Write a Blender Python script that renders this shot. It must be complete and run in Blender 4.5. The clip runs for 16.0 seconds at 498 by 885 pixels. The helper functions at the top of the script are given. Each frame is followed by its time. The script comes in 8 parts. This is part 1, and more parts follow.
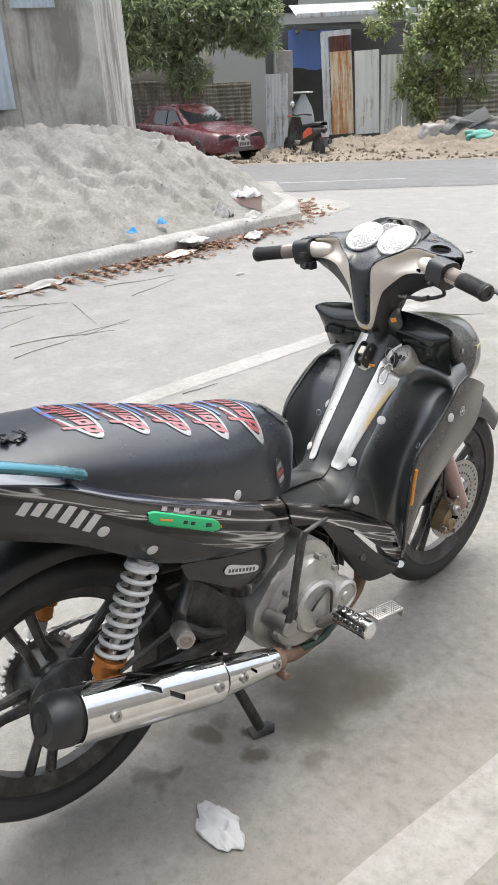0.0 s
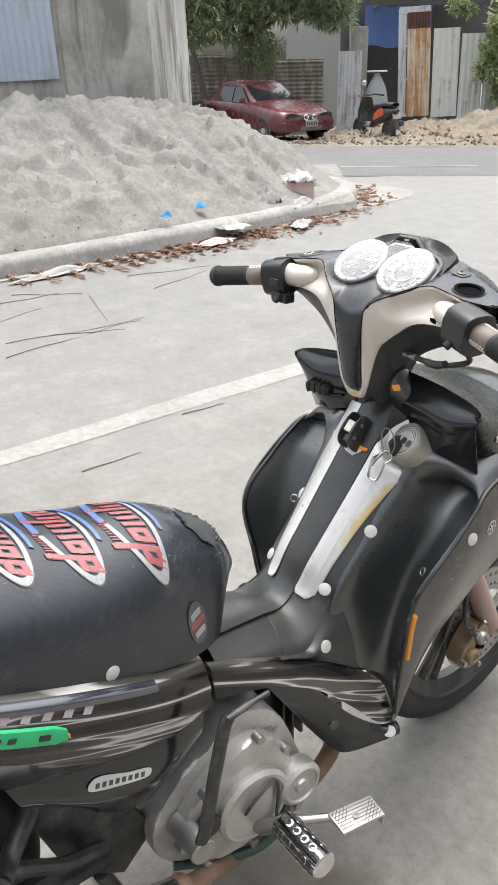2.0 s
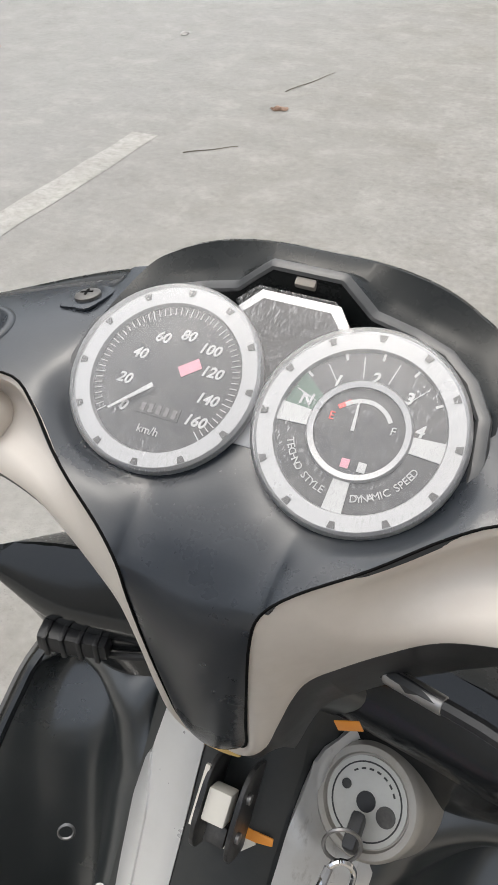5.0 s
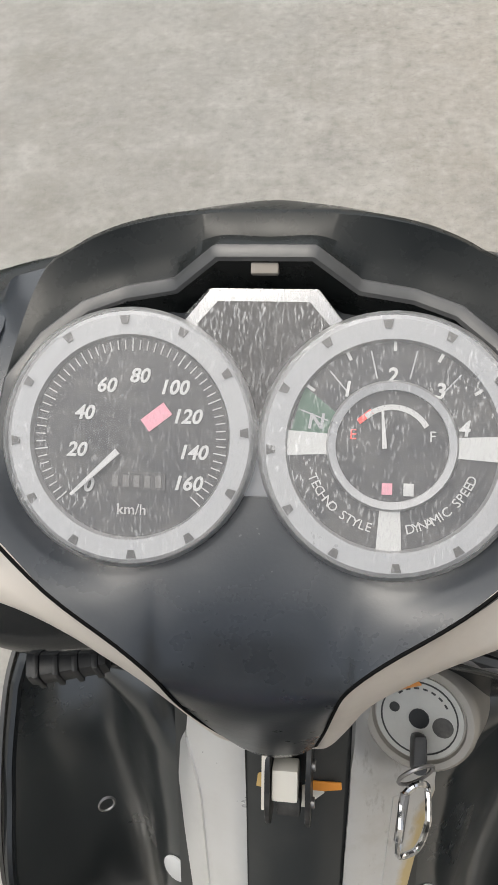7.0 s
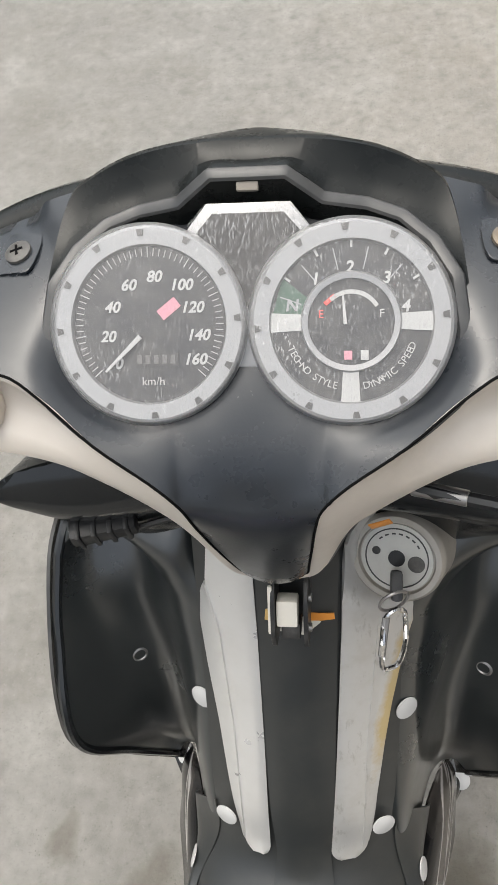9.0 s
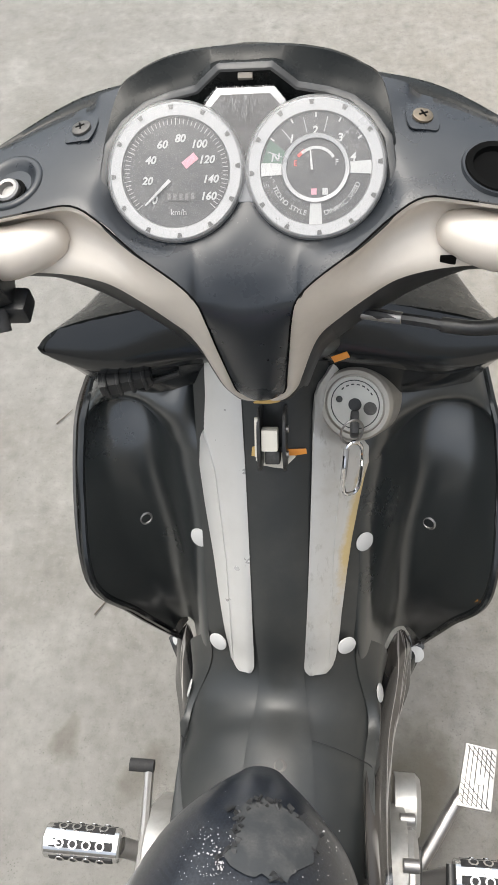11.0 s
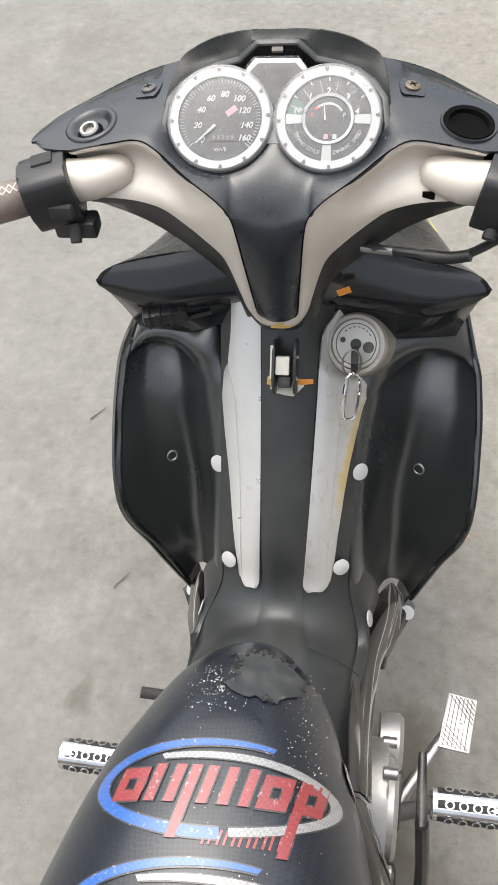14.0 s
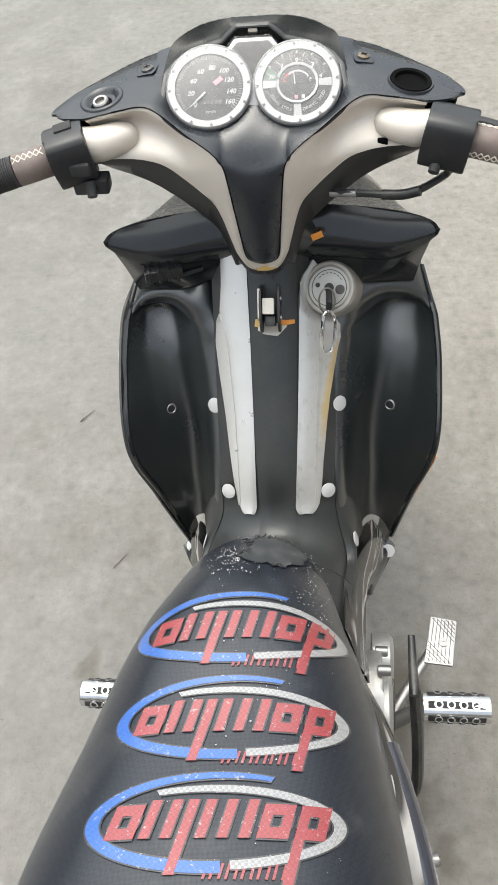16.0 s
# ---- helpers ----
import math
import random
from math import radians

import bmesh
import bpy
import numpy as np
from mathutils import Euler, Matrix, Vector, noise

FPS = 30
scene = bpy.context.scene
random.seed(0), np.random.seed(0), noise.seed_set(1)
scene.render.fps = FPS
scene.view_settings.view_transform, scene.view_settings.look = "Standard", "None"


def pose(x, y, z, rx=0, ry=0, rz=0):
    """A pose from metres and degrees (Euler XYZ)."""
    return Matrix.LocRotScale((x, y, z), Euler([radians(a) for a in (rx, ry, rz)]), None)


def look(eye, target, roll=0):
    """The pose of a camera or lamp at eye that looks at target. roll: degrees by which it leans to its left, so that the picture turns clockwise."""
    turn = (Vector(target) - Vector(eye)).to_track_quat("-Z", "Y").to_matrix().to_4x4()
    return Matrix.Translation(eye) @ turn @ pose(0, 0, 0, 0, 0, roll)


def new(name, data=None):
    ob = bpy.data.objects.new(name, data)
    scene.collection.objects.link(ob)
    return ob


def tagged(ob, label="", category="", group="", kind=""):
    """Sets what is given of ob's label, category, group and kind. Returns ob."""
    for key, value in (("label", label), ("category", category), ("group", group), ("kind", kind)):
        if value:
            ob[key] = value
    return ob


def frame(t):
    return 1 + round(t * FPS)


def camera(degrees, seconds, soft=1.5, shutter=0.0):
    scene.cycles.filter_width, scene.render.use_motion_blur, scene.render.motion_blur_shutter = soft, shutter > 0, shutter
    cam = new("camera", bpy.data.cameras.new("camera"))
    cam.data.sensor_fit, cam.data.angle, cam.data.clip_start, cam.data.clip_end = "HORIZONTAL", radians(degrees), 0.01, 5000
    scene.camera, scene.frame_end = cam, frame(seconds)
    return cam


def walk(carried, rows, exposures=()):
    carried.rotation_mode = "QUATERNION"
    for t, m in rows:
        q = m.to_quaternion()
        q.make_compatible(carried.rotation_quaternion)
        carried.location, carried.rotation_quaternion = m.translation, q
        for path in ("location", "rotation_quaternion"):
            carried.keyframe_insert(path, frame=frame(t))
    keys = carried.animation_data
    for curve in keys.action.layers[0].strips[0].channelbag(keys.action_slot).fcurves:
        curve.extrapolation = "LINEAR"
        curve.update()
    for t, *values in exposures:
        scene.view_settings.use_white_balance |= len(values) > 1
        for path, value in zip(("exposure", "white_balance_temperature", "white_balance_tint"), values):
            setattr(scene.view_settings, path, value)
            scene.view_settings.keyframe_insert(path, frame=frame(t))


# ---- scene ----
cam = camera(34.1, 16.0)
EXPOSURES = [(0.0, 1.42, 6400, 8), (2.0, 1.42, 6470, 8), (4.5, 1.11, 6500, 8), (7.0, 1.03, 6650, 7), (9.5, 1.10, 6600, 7), (12.0, 1.25, 6520, 7), (14.0, 1.21, 6520, 7), (16.0, 1.17, 6470, 5)]
PATH = [
    (0, (1.194, -1.437, 1.411), (-0.157, -0.213, 0.59), -2.6),
    (0.5, (1.168, -1.334, 1.413), (-0.237, -0.168, 0.596), -2.8),
    (1, (1.071, -1.189, 1.389), (-0.33, -0.018, 0.573), -2.8),
    (1.5, (0.964, -1.042, 1.374), (-0.42, 0.134, 0.536), -1.9),
    (2, (0.865, -0.851, 1.354), (-0.566, 0.251, 0.497), -1.3),
    (2.5, (0.722, -0.713, 1.322), (-0.711, 0.392, 0.47), -1.7),
    (3, (0.577, -0.618, 1.289), (-0.744, 0.604, 0.415), -2.3),
    (3.5, (0.464, -0.488, 1.278), (-0.772, 0.777, 0.345), -1.8),
    (4, (0.353, -0.366, 1.271), (-0.809, 0.9, 0.247), -1.0),
    (4.5, (0.199, -0.252, 1.27), (-0.723, 1.097, 0.117), -0.1),
    (7, (0.029, -0.07, 1.29), (-0.226, 1.045, -0.351), -8.6),
    (7.5, (0.034, -0.088, 1.324), (-0.223, 1.003, -0.332), -9.5),
    (8, (0.034, -0.096, 1.335), (-0.228, 0.958, -0.344), -11.0),
    (8.5, (0.041, -0.11, 1.34), (-0.248, 0.89, -0.368), -13.3),
    (9, (0.045, -0.13, 1.355), (-0.218, 0.797, -0.398), -13.8),
    (9.5, (0.042, -0.159, 1.381), (-0.175, 0.693, -0.416), -13.2),
    (12, (0.064, -0.418, 1.447), (-0.141, 0.629, -0.245), -8.7),
    (12.5, (0.053, -0.43, 1.455), (-0.123, 0.596, -0.252), -7.6),
    (13, (0.06, -0.452, 1.465), (-0.121, 0.6, -0.226), -7.7),
    (13.5, (0.072, -0.495, 1.465), (-0.148, 0.603, -0.193), -7.8),
    (14, (0.081, -0.535, 1.467), (-0.183, 0.593, -0.164), -7.9),
    (14.5, (0.071, -0.569, 1.474), (-0.185, 0.568, -0.151), -7.8),
    (15, (0.07, -0.619, 1.476), (-0.17, 0.535, -0.14), -8.6),
    (15.5, (0.063, -0.679, 1.481), (-0.144, 0.514, -0.111), -8.3),
    (16, (0.065, -0.738, 1.488), (-0.12, 0.503, -0.069), -7.5),
]
walk(cam, [(t, look(eye, target, roll)) for t, eye, target, roll in PATH], EXPOSURES)

# ---- world and light: bright overcast haze ----
world = bpy.data.worlds.new("world")
scene.world = world
world.use_nodes = True
wn = world.node_tree.nodes
sky = wn.new("ShaderNodeTexSky")
sky.sky_type, sky.sun_disc = "NISHITA", False
sky.sun_elevation, sky.sun_rotation = radians(76), radians(-49)
sky.air_density, sky.dust_density, sky.ozone_density = 1.0, 6.0, 0.6
wn["Background"].inputs[1].default_value = 0.14
veil = wn.new("ShaderNodeHueSaturation")
veil.inputs["Saturation"].default_value = 0.45
world.node_tree.links.new(sky.outputs[0], veil.inputs["Color"])
world.node_tree.links.new(veil.outputs[0], wn["Background"].inputs[0])

sun = new("sun", bpy.data.lights.new("sun", "SUN"))
sun.data.energy, sun.data.angle, sun.data.color = 0.8, radians(110), (1.0, 0.985, 0.96)
lift, way = radians(76), radians(-49)
sun.matrix_world = look((0, 0, 10), (-10 * math.cos(lift) * math.sin(way), -10 * math.cos(lift) * math.cos(way), 10 - 10 * math.sin(lift)))

# ---- materials ----
class Nodes:
    """A small helper that builds a node material round one principled shader."""

    def __init__(self, name, color=(0.5, 0.5, 0.5), rough=0.5, metal=0.0, **more):
        self.mat = bpy.data.materials.new(name)
        self.mat.use_nodes = True
        self.tree = self.mat.node_tree
        self.bsdf = self.tree.nodes["Principled BSDF"]
        self.set("Base Color", color)
        self.set("Roughness", rough)
        self.set("Metallic", metal)
        for key, value in more.items():
            self.set(key.replace("_", " "), value)
        self.coords = self.add("ShaderNodeTexCoord").outputs["Object"]

    def set(self, key, value):
        if isinstance(value, tuple) and len(value) == 3:
            value = (*value, 1.0)
        if isinstance(value, bpy.types.NodeSocket):
            self.tree.links.new(value, self.bsdf.inputs[key])
        else:
            self.bsdf.inputs[key].default_value = value
        return self

    def add(self, kind, **values):
        node = self.tree.nodes.new(kind)
        for key, value in values.items():
            self.put(node, key, value)
        return node

    def put(self, node, key, value):
        socket = node.inputs[int(key[1:])] if key[0] == "i" and key[1:].isdigit() else node.inputs[key.replace("_", " ")]
        if isinstance(value, bpy.types.NodeSocket):
            self.tree.links.new(value, socket)
        else:
            if isinstance(value, tuple) and len(value) == 3 and socket.type == "RGBA":
                value = (*value, 1.0)
            socket.default_value = value

    def scaled(self, x, y, z):
        return self.add("ShaderNodeMapping", Vector=self.coords, Scale=(x, y, z)).outputs[0]

    def noise(self, scale, detail=4.0, rough=0.6, vector=None, distort=0.0):
        return self.add("ShaderNodeTexNoise", Vector=vector or self.coords, Scale=scale, Detail=detail, Roughness=rough, Distortion=distort).outputs[0]

    def ramp(self, value, low, high, a=0.0, b=1.0):
        node = self.add("ShaderNodeMapRange", Value=value)
        for key, number in (("From Min", low), ("From Max", high), ("To Min", a), ("To Max", b)):
            node.inputs[key].default_value = number
        return node.outputs[0]

    def mix(self, factor, a, b):
        node = self.tree.nodes.new("ShaderNodeMix")
        node.data_type = "RGBA"
        for key, value in ((0, factor), (6, a), (7, b)):
            if isinstance(value, bpy.types.NodeSocket):
                self.tree.links.new(value, node.inputs[key])
            else:
                node.inputs[key].default_value = (*value, 1.0) if isinstance(value, tuple) else value
        return node.outputs[2]

    def math(self, kind, a, b=0.0):
        node = self.tree.nodes.new("ShaderNodeMath")
        node.operation = kind
        for key, value in ((0, a), (1, b)):
            if isinstance(value, bpy.types.NodeSocket):
                self.tree.links.new(value, node.inputs[key])
            else:
                node.inputs[key].default_value = value
        return node.outputs[0]

    def bump(self, height, strength=0.3, distance=0.002):
        node = self.add("ShaderNodeBump", Height=height, Strength=strength, Distance=distance)
        self.tree.links.new(node.outputs[0], self.bsdf.inputs["Normal"])
        return self


def worn(name, color, rough, metal=0.0, dust=(0.35, 0.33, 0.30), amount=0.15, scale=14.0, bump=0.05, fine=260.0, **more):
    """Paint, plastic or metal with a little dust, smears and fine relief."""
    n = Nodes(name, color, rough, metal, **more)
    blot = n.noise(scale, 6.0, 0.65)
    speck = n.noise(scale * 9, 3.0, 0.7)
    veil = n.math("MULTIPLY", n.ramp(blot, 0.42, 0.75), n.ramp(speck, 0.3, 0.75, 0.4, 1.0))
    n.set("Base Color", n.mix(n.math("MULTIPLY", veil, amount), color, dust))
    n.set("Roughness", n.ramp(blot, 0.3, 0.75, rough * 0.8, min(1.0, rough * 1.35)))
    n.bump(n.noise(fine, 2.0), bump, 0.0006)
    return n.mat


BLACK = worn("black_gloss_plastic", (0.011, 0.0125, 0.0135), 0.15, amount=0.03, Specular_IOR_Level=0.62)
# the blue in CHARCOAL's base stands in for reflected sky
CHARCOAL = worn("charcoal_satin_plastic", (0.0135, 0.0165, 0.0210), 0.27, amount=0.04, Specular_IOR_Level=0.56, bump=0.06, fine=700)
MATTE = worn("matte_black_plastic", (0.014, 0.0145, 0.0155), 0.40, amount=0.07)
IRON = worn("black_painted_iron", (0.014, 0.014, 0.014), 0.42, amount=0.35, scale=22)
RUBBER = worn("tyre_rubber", (0.016, 0.016, 0.017), 0.6, amount=0.10, scale=10, bump=0.4)
GRIP = worn("grip_rubber", (0.018, 0.018, 0.019), 0.7, amount=0.12, scale=40)
SILVER = worn("champagne_silver_paint", (0.66, 0.605, 0.54), 0.50, metal=0.30, dust=(0.36, 0.31, 0.25), amount=0.3, scale=9)
CHROME = worn("chrome", (0.74, 0.74, 0.74), 0.10, metal=1.0, dust=(0.26, 0.23, 0.19), amount=0.45, scale=16, bump=0.35, fine=22)
ALLOY = worn("cast_aluminium", (0.50, 0.49, 0.47), 0.42, metal=0.75, dust=(0.16, 0.14, 0.11), amount=0.55, scale=18, bump=0.3, fine=400)
STEEL = worn("grey_steel", (0.36, 0.35, 0.34), 0.38, metal=0.9, dust=(0.12, 0.1, 0.08), amount=0.4)
WHITE = worn("white_enamel", (0.46, 0.46, 0.455), 0.35, dust=(0.35, 0.33, 0.3), amount=0.25, scale=30)
DOT = worn("white_sticker", (0.50, 0.495, 0.485), 0.5, amount=0.12)
RUST = worn("rusty_pipe", (0.17, 0.10, 0.065), 0.8, metal=0.2, dust=(0.32, 0.24, 0.18), amount=0.8, scale=30, bump=0.5)
GOLD = worn("brass_caliper", (0.26, 0.19, 0.11), 0.5, metal=0.5, dust=(0.16, 0.125, 0.09), amount=0.8, scale=40)
ORANGE_METAL = worn("orange_anodised", (0.55, 0.20, 0.045), 0.35, metal=0.5, dust=(0.1, 0.06, 0.04), amount=0.6, scale=40)
AMBER = worn("amber_plastic", (0.80, 0.30, 0.04), 0.35, amount=0.1)
REDFORK = worn("faded_red_fork_tube", (0.34, 0.22, 0.20), 0.5, dust=(0.5, 0.46, 0.42), amount=0.7, scale=25)
GREEN = worn("green_plastic_tape", (0.02, 0.42, 0.16), 0.4, amount=0.1)
TEAL = worn("teal_metal", (0.07, 0.20, 0.25), 0.25, metal=0.6, amount=0.1)
LEATHER = worn("tan_leather", (0.155, 0.120, 0.105), 0.48, dust=(0.45, 0.39, 0.35), amount=0.25, scale=60)
STITCH = worn("pale_thread", (0.68, 0.62, 0.54), 0.8)
# near-black, hardly shiny: the shade inside sockets and slots put into the colour
HOLE = worn("hollow_shade_black", (0.004, 0.004, 0.004), 0.8, amount=0.0, Specular_IOR_Level=0.05)
SCREW = worn("dull_dark_screw", (0.075, 0.072, 0.068), 0.5, metal=0.3, amount=0.4, scale=60)
STRIPSILVER = worn("bright_silver_strip", (0.65, 0.64, 0.62), 0.30, metal=0.45, dust=(0.45, 0.42, 0.36), amount=0.28, scale=14)


def stained_strip():
    """Silver paint with a streak of yellowed adhesive along its outer edge and fine scuffs."""
    n = Nodes("yellowed_silver_strip", (0.58, 0.57, 0.55), 0.34, 0.5)
    axes = n.add("ShaderNodeSeparateXYZ", Vector=n.coords)
    blot, scuff = n.noise(38.0, 5.0, 0.65), n.noise(130.0, 4.0, 0.7, n.scaled(1.0, 0.35, 0.35))
    along_y = n.math("MULTIPLY", n.ramp(axes.outputs[1], 0.062, 0.030), n.ramp(axes.outputs[1], -0.085, -0.020))
    outer = n.math("SUBTRACT", axes.outputs[0], n.math("ADD", n.math("MULTIPLY", axes.outputs[1], 0.28), 0.0835))
    mask = n.ramp(n.math("ADD", n.math("MULTIPLY", along_y, n.ramp(outer, -0.024, -0.008)), n.math("MULTIPLY", blot, 0.9)), 0.86, 1.24)
    base = n.mix(n.ramp(scuff, 0.58, 0.72, 0.0, 0.5), (0.58, 0.57, 0.55), (0.26, 0.24, 0.20))
    base = n.mix(n.ramp(blot, 0.48, 0.8, 0.0, 0.4), base, (0.40, 0.37, 0.31))
    n.set("Base Color", n.mix(n.math("MULTIPLY", mask, 0.85), base, (0.50, 0.36, 0.14)))
    n.set("Metallic", n.ramp(mask, 0.0, 1.0, 0.5, 0.1))
    n.set("Roughness", n.ramp(mask, 0.0, 1.0, 0.34, 0.55))
    n.bump(n.noise(260, 2.0), 0.05, 0.0006)
    return n.mat


STRIPSTAIN = stained_strip()
SHIELD = worn("satin_black_shield", (0.015, 0.018, 0.0185), 0.31, amount=0.03, scale=7, Specular_IOR_Level=1.0, Coat_Weight=0.55, Coat_Roughness=0.15, bump=0.03)
SPINE = worn("dark_satin_spine", (0.024, 0.026, 0.026), 0.36, dust=(0.30, 0.27, 0.22), amount=0.10, scale=9, Specular_IOR_Level=0.55, bump=0.03)
HOODBLACK = worn("dull_hood_black", (0.006, 0.0072, 0.0070), 0.26, amount=0.015, scale=60, Specular_IOR_Level=0.22)
DIMINK = worn("dim_dial_print", (0.34, 0.33, 0.33), 0.5)
DIAL = worn("dial_face_black", (0.020, 0.020, 0.023), 0.5, amount=0.25, scale=60, bump=0.0)
GLEAM = worn("blue_black_gloss_band", (0.020, 0.022, 0.034), 0.12, amount=0.05, scale=6, bump=0.0, Specular_IOR_Level=1.0, Coat_Weight=1.0, Coat_Roughness=0.08)
DIALGREEN = worn("dial_face_green", (0.03, 0.075, 0.05), 0.5)
RING = worn("silver_dial_ring", (0.265, 0.265, 0.27), 0.34, metal=0.45, amount=0.1, scale=40)
INK = worn("white_dial_print", (0.37, 0.37, 0.367), 0.5)
PINK = worn("faded_red_print", (0.50, 0.22, 0.27), 0.5)
REDINK = worn("red_print", (0.6, 0.06, 0.05), 0.5)
GREYBAR = worn("grey_display", (0.040, 0.038, 0.038), 0.5)
CLEAR = worn("smoked_headlamp", (0.030, 0.031, 0.030), 0.10)
BARE = worn("bare_primer_chip", (0.70, 0.66, 0.58), 0.7)
OCHRE = worn("ochre_adhesive", (0.60, 0.40, 0.13), 0.6, amount=0.3)
GREENHOSE = worn("dark_green_hose", (0.02, 0.05, 0.04), 0.4)


def lens_material(name="scuffed_clear_lens", haze_amount=0.07, index=1.15):
    """Scuffed clear plastic: it lets light through, mirrors a little and carries pale scratches."""
    mat = bpy.data.materials.new(name)
    mat.use_nodes = True
    t = mat.node_tree
    t.nodes.clear()
    out, clear, gloss, haze = (t.nodes.new("ShaderNode" + k) for k in ("OutputMaterial", "BsdfTransparent", "BsdfGlossy", "BsdfDiffuse"))
    gloss.inputs["Roughness"].default_value = 0.34
    haze.inputs["Color"].default_value = (0.75, 0.75, 0.75, 1)
    facing, power, fres = t.nodes.new("ShaderNodeLayerWeight"), t.nodes.new("ShaderNodeMath"), t.nodes.new("ShaderNodeMapRange")
    facing.inputs[0].default_value = 0.5
    power.operation = "POWER"
    power.inputs[1].default_value = 2.1
    t.links.new(facing.outputs["Facing"], power.inputs[0])
    t.links.new(power.outputs[0], fres.inputs[0])
    fres.inputs["To Min"].default_value, fres.inputs["To Max"].default_value = index * 0.015, index
    coord, mapping = t.nodes.new("ShaderNodeTexCoord"), t.nodes.new("ShaderNodeMapping")
    mapping.inputs["Rotation"].default_value = (0, 0, radians(-28))
    mapping.inputs["Scale"].default_value = (1300, 380, 380)
    scratch = t.nodes.new("ShaderNodeTexNoise")
    scratch.inputs["Scale"].default_value, scratch.inputs["Detail"].default_value = 1.0, 2.0
    patch = t.nodes.new("ShaderNodeTexNoise")
    patch.inputs["Scale"].default_value = 26.0
    r1, r2, mul, add = t.nodes.new("ShaderNodeMapRange"), t.nodes.new("ShaderNodeMapRange"), t.nodes.new("ShaderNodeMath"), t.nodes.new("ShaderNodeMath")
    for r, a, b, c, d in ((r1, 0.56, 0.65, 0.0, 0.24), (r2, 0.40, 0.62, 0.40, 1.0)):
        for k, v in zip(("From Min", "From Max", "To Min", "To Max"), (a, b, c, d)):
            r.inputs[k].default_value = v
    mul.operation, add.operation = "MULTIPLY", "ADD"
    add.inputs[1].default_value = haze_amount
    m1, m2 = t.nodes.new("ShaderNodeMixShader"), t.nodes.new("ShaderNodeMixShader")
    for a, b in ((coord.outputs["Object"], mapping.inputs[0]), (mapping.outputs[0], scratch.inputs["Vector"]), (coord.outputs["Object"], patch.inputs["Vector"]),
                 (scratch.outputs[0], r1.inputs[0]), (patch.outputs[0], r2.inputs[0]), (r1.outputs[0], mul.inputs[0]), (r2.outputs[0], mul.inputs[1]), (mul.outputs[0], add.inputs[0]),
                 (add.outputs[0], m1.inputs[0]), (clear.outputs[0], m1.inputs[1]), (haze.outputs[0], m1.inputs[2]),
                 (fres.outputs[0], m2.inputs[0]), (m1.outputs[0], m2.inputs[1]), (gloss.outputs[0], m2.inputs[2]), (m2.outputs[0], out.inputs[0])):
        t.links.new(a, b)
    return mat


LENS = lens_material()
PANELLENS = lens_material("scuffed_panel_lens", 0.012, 0.2)


def graphic_material():
    """Glossy body decal: flowing bands of brown, grey and pale lines on near-black."""
    n = Nodes("striped_body_decal", rough=0.16, Specular_IOR_Level=0.42)
    axes = n.add("ShaderNodeSeparateXYZ", Vector=n.coords)
    rise = n.math("ADD", axes.outputs[2], n.math("MULTIPLY", axes.outputs[1], 0.50))
    flow = n.add("ShaderNodeCombineXYZ", X=n.math("MULTIPLY", axes.outputs[1], 2.2), Y=n.math("MULTIPLY", rise, 34.0), Z=n.math("MULTIPLY", axes.outputs[0], 2.0)).outputs[0]
    wave = n.noise(1.0, 2.5, 0.5, flow, 0.35)
    band = n.ramp(wave, 0.47, 0.60)
    line = n.math("MULTIPLY", n.ramp(wave, 0.56, 0.58), n.ramp(wave, 0.61, 0.59))
    base = n.mix(band, (0.008, 0.008, 0.0085), (0.075, 0.067, 0.060))
    n.set("Base Color", n.mix(n.math("MULTIPLY", line, 0.85), base, (0.48, 0.46, 0.44)))
    n.bump(n.noise(120, 2.0), 0.04, 0.0005)
    return n.mat


DECAL = graphic_material()


def seat_material():
    """Black vinyl with a woven carbon emboss, cracked and dusted where it has worn."""
    n = Nodes("carbon_weave_vinyl", rough=0.36, Specular_IOR_Level=0.50, Coat_Weight=0.35, Coat_Roughness=0.18)
    turned = n.add("ShaderNodeMapping", Vector=n.coords, Rotation=(0, 0, radians(38)))
    weave = n.add("ShaderNodeTexChecker", Vector=turned.outputs[0], Scale=360.0)
    weave.inputs[1].default_value, weave.inputs[2].default_value = (1, 1, 1, 1), (0, 0, 0, 1)
    blot = n.noise(16, 6.0, 0.7)
    # both weave tones carry a blue tint in place of sky sheen
    base = n.mix(weave.outputs[1], (0.0075, 0.0098, 0.0148), (0.0140, 0.0175, 0.0250))
    n.set("Base Color", n.mix(n.ramp(blot, 0.55, 0.85, 0.0, 0.3), base, (0.16, 0.155, 0.15)))
    n.set("Roughness", n.ramp(blot, 0.3, 0.7, 0.26, 0.42))
    n.bump(weave.outputs[1], 0.25, 0.0007)
    return n.mat


VINYL = seat_material()


def print_material(name, color):
    """Raised print with the weave showing through and worn specks."""
    n = Nodes(name, color, 0.34, Specular_IOR_Level=0.6, Coat_Weight=0.8, Coat_Roughness=0.24)
    weave = n.add("ShaderNodeTexChecker", Vector=n.coords, Scale=420.0)
    wear = n.ramp(n.noise(190, 4.0, 0.7), 0.60, 0.68)
    dark = n.mix(0.28, color, (0.03, 0.03, 0.03))
    n.set("Base Color", n.mix(n.math("MULTIPLY", wear, 0.55), n.mix(weave.outputs[1], color, dark), (0.4, 0.39, 0.38)))
    n.bump(weave.outputs[1], 0.3, 0.0006)
    return n.mat


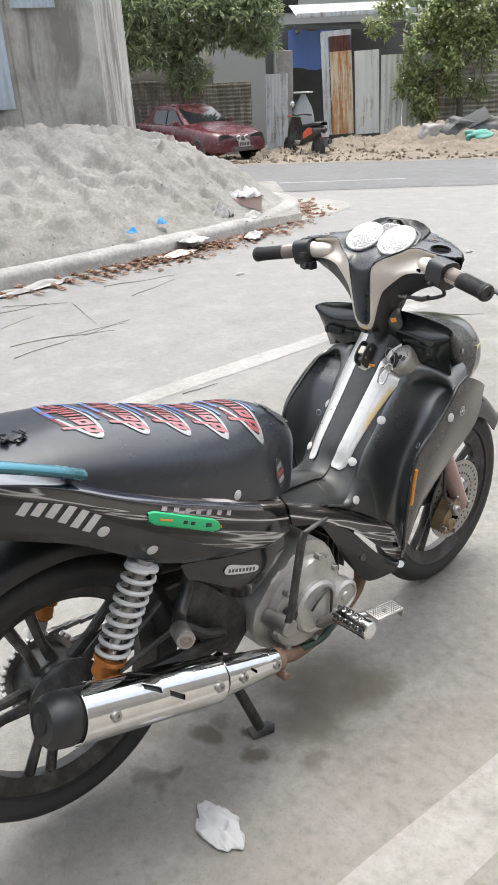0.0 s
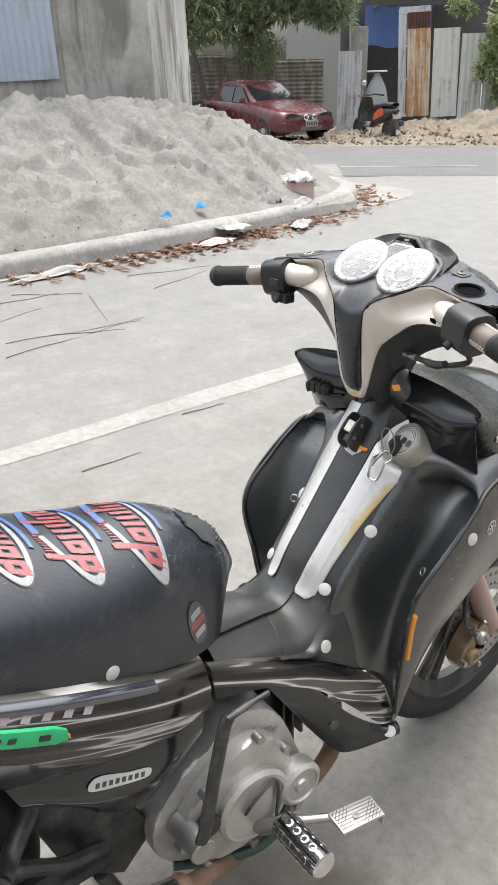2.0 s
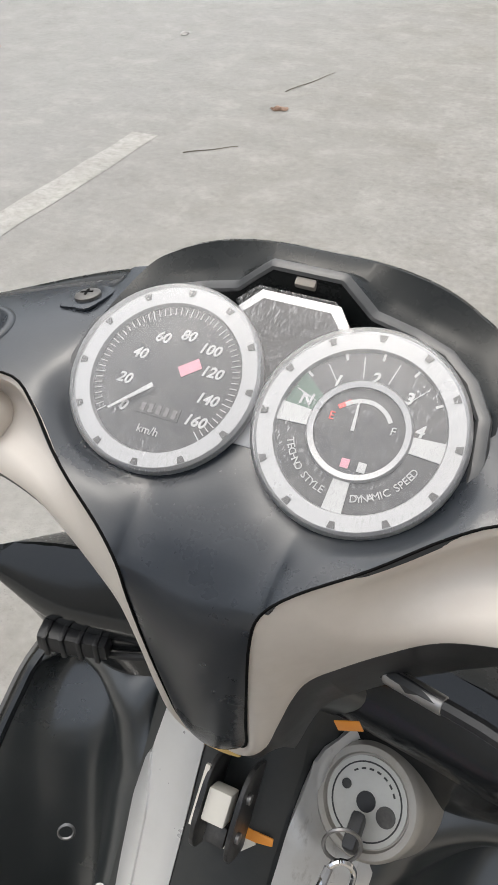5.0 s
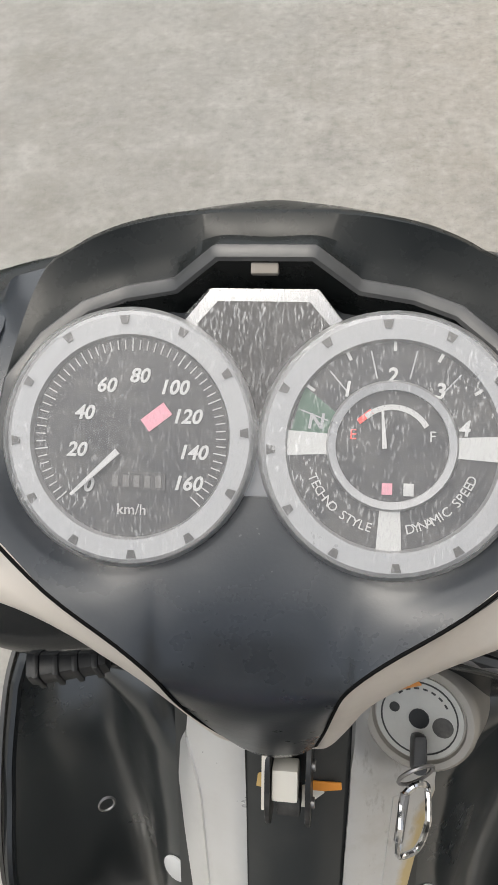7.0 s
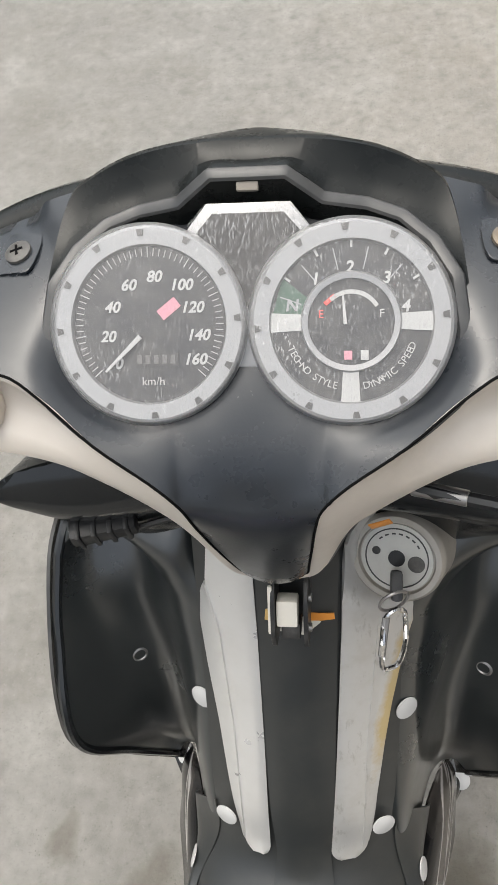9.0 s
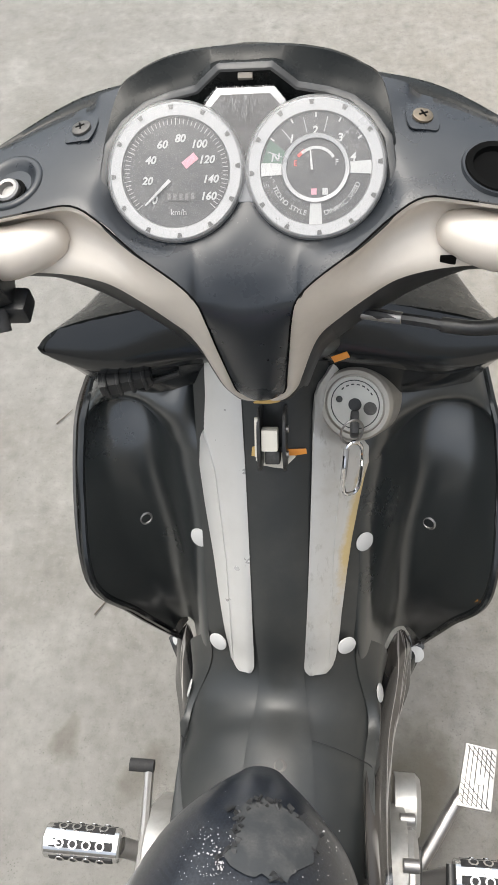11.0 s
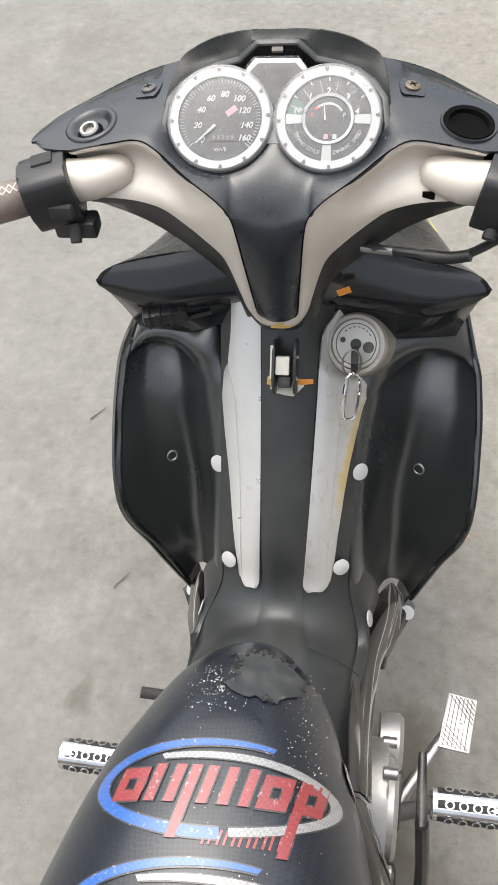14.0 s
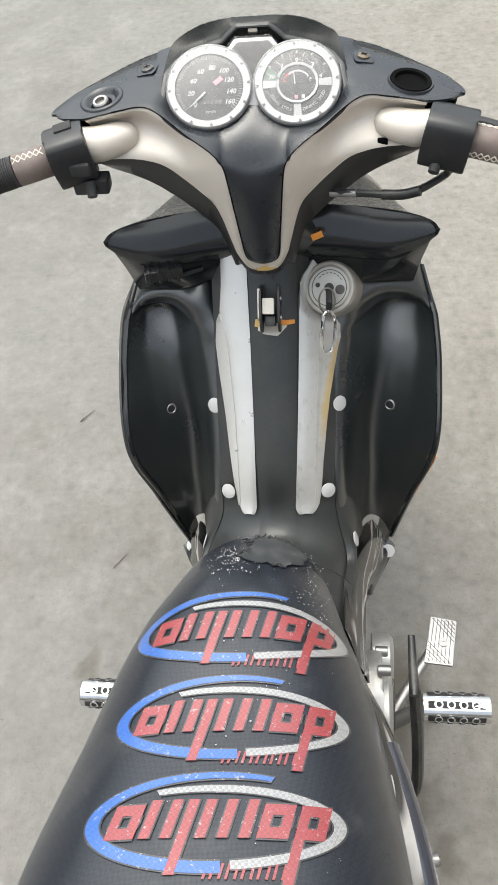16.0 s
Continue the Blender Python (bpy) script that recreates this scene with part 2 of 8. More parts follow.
PRINT_EDGE = print_material("dark_print_outline", (0.045, 0.042, 0.042))
PRINT_RED = print_material("red_seat_print", (0.29, 0.040, 0.044))
PRINT_BLUE = print_material("blue_seat_print", (0.026, 0.115, 0.42))
PRINT_WHITE = print_material("white_seat_print", (0.30, 0.30, 0.30))


def concrete_material(name, light, dark, speckle=0.5, spots=(), rough=0.85, relief=0.004, lanes=False):
    n = Nodes(name, light, rough)
    big, mid, fine = n.noise(0.55, 5.0, 0.6), n.noise(5.0, 6.0, 0.7), n.noise(120.0, 5.0, 0.75)
    base = n.mix(n.ramp(big, 0.32, 0.68), dark, light)
    patch = n.noise(1.7, 5.0, 0.7)
    base = n.mix(n.ramp(patch, 0.48, 0.66, 0.0, 0.6), base, tuple(c * q for c, q in zip(dark, (0.86, 0.84, 0.79))))
    if lanes:
        axes = n.add("ShaderNodeSeparateXYZ", Vector=n.coords)
        wander = n.math("ADD", axes.outputs[0], n.math("MULTIPLY", n.noise(1.3, 4.0, 0.6), 0.9))
        base = n.mix(n.ramp(wander, 0.15, 1.1, 0.0, 0.75), base, (0.218, 0.196, 0.166))
        base = n.mix(n.ramp(wander, -0.6, -1.8, 0.0, 0.8), base, (0.182, 0.179, 0.173))
        n.set("Roughness", n.ramp(wander, -2.4, -0.8, 0.65, rough))
    base = n.mix(n.ramp(mid, 0.50, 0.72, 0.0, 0.65), base, tuple(c * 1.25 for c in light))
    crumb = n.noise(30.0, 6.0, 0.8)
    coarse = n.ramp(wander, -0.6, 0.4, 0.55, 1.15) if lanes else 1.0
    worn_by = lambda value: n.math("MULTIPLY", value, coarse) if lanes else value
    base = n.mix(worn_by(n.ramp(crumb, 0.52, 0.66, 0.0, 0.50)), base, tuple(c * 1.36 for c in light))
    base = n.mix(worn_by(n.ramp(crumb, 0.47, 0.36, 0.0, 0.55)), base, tuple(c * 0.62 for c in dark))
    base = n.mix(n.ramp(mid, 0.44, 0.30, 0.0, 0.5), base, tuple(c * 0.72 for c in dark))
    grain = n.add("ShaderNodeTexVoronoi", Vector=n.coords, Scale=160.0)
    grain.inputs["Randomness"].default_value = 1.0
    pits = n.math("MULTIPLY", n.ramp(grain.outputs["Distance"], 0.26, 0.08), n.ramp(n.noise(11.0, 4.0, 0.7), 0.50, 0.64))
    base = n.mix(n.math("MULTIPLY", pits, speckle), base, tuple(c * 0.40 for c in dark))
    base = n.mix(worn_by(n.ramp(fine, 0.52, 0.70, 0.0, 0.6)), base, tuple(c * 0.58 for c in dark))
    base = n.mix(worn_by(n.ramp(fine, 0.46, 0.32, 0.0, 0.40)), base, tuple(c * 1.4 for c in light))
    wobble = n.add("ShaderNodeTexNoise", Vector=n.coords, Scale=9.0, Detail=4.0)
    moved = n.add("ShaderNodeVectorMath")
    moved.operation = "MULTIPLY_ADD"
    n.put(moved, "i0", wobble.outputs[1])
    moved.inputs[1].default_value = (0.16, 0.16, 0.0)
    n.put(moved, "i2", n.coords)
    for x, y, size, strength in spots:
        far = n.add("ShaderNodeVectorMath")
        far.operation = "DISTANCE"
        n.put(far, "i0", moved.outputs[0])
        far.inputs[1].default_value = (x + 0.08, y + 0.08, 0.0)
        base = n.mix(n.ramp(far.outputs["Value"], size, size * 0.45, 0.0, min(0.9, strength * 1.45)), base, tuple(c * q for c, q in zip(dark, (0.46, 0.42, 0.34))))
    n.set("Base Color", base)
    if relief > 0.01:
        fine = n.math("ADD", fine, n.math("MULTIPLY", n.noise(11.0, 5.0, 0.7), 4.0))
    n.bump(n.math("ADD", n.math("ADD", fine, n.math("MULTIPLY", crumb, 0.8)), n.math("MULTIPLY", grain.outputs["Distance"], 0.4)), 0.35, relief)
    return n.mat


OIL = [(0.40, -0.60, 1.3, 0.08), (0.110, -0.20, 0.17, 0.50), (0.155, -0.342, 0.11, 0.50), (0.188, -0.155, 0.08, 0.45), (0.05, -0.28, 0.09, 0.35), (0.010, -0.550, 0.042, 0.62), (0.099, -0.463, 0.030, 0.62), (0.150, -0.511, 0.032, 0.62), (0.26, -0.431, 0.045, 0.40), (0.057, -0.699, 0.028, 0.5), (0.028, -0.735, 0.035, 0.45), (0.010, -0.49, 0.03, 0.45),
       (-0.396, -0.105, 0.032, 0.35), (-0.325, 0.16, 0.05, 0.2), (-0.262, -0.15, 0.055, 0.35), (-0.05, -0.62, 0.07, 0.25)]
CONCRETE = concrete_material("worn_concrete", (0.210, 0.204, 0.190), (0.168, 0.162, 0.148), 0.6, OIL, lanes=True)
KERBSTONE = concrete_material("kerb_concrete", (0.36, 0.35, 0.33), (0.24, 0.23, 0.22), 0.3)
ASPHALT = concrete_material("grey_asphalt", (0.138, 0.138, 0.138), (0.108, 0.108, 0.108), 0.3)


# ---- shaping helpers ----
def bend(points, n, closed=False):
    """n points on a smooth curve through the given ones."""
    p = np.asarray(points, float)
    k = len(p)
    out = []
    span = k if closed else k - 1
    for i in range(n):
        t = i * span / (n if closed else n - 1)
        j = min(int(t), span - 1)
        t -= j
        a, b, c, d = ((p[(j + o) % k] for o in (-1, 0, 1, 2)) if closed else (p[min(max(j + o, 0), k - 1)] for o in (-1, 0, 1, 2)))
        if not closed and j == 0:
            a = 2 * b - c
        if not closed and j == k - 2:
            d = 2 * c - b
        out.append(0.5 * (2 * b + (c - a) * t + (2 * a - 5 * b + 4 * c - d) * t * t + (3 * b - a - 3 * c + d) * t ** 3))
    return np.array(out)


def net(rows, nu, nv, ring=False):
    """A dense smooth grid through a few rows of control points; ring: each row closes on itself."""
    across = np.array([bend(r, nv, ring) for r in rows])
    return np.array([bend(across[:, j], nu) for j in range(across.shape[1])]).transpose(1, 0, 2)


def skin(grid, ring=False, loop=False, caps=False, bm=None):
    bm = bmesh.new() if bm is None else bm
    a, b = len(grid), len(grid[0])
    v = [[bm.verts.new(p) for p in row] for row in grid]
    for i in range(a if loop else a - 1):
        for j in range(b if ring else b - 1):
            bm.faces.new((v[i][j], v[i][(j + 1) % b], v[(i + 1) % a][(j + 1) % b], v[(i + 1) % a][j]))
    if caps:
        bm.faces.new(v[0][::-1])
        bm.faces.new(v[-1])
    return bm


def thicken(bm, depth):
    bmesh.ops.recalc_face_normals(bm, faces=bm.faces[:])
    bmesh.ops.solidify(bm, geom=bm.faces[:], thickness=depth)
    return bm


def tube(path, radius, n=10, bm=None, flat=1.0, caps=True):
    """A swept round bar; radius is one number or one for each point."""
    path = [Vector(p) for p in path]
    radii = [radius] * len(path) if isinstance(radius, (int, float)) else list(radius)
    rows, side = [], None
    for i, p in enumerate(path):
        t = (path[min(i + 1, len(path) - 1)] - path[max(i - 1, 0)]).normalized()
        if side is None:
            side = t.cross(Vector((0, 0, 1)) if abs(t.z) < 0.9 else Vector((1, 0, 0))).normalized()
        side = (side - t * side.dot(t)).normalized()
        up = side.cross(t)
        rows.append([p + radii[i] * (math.cos(2 * math.pi * k / n) * side + flat * math.sin(2 * math.pi * k / n) * up) for k in range(n)])
    return skin(rows, ring=True, caps=caps, bm=bm)


def lathe(profile, n=32, m=Matrix(), closed=False, bm=None):
    """Turns (radius, height) pairs round the local z axis."""
    rows = [[m @ Vector((r * math.cos(2 * math.pi * k / n), r * math.sin(2 * math.pi * k / n), h)) for k in range(n)] for r, h in profile]
    return skin(rows, ring=True, loop=closed, caps=not closed, bm=bm)


def slab(outline, depth, m=Matrix(), bevel=0.0, bm=None):
    """A plate: the outline in the local xy plane, from z 0 up to depth, with rounded edges."""
    own = bmesh.new()
    low = [own.verts.new((x, y, 0)) for x, y in outline]
    top = [own.verts.new((x, y, depth)) for x, y in outline]
    own.faces.new(low[::-1])
    own.faces.new(top)
    for i in range(len(low)):
        j = (i + 1) % len(low)
        own.faces.new((low[i], low[j], top[j], top[i]))
    if bevel:
        bmesh.ops.bevel(own, geom=own.edges[:], offset=bevel, segments=2, affect="EDGES", profile=0.6, clamp_overlap=True)
    own.transform(m)
    return merge(own, bm)


def merge(own, bm):
    if bm is None:
        return own
    index = {v: bm.verts.new(v.co) for v in own.verts}
    for f in own.faces:
        bm.faces.new([index[v] for v in f.verts])
    own.free()
    return bm


def block(sx, sy, sz, m=Matrix(), bevel=0.0, bm=None):
    return slab([(-sx / 2, -sy / 2), (sx / 2, -sy / 2), (sx / 2, sy / 2), (-sx / 2, sy / 2)], sz, m @ Matrix.Translation((0, 0, -sz / 2)), bevel, bm)


def part(name, bm, mat, parent=None, label="", angle=38):
    bmesh.ops.recalc_face_normals(bm, faces=bm.faces[:])
    me = bpy.data.meshes.new(name)
    bm.to_mesh(me)
    bm.free()
    me.materials.append(mat)
    me.polygons.foreach_set("use_smooth", [True] * len(me.polygons))
    me.set_sharp_from_angle(angle=radians(angle))
    ob = new(name, me)
    ob.parent = parent
    return tagged(ob, label)


def raw(name, verts, faces, mat, parent=None, label="", smooth=True):
    me = bpy.data.meshes.new(name)
    me.from_pydata(verts, [], faces)
    me.materials.append(mat)
    me.polygons.foreach_set("use_smooth", [smooth] * len(me.polygons))
    ob = new(name, me)
    ob.parent = parent
    return tagged(ob, label)


def thing(name, label, category, m=Matrix(), group="", kind=""):
    ob = tagged(new(name), label, category, group, kind)
    ob.matrix_world = m
    return ob


def lettering(text, size, m, mat, parent, depth=0.0003, shear=0.0, bold=0.0):
    curve = bpy.data.curves.new("lettering", "FONT")
    curve.body, curve.size, curve.extrude, curve.shear, curve.offset = text, size, depth, shear, bold
    curve.align_x, curve.align_y, curve.resolution_u = "CENTER", "CENTER", 3
    temp = bpy.data.objects.new("lettering", curve)
    scene.collection.objects.link(temp)
    bpy.context.view_layer.update()
    me = bpy.data.meshes.new_from_object(temp.evaluated_get(bpy.context.evaluated_depsgraph_get()))
    bpy.data.objects.remove(temp)
    bpy.data.curves.remove(curve)
    me.transform(m)
    me.materials.clear()
    me.materials.append(mat)
    ob = new("lettering", me)
    ob.parent = parent
    return ob


def along(p, q):
    """A matrix at p whose z axis points to q."""
    p, q = Vector(p), Vector(q)
    return Matrix.Translation(p) @ (q - p).to_track_quat("Z", "Y").to_matrix().to_4x4()


def flat_on(p, normal, right):
    """A matrix at p whose z axis is the normal and whose x axis runs to the right."""
    z = Vector(normal).normalized()
    x = Vector(right)
    x = (x - z * x.dot(z)).normalized()
    y = z.cross(x)
    return Matrix(((x.x, y.x, z.x, p[0]), (x.y, y.y, z.y, p[1]), (x.z, y.z, z.z, p[2]), (0, 0, 0, 1)))


def rod(p, q, r, n=14, bevel=0.0, bm=None):
    d = (Vector(q) - Vector(p)).length
    b = bevel or min(r, d) * 0.12
    return lathe([(r - b, 0), (r, b), (r, d - b), (r - b, d)], n, along(p, q), bm=bm)


def disc_on(p, normal, r, depth=0.0012, n=20, bm=None):
    return lathe([(r, 0), (r, depth * 0.7), (r * 0.94, depth)], n, along(p, Vector(p) + Vector(normal)), bm=bm)


AXLE = Matrix.Rotation(math.pi / 2, 4, "Y")
YZ = Matrix(((0, 0, 1, 0), (1, 0, 0, 0), (0, 1, 0, 0), (0, 0, 0, 1)))


def film_depth(ob, depth):
    """Gives a thin sheet a little thickness."""
    mod = ob.modifiers.new("thickness", "SOLIDIFY")
    mod.thickness, mod.use_even_offset = depth, False
    return ob


# ---- the parked motorcycle: x to its right, y ahead, on its centre stand ----
bike = thing("motorcycle", "black step-through motorcycle with silver trim parked on its centre stand", "motorcycle")
REAR, FRONT = Vector((0, -0.878, 0.327)), Vector((0, 0.378, 0.272))


def mirrored(points, s):
    return [(p[0] * s, p[1], p[2]) for p in points]


def stick(ob, p, r, name="sticker_dot", mat=None, depth=0.0012, out=(0, 0, 0)):
    """A round sticker laid on the nearest spot of a part, sought from a little outside."""
    bpy.context.view_layer.update()
    ok, place, normal, _ = ob.closest_point_on_mesh(Vector(p) + Vector(out))
    return part(name, disc_on(place + normal * 0.0004, normal, r, depth), mat or DOT, ob)


# -- wheels
def wheel(name, centre, outer, width, label, spokes, turn):
    root = part(name, lathe([(outer - 0.072 + a, h) for a, h in ((0.000, -width * 0.30), (0.012, -width * 0.36), (0.004, -width * 0.22), (-0.012, -width * 0.16), (-0.012, width * 0.16), (0.004, width * 0.22), (0.012, width * 0.36), (0.0, width * 0.30), (-0.022, width * 0.14), (-0.022, -width * 0.14))], 64, Matrix.Translation(centre) @ AXLE, closed=True), IRON, bike, label)
    w, r = width / 2, outer - 0.064
    tyre = [(r, -w * 0.72), (r + 0.012, -w * 0.86), (r + 0.032, -w), (r + 0.048, -w * 0.86), (r + 0.058, -w * 0.55), (outer, -w * 0.2), (outer, w * 0.2), (r + 0.058, w * 0.55), (r + 0.048, w * 0.86), (r + 0.032, w), (r + 0.012, w * 0.86), (r, w * 0.72)]
    part("tyre", lathe(bend(tyre, 26, True), 72, Matrix.Translation(centre) @ AXLE, closed=True), RUBBER, root, "worn black rubber tyre")
    bm = bmesh.new()
    for k in range(46):
        for s in (-1, 1):
            a = 2 * math.pi * (k + (0.5 if s > 0 else 0)) / 46
            m = Matrix.Translation(centre) @ Matrix.Rotation(a, 4, "X") @ Matrix.Translation((s * w * 0.40, 0, outer - 0.0062)) @ Matrix.Rotation(s * 0.35, 4, "Y") @ Matrix.Rotation(s * 0.6, 4, "Z")
            block(w * 0.62, 0.0042, 0.004, m, 0.0, bm)
    part("tread_groove", bm, MATTE, root)
    for k in range(spokes):
        m = Matrix.Translation(centre) @ Matrix.Rotation(turn + 2 * math.pi * k / spokes, 4, "X")
        bm = bmesh.new()
        reach = outer - 0.078
        for s in (-1, 1):
            tube([m @ Vector((0, s * 0.020, 0.035)), m @ Vector((0, s * 0.017, reach * 0.55)), m @ Vector((0, s * (0.026), reach))], [0.013, 0.010, 0.012], 8, bm)
        block(0.022, 0.045, 0.018, m @ Matrix.Translation((0, 0, reach * 0.97)), 0.004, bm)
        block(0.024, 0.036, 0.03, m @ Matrix.Translation((0, 0, 0.055)), 0.004, bm)
        part("spoke", bm, IRON, root)
    return root


rear_wheel = wheel("rear_wheel", REAR, 0.287, 0.084, "black alloy rear wheel", 5, 0.28)
front_wheel = wheel("front_wheel", FRONT, 0.274, 0.070, "black alloy front wheel", 5, 0.1)
part("hub", lathe([(0.02, -0.10), (0.058, -0.09), (0.066, -0.05), (0.066, 0.03), (0.078, 0.036), (0.082, 0.046), (0.074, 0.055), (0.05, 0.062), (0.03, 0.075), (0.012, 0.105)], 40, Matrix.Translation(REAR) @ AXLE), IRON, rear_wheel, "black rear hub with drum brake")
part("hub", lathe([(0.015, -0.06), (0.04, -0.055), (0.045, 0.0), (0.042, 0.045), (0.02, 0.055), (0.012, 0.09)], 32, Matrix.Translation(FRONT) @ AXLE), IRON, front_wheel)
bm = bmesh.new()
for k in range(32):
    a = 2 * math.pi * k / 32
    block(0.010, 0.010, 0.006, Matrix.Translation(REAR + Vector((-0.062, math.cos(a) * 0.083, math.sin(a) * 0.083))) @ Matrix.Rotation(a, 4, "X"), 0.001, bm)
lathe([(0.03, -0.066), (0.08, -0.065), (0.08, -0.059), (0.03, -0.058)], 40, Matrix.Translation(REAR) @ AXLE, True, bm)
part("sprocket", bm, STEEL, rear_wheel)

# brake disc with two rows of holes shown as recessed studs
disc = part("brake_disc", lathe([(0.066, 0.058), (0.118, 0.058), (0.118, 0.062), (0.066, 0.062)], 64, Matrix.Translation(FRONT) @ AXLE, True), STEEL, front_wheel, "drilled steel brake disc")
bm = bmesh.new()
for k in range(36):
    for j, r in enumerate((0.080, 0.104)):
        a = 2 * math.pi * (k + 0.5 * j) / 36
        disc_on(FRONT + Vector((0.0622, r * math.cos(a), r * math.sin(a))), (1, 0, 0), 0.0036, 0.0006, 8, bm)
part("drill_hole", bm, MATTE, disc)
bm = bmesh.new()
for k in range(5):
    a = 2 * math.pi * k / 5
    tube([FRONT + Vector((0.055, 0.035 * math.cos(a), 0.035 * math.sin(a))), FRONT + Vector((0.060, 0.075 * math.cos(a + 0.5), 0.075 * math.sin(a + 0.5)))], 0.008, 8, bm)
part("disc_carrier", bm, ALLOY, disc)

# -- front fork, caliper, mudguard
for s in (1, -1):
    top, low = Vector((s * 0.072, 0.165, 0.70)), Vector((s * 0.085, 0.375, 0.262))
    leg = part("fork_leg", tube([top.lerp(low, t) for t in (0.0, 0.45)], 0.015, 14), CHROME, bike)
    part("fork_slider", tube([top.lerp(low, t) for t in (0.45, 0.47, 0.60, 0.97, 1.0)], [0.019, 0.022, 0.021, 0.023, 0.018], 16), REDFORK, leg, "faded red and grey fork slider")
    part("fork_boot", tube([top.lerp(low, 0.30 + 0.018 * k) for k in range(9)], [0.024 if k % 2 else 0.020 for k in range(9)], 14), MATTE, leg, "black rubber fork gaiter")
    part("axle_nut", rod(FRONT + Vector((s * 0.09, 0, 0)), FRONT + Vector((s * 0.112, 0, 0)), 0.012, 6), STEEL, leg)
seat_m = Matrix.Translation((0.068, 0.300, 0.262)) @ Matrix.Rotation(-0.45, 4, "X")
outline = bend([(-0.028, -0.044), (0.018, -0.047), (0.031, -0.022), (0.024, 0.006), (0.033, 0.030), (0.012, 0.047), (-0.022, 0.040), (-0.027, 0.012), (-0.036, -0.006)], 36, True)
caliper = part("brake_caliper", slab(outline, 0.036, seat_m @ YZ, 0.007), GOLD, bike, "dirty brown brass-coloured brake caliper")
for dy, dz, r in ((-0.004, -0.020, 0.0185), (0.002, 0.022, 0.0150)):
    m = seat_m @ Matrix.Translation((0.034, dy, dz)) @ AXLE
    part("caliper_piston", lathe([(r, 0.0), (r, 0.010), (r - 0.003, 0.014), (r * 0.5, 0.015), (r * 0.45, 0.012), (0.0005, 0.012)], 24, m), GOLD if dz < 0 else STEEL, caliper, "round piston housing")
for dy, dz in ((-0.026, 0.030), (0.024, -0.036), (-0.030, -0.034)):
    part("caliper_bolt", rod(seat_m @ Vector((0.030, dy, dz)), seat_m @ Vector((0.048, dy, dz)), 0.0065, 6), STEEL, caliper)
part("pad_window", block(0.014, 0.030, 0.010, seat_m @ Matrix.Translation((0.032, 0.016, 0.000)), 0.002), HOLE, caliper)
part("bleed_nipple", rod(seat_m @ Vector((0.034, -0.012, 0.040)), seat_m @ Vector((0.046, -0.020, 0.062)), 0.0038, 8), STEEL, caliper)
plate_line = bend([(-0.012, -0.050), (0.014, -0.040), (0.020, 0.010), (0.006, 0.060), (-0.010, 0.058), (-0.004, 0.010)], 28, True)
part("caliper_bracket", slab(plate_line, 0.008, Matrix.Translation((0.060, 0.338, 0.292)) @ Matrix.Rotation(-0.30, 4, "X") @ YZ, 0.002), IRON, caliper, "dark mounting bracket")
part("brake_hose", tube(bend([(0.10, 0.29, 0.31), (0.115, 0.24, 0.36), (0.11, 0.235, 0.45), (0.09, 0.20, 0.56)], 18), 0.005, 8), MATTE, bike)
rows = []
for k in range(7):
    a = radians(38 + 18 * k)
    c, sn = math.cos(a), math.sin(a)
    rows.append([(x, FRONT.y + (0.302 + dr) * c, FRONT.z + (0.302 + dr) * sn) for x, dr in ((-0.056, -0.055), (-0.05, -0.015), (-0.028, 0.008), (0, 0.014), (0.028, 0.008), (0.05, -0.015), (0.056, -0.055))])
part("front_mudguard", thicken(skin(net(rows, 30, 19)), 0.003), BLACK, bike, "glossy black front mudguard")

# -- frame, swing arm, chain
bm = tube(bend([(0, 0.13, 0.84), (0, 0.04, 0.70), (0, -0.10, 0.52), (0, -0.26, 0.47), (0, -0.45, 0.47), (0, -0.62, 0.50)], 24), 0.032, 12)
frame_root = part("main_frame", bm, IRON, bike, "black tubular main frame")
for s in (1, -1):
    part("seat_rail", tube(bend([(s * 0.05, -0.45, 0.50), (s * 0.09, -0.62, 0.58), (s * 0.11, -0.80, 0.68), (s * 0.10, -1.10, 0.82)], 16), 0.014, 10), IRON, frame_root)
    part("frame_bracket", slab([(-0.60, 0.56), (-0.50, 0.52), (-0.50, 0.40), (-0.44, 0.30), (-0.50, 0.24), (-0.58, 0.30), (-0.62, 0.42)], 0.02, Matrix.Translation((s * 0.085 - 0.01, 0, 0)) @ Matrix(((0, 0, 1, 0), (1, 0, 0, 0), (0, 1, 0, 0), (0, 0, 0, 1))), 0.006), IRON, frame_root)
    arm = tube(bend([(s * 0.085, -0.52, 0.30), (s * 0.09, -0.66, 0.305), (s * 0.088, -0.80, 0.318), (s * 0.085, -0.93, 0.327)], 12), 0.02, 10, flat=1.25)
    part("swing_arm", arm, IRON, bike, "black box-section swing arm")
    part("axle_nut", rod(REAR + Vector((s * 0.10, 0, 0)), REAR + Vector((s * 0.128, 0, 0)), 0.013, 6), STEEL, rear_wheel)
links = []
for k in range(44):
    t = k / 22.0
    links.append((-0.060, -0.46 - 0.40 * t, 0.327 + 0.036 + 0.045 * t) if k < 22 else (-0.060, -0.86 + 0.40 * (t - 1), 0.245 + 0.045 * (t - 1)))
for run in (links[:22], links[22:]):
    bm = bmesh.new()
    for k, p in enumerate(run):
        block(0.012 if k % 2 else 0.008, 0.022, 0.010, Matrix.Translation(p), 0.002, bm)
    part("drive_chain", bm, STEEL, bike, "oily steel drive chain")

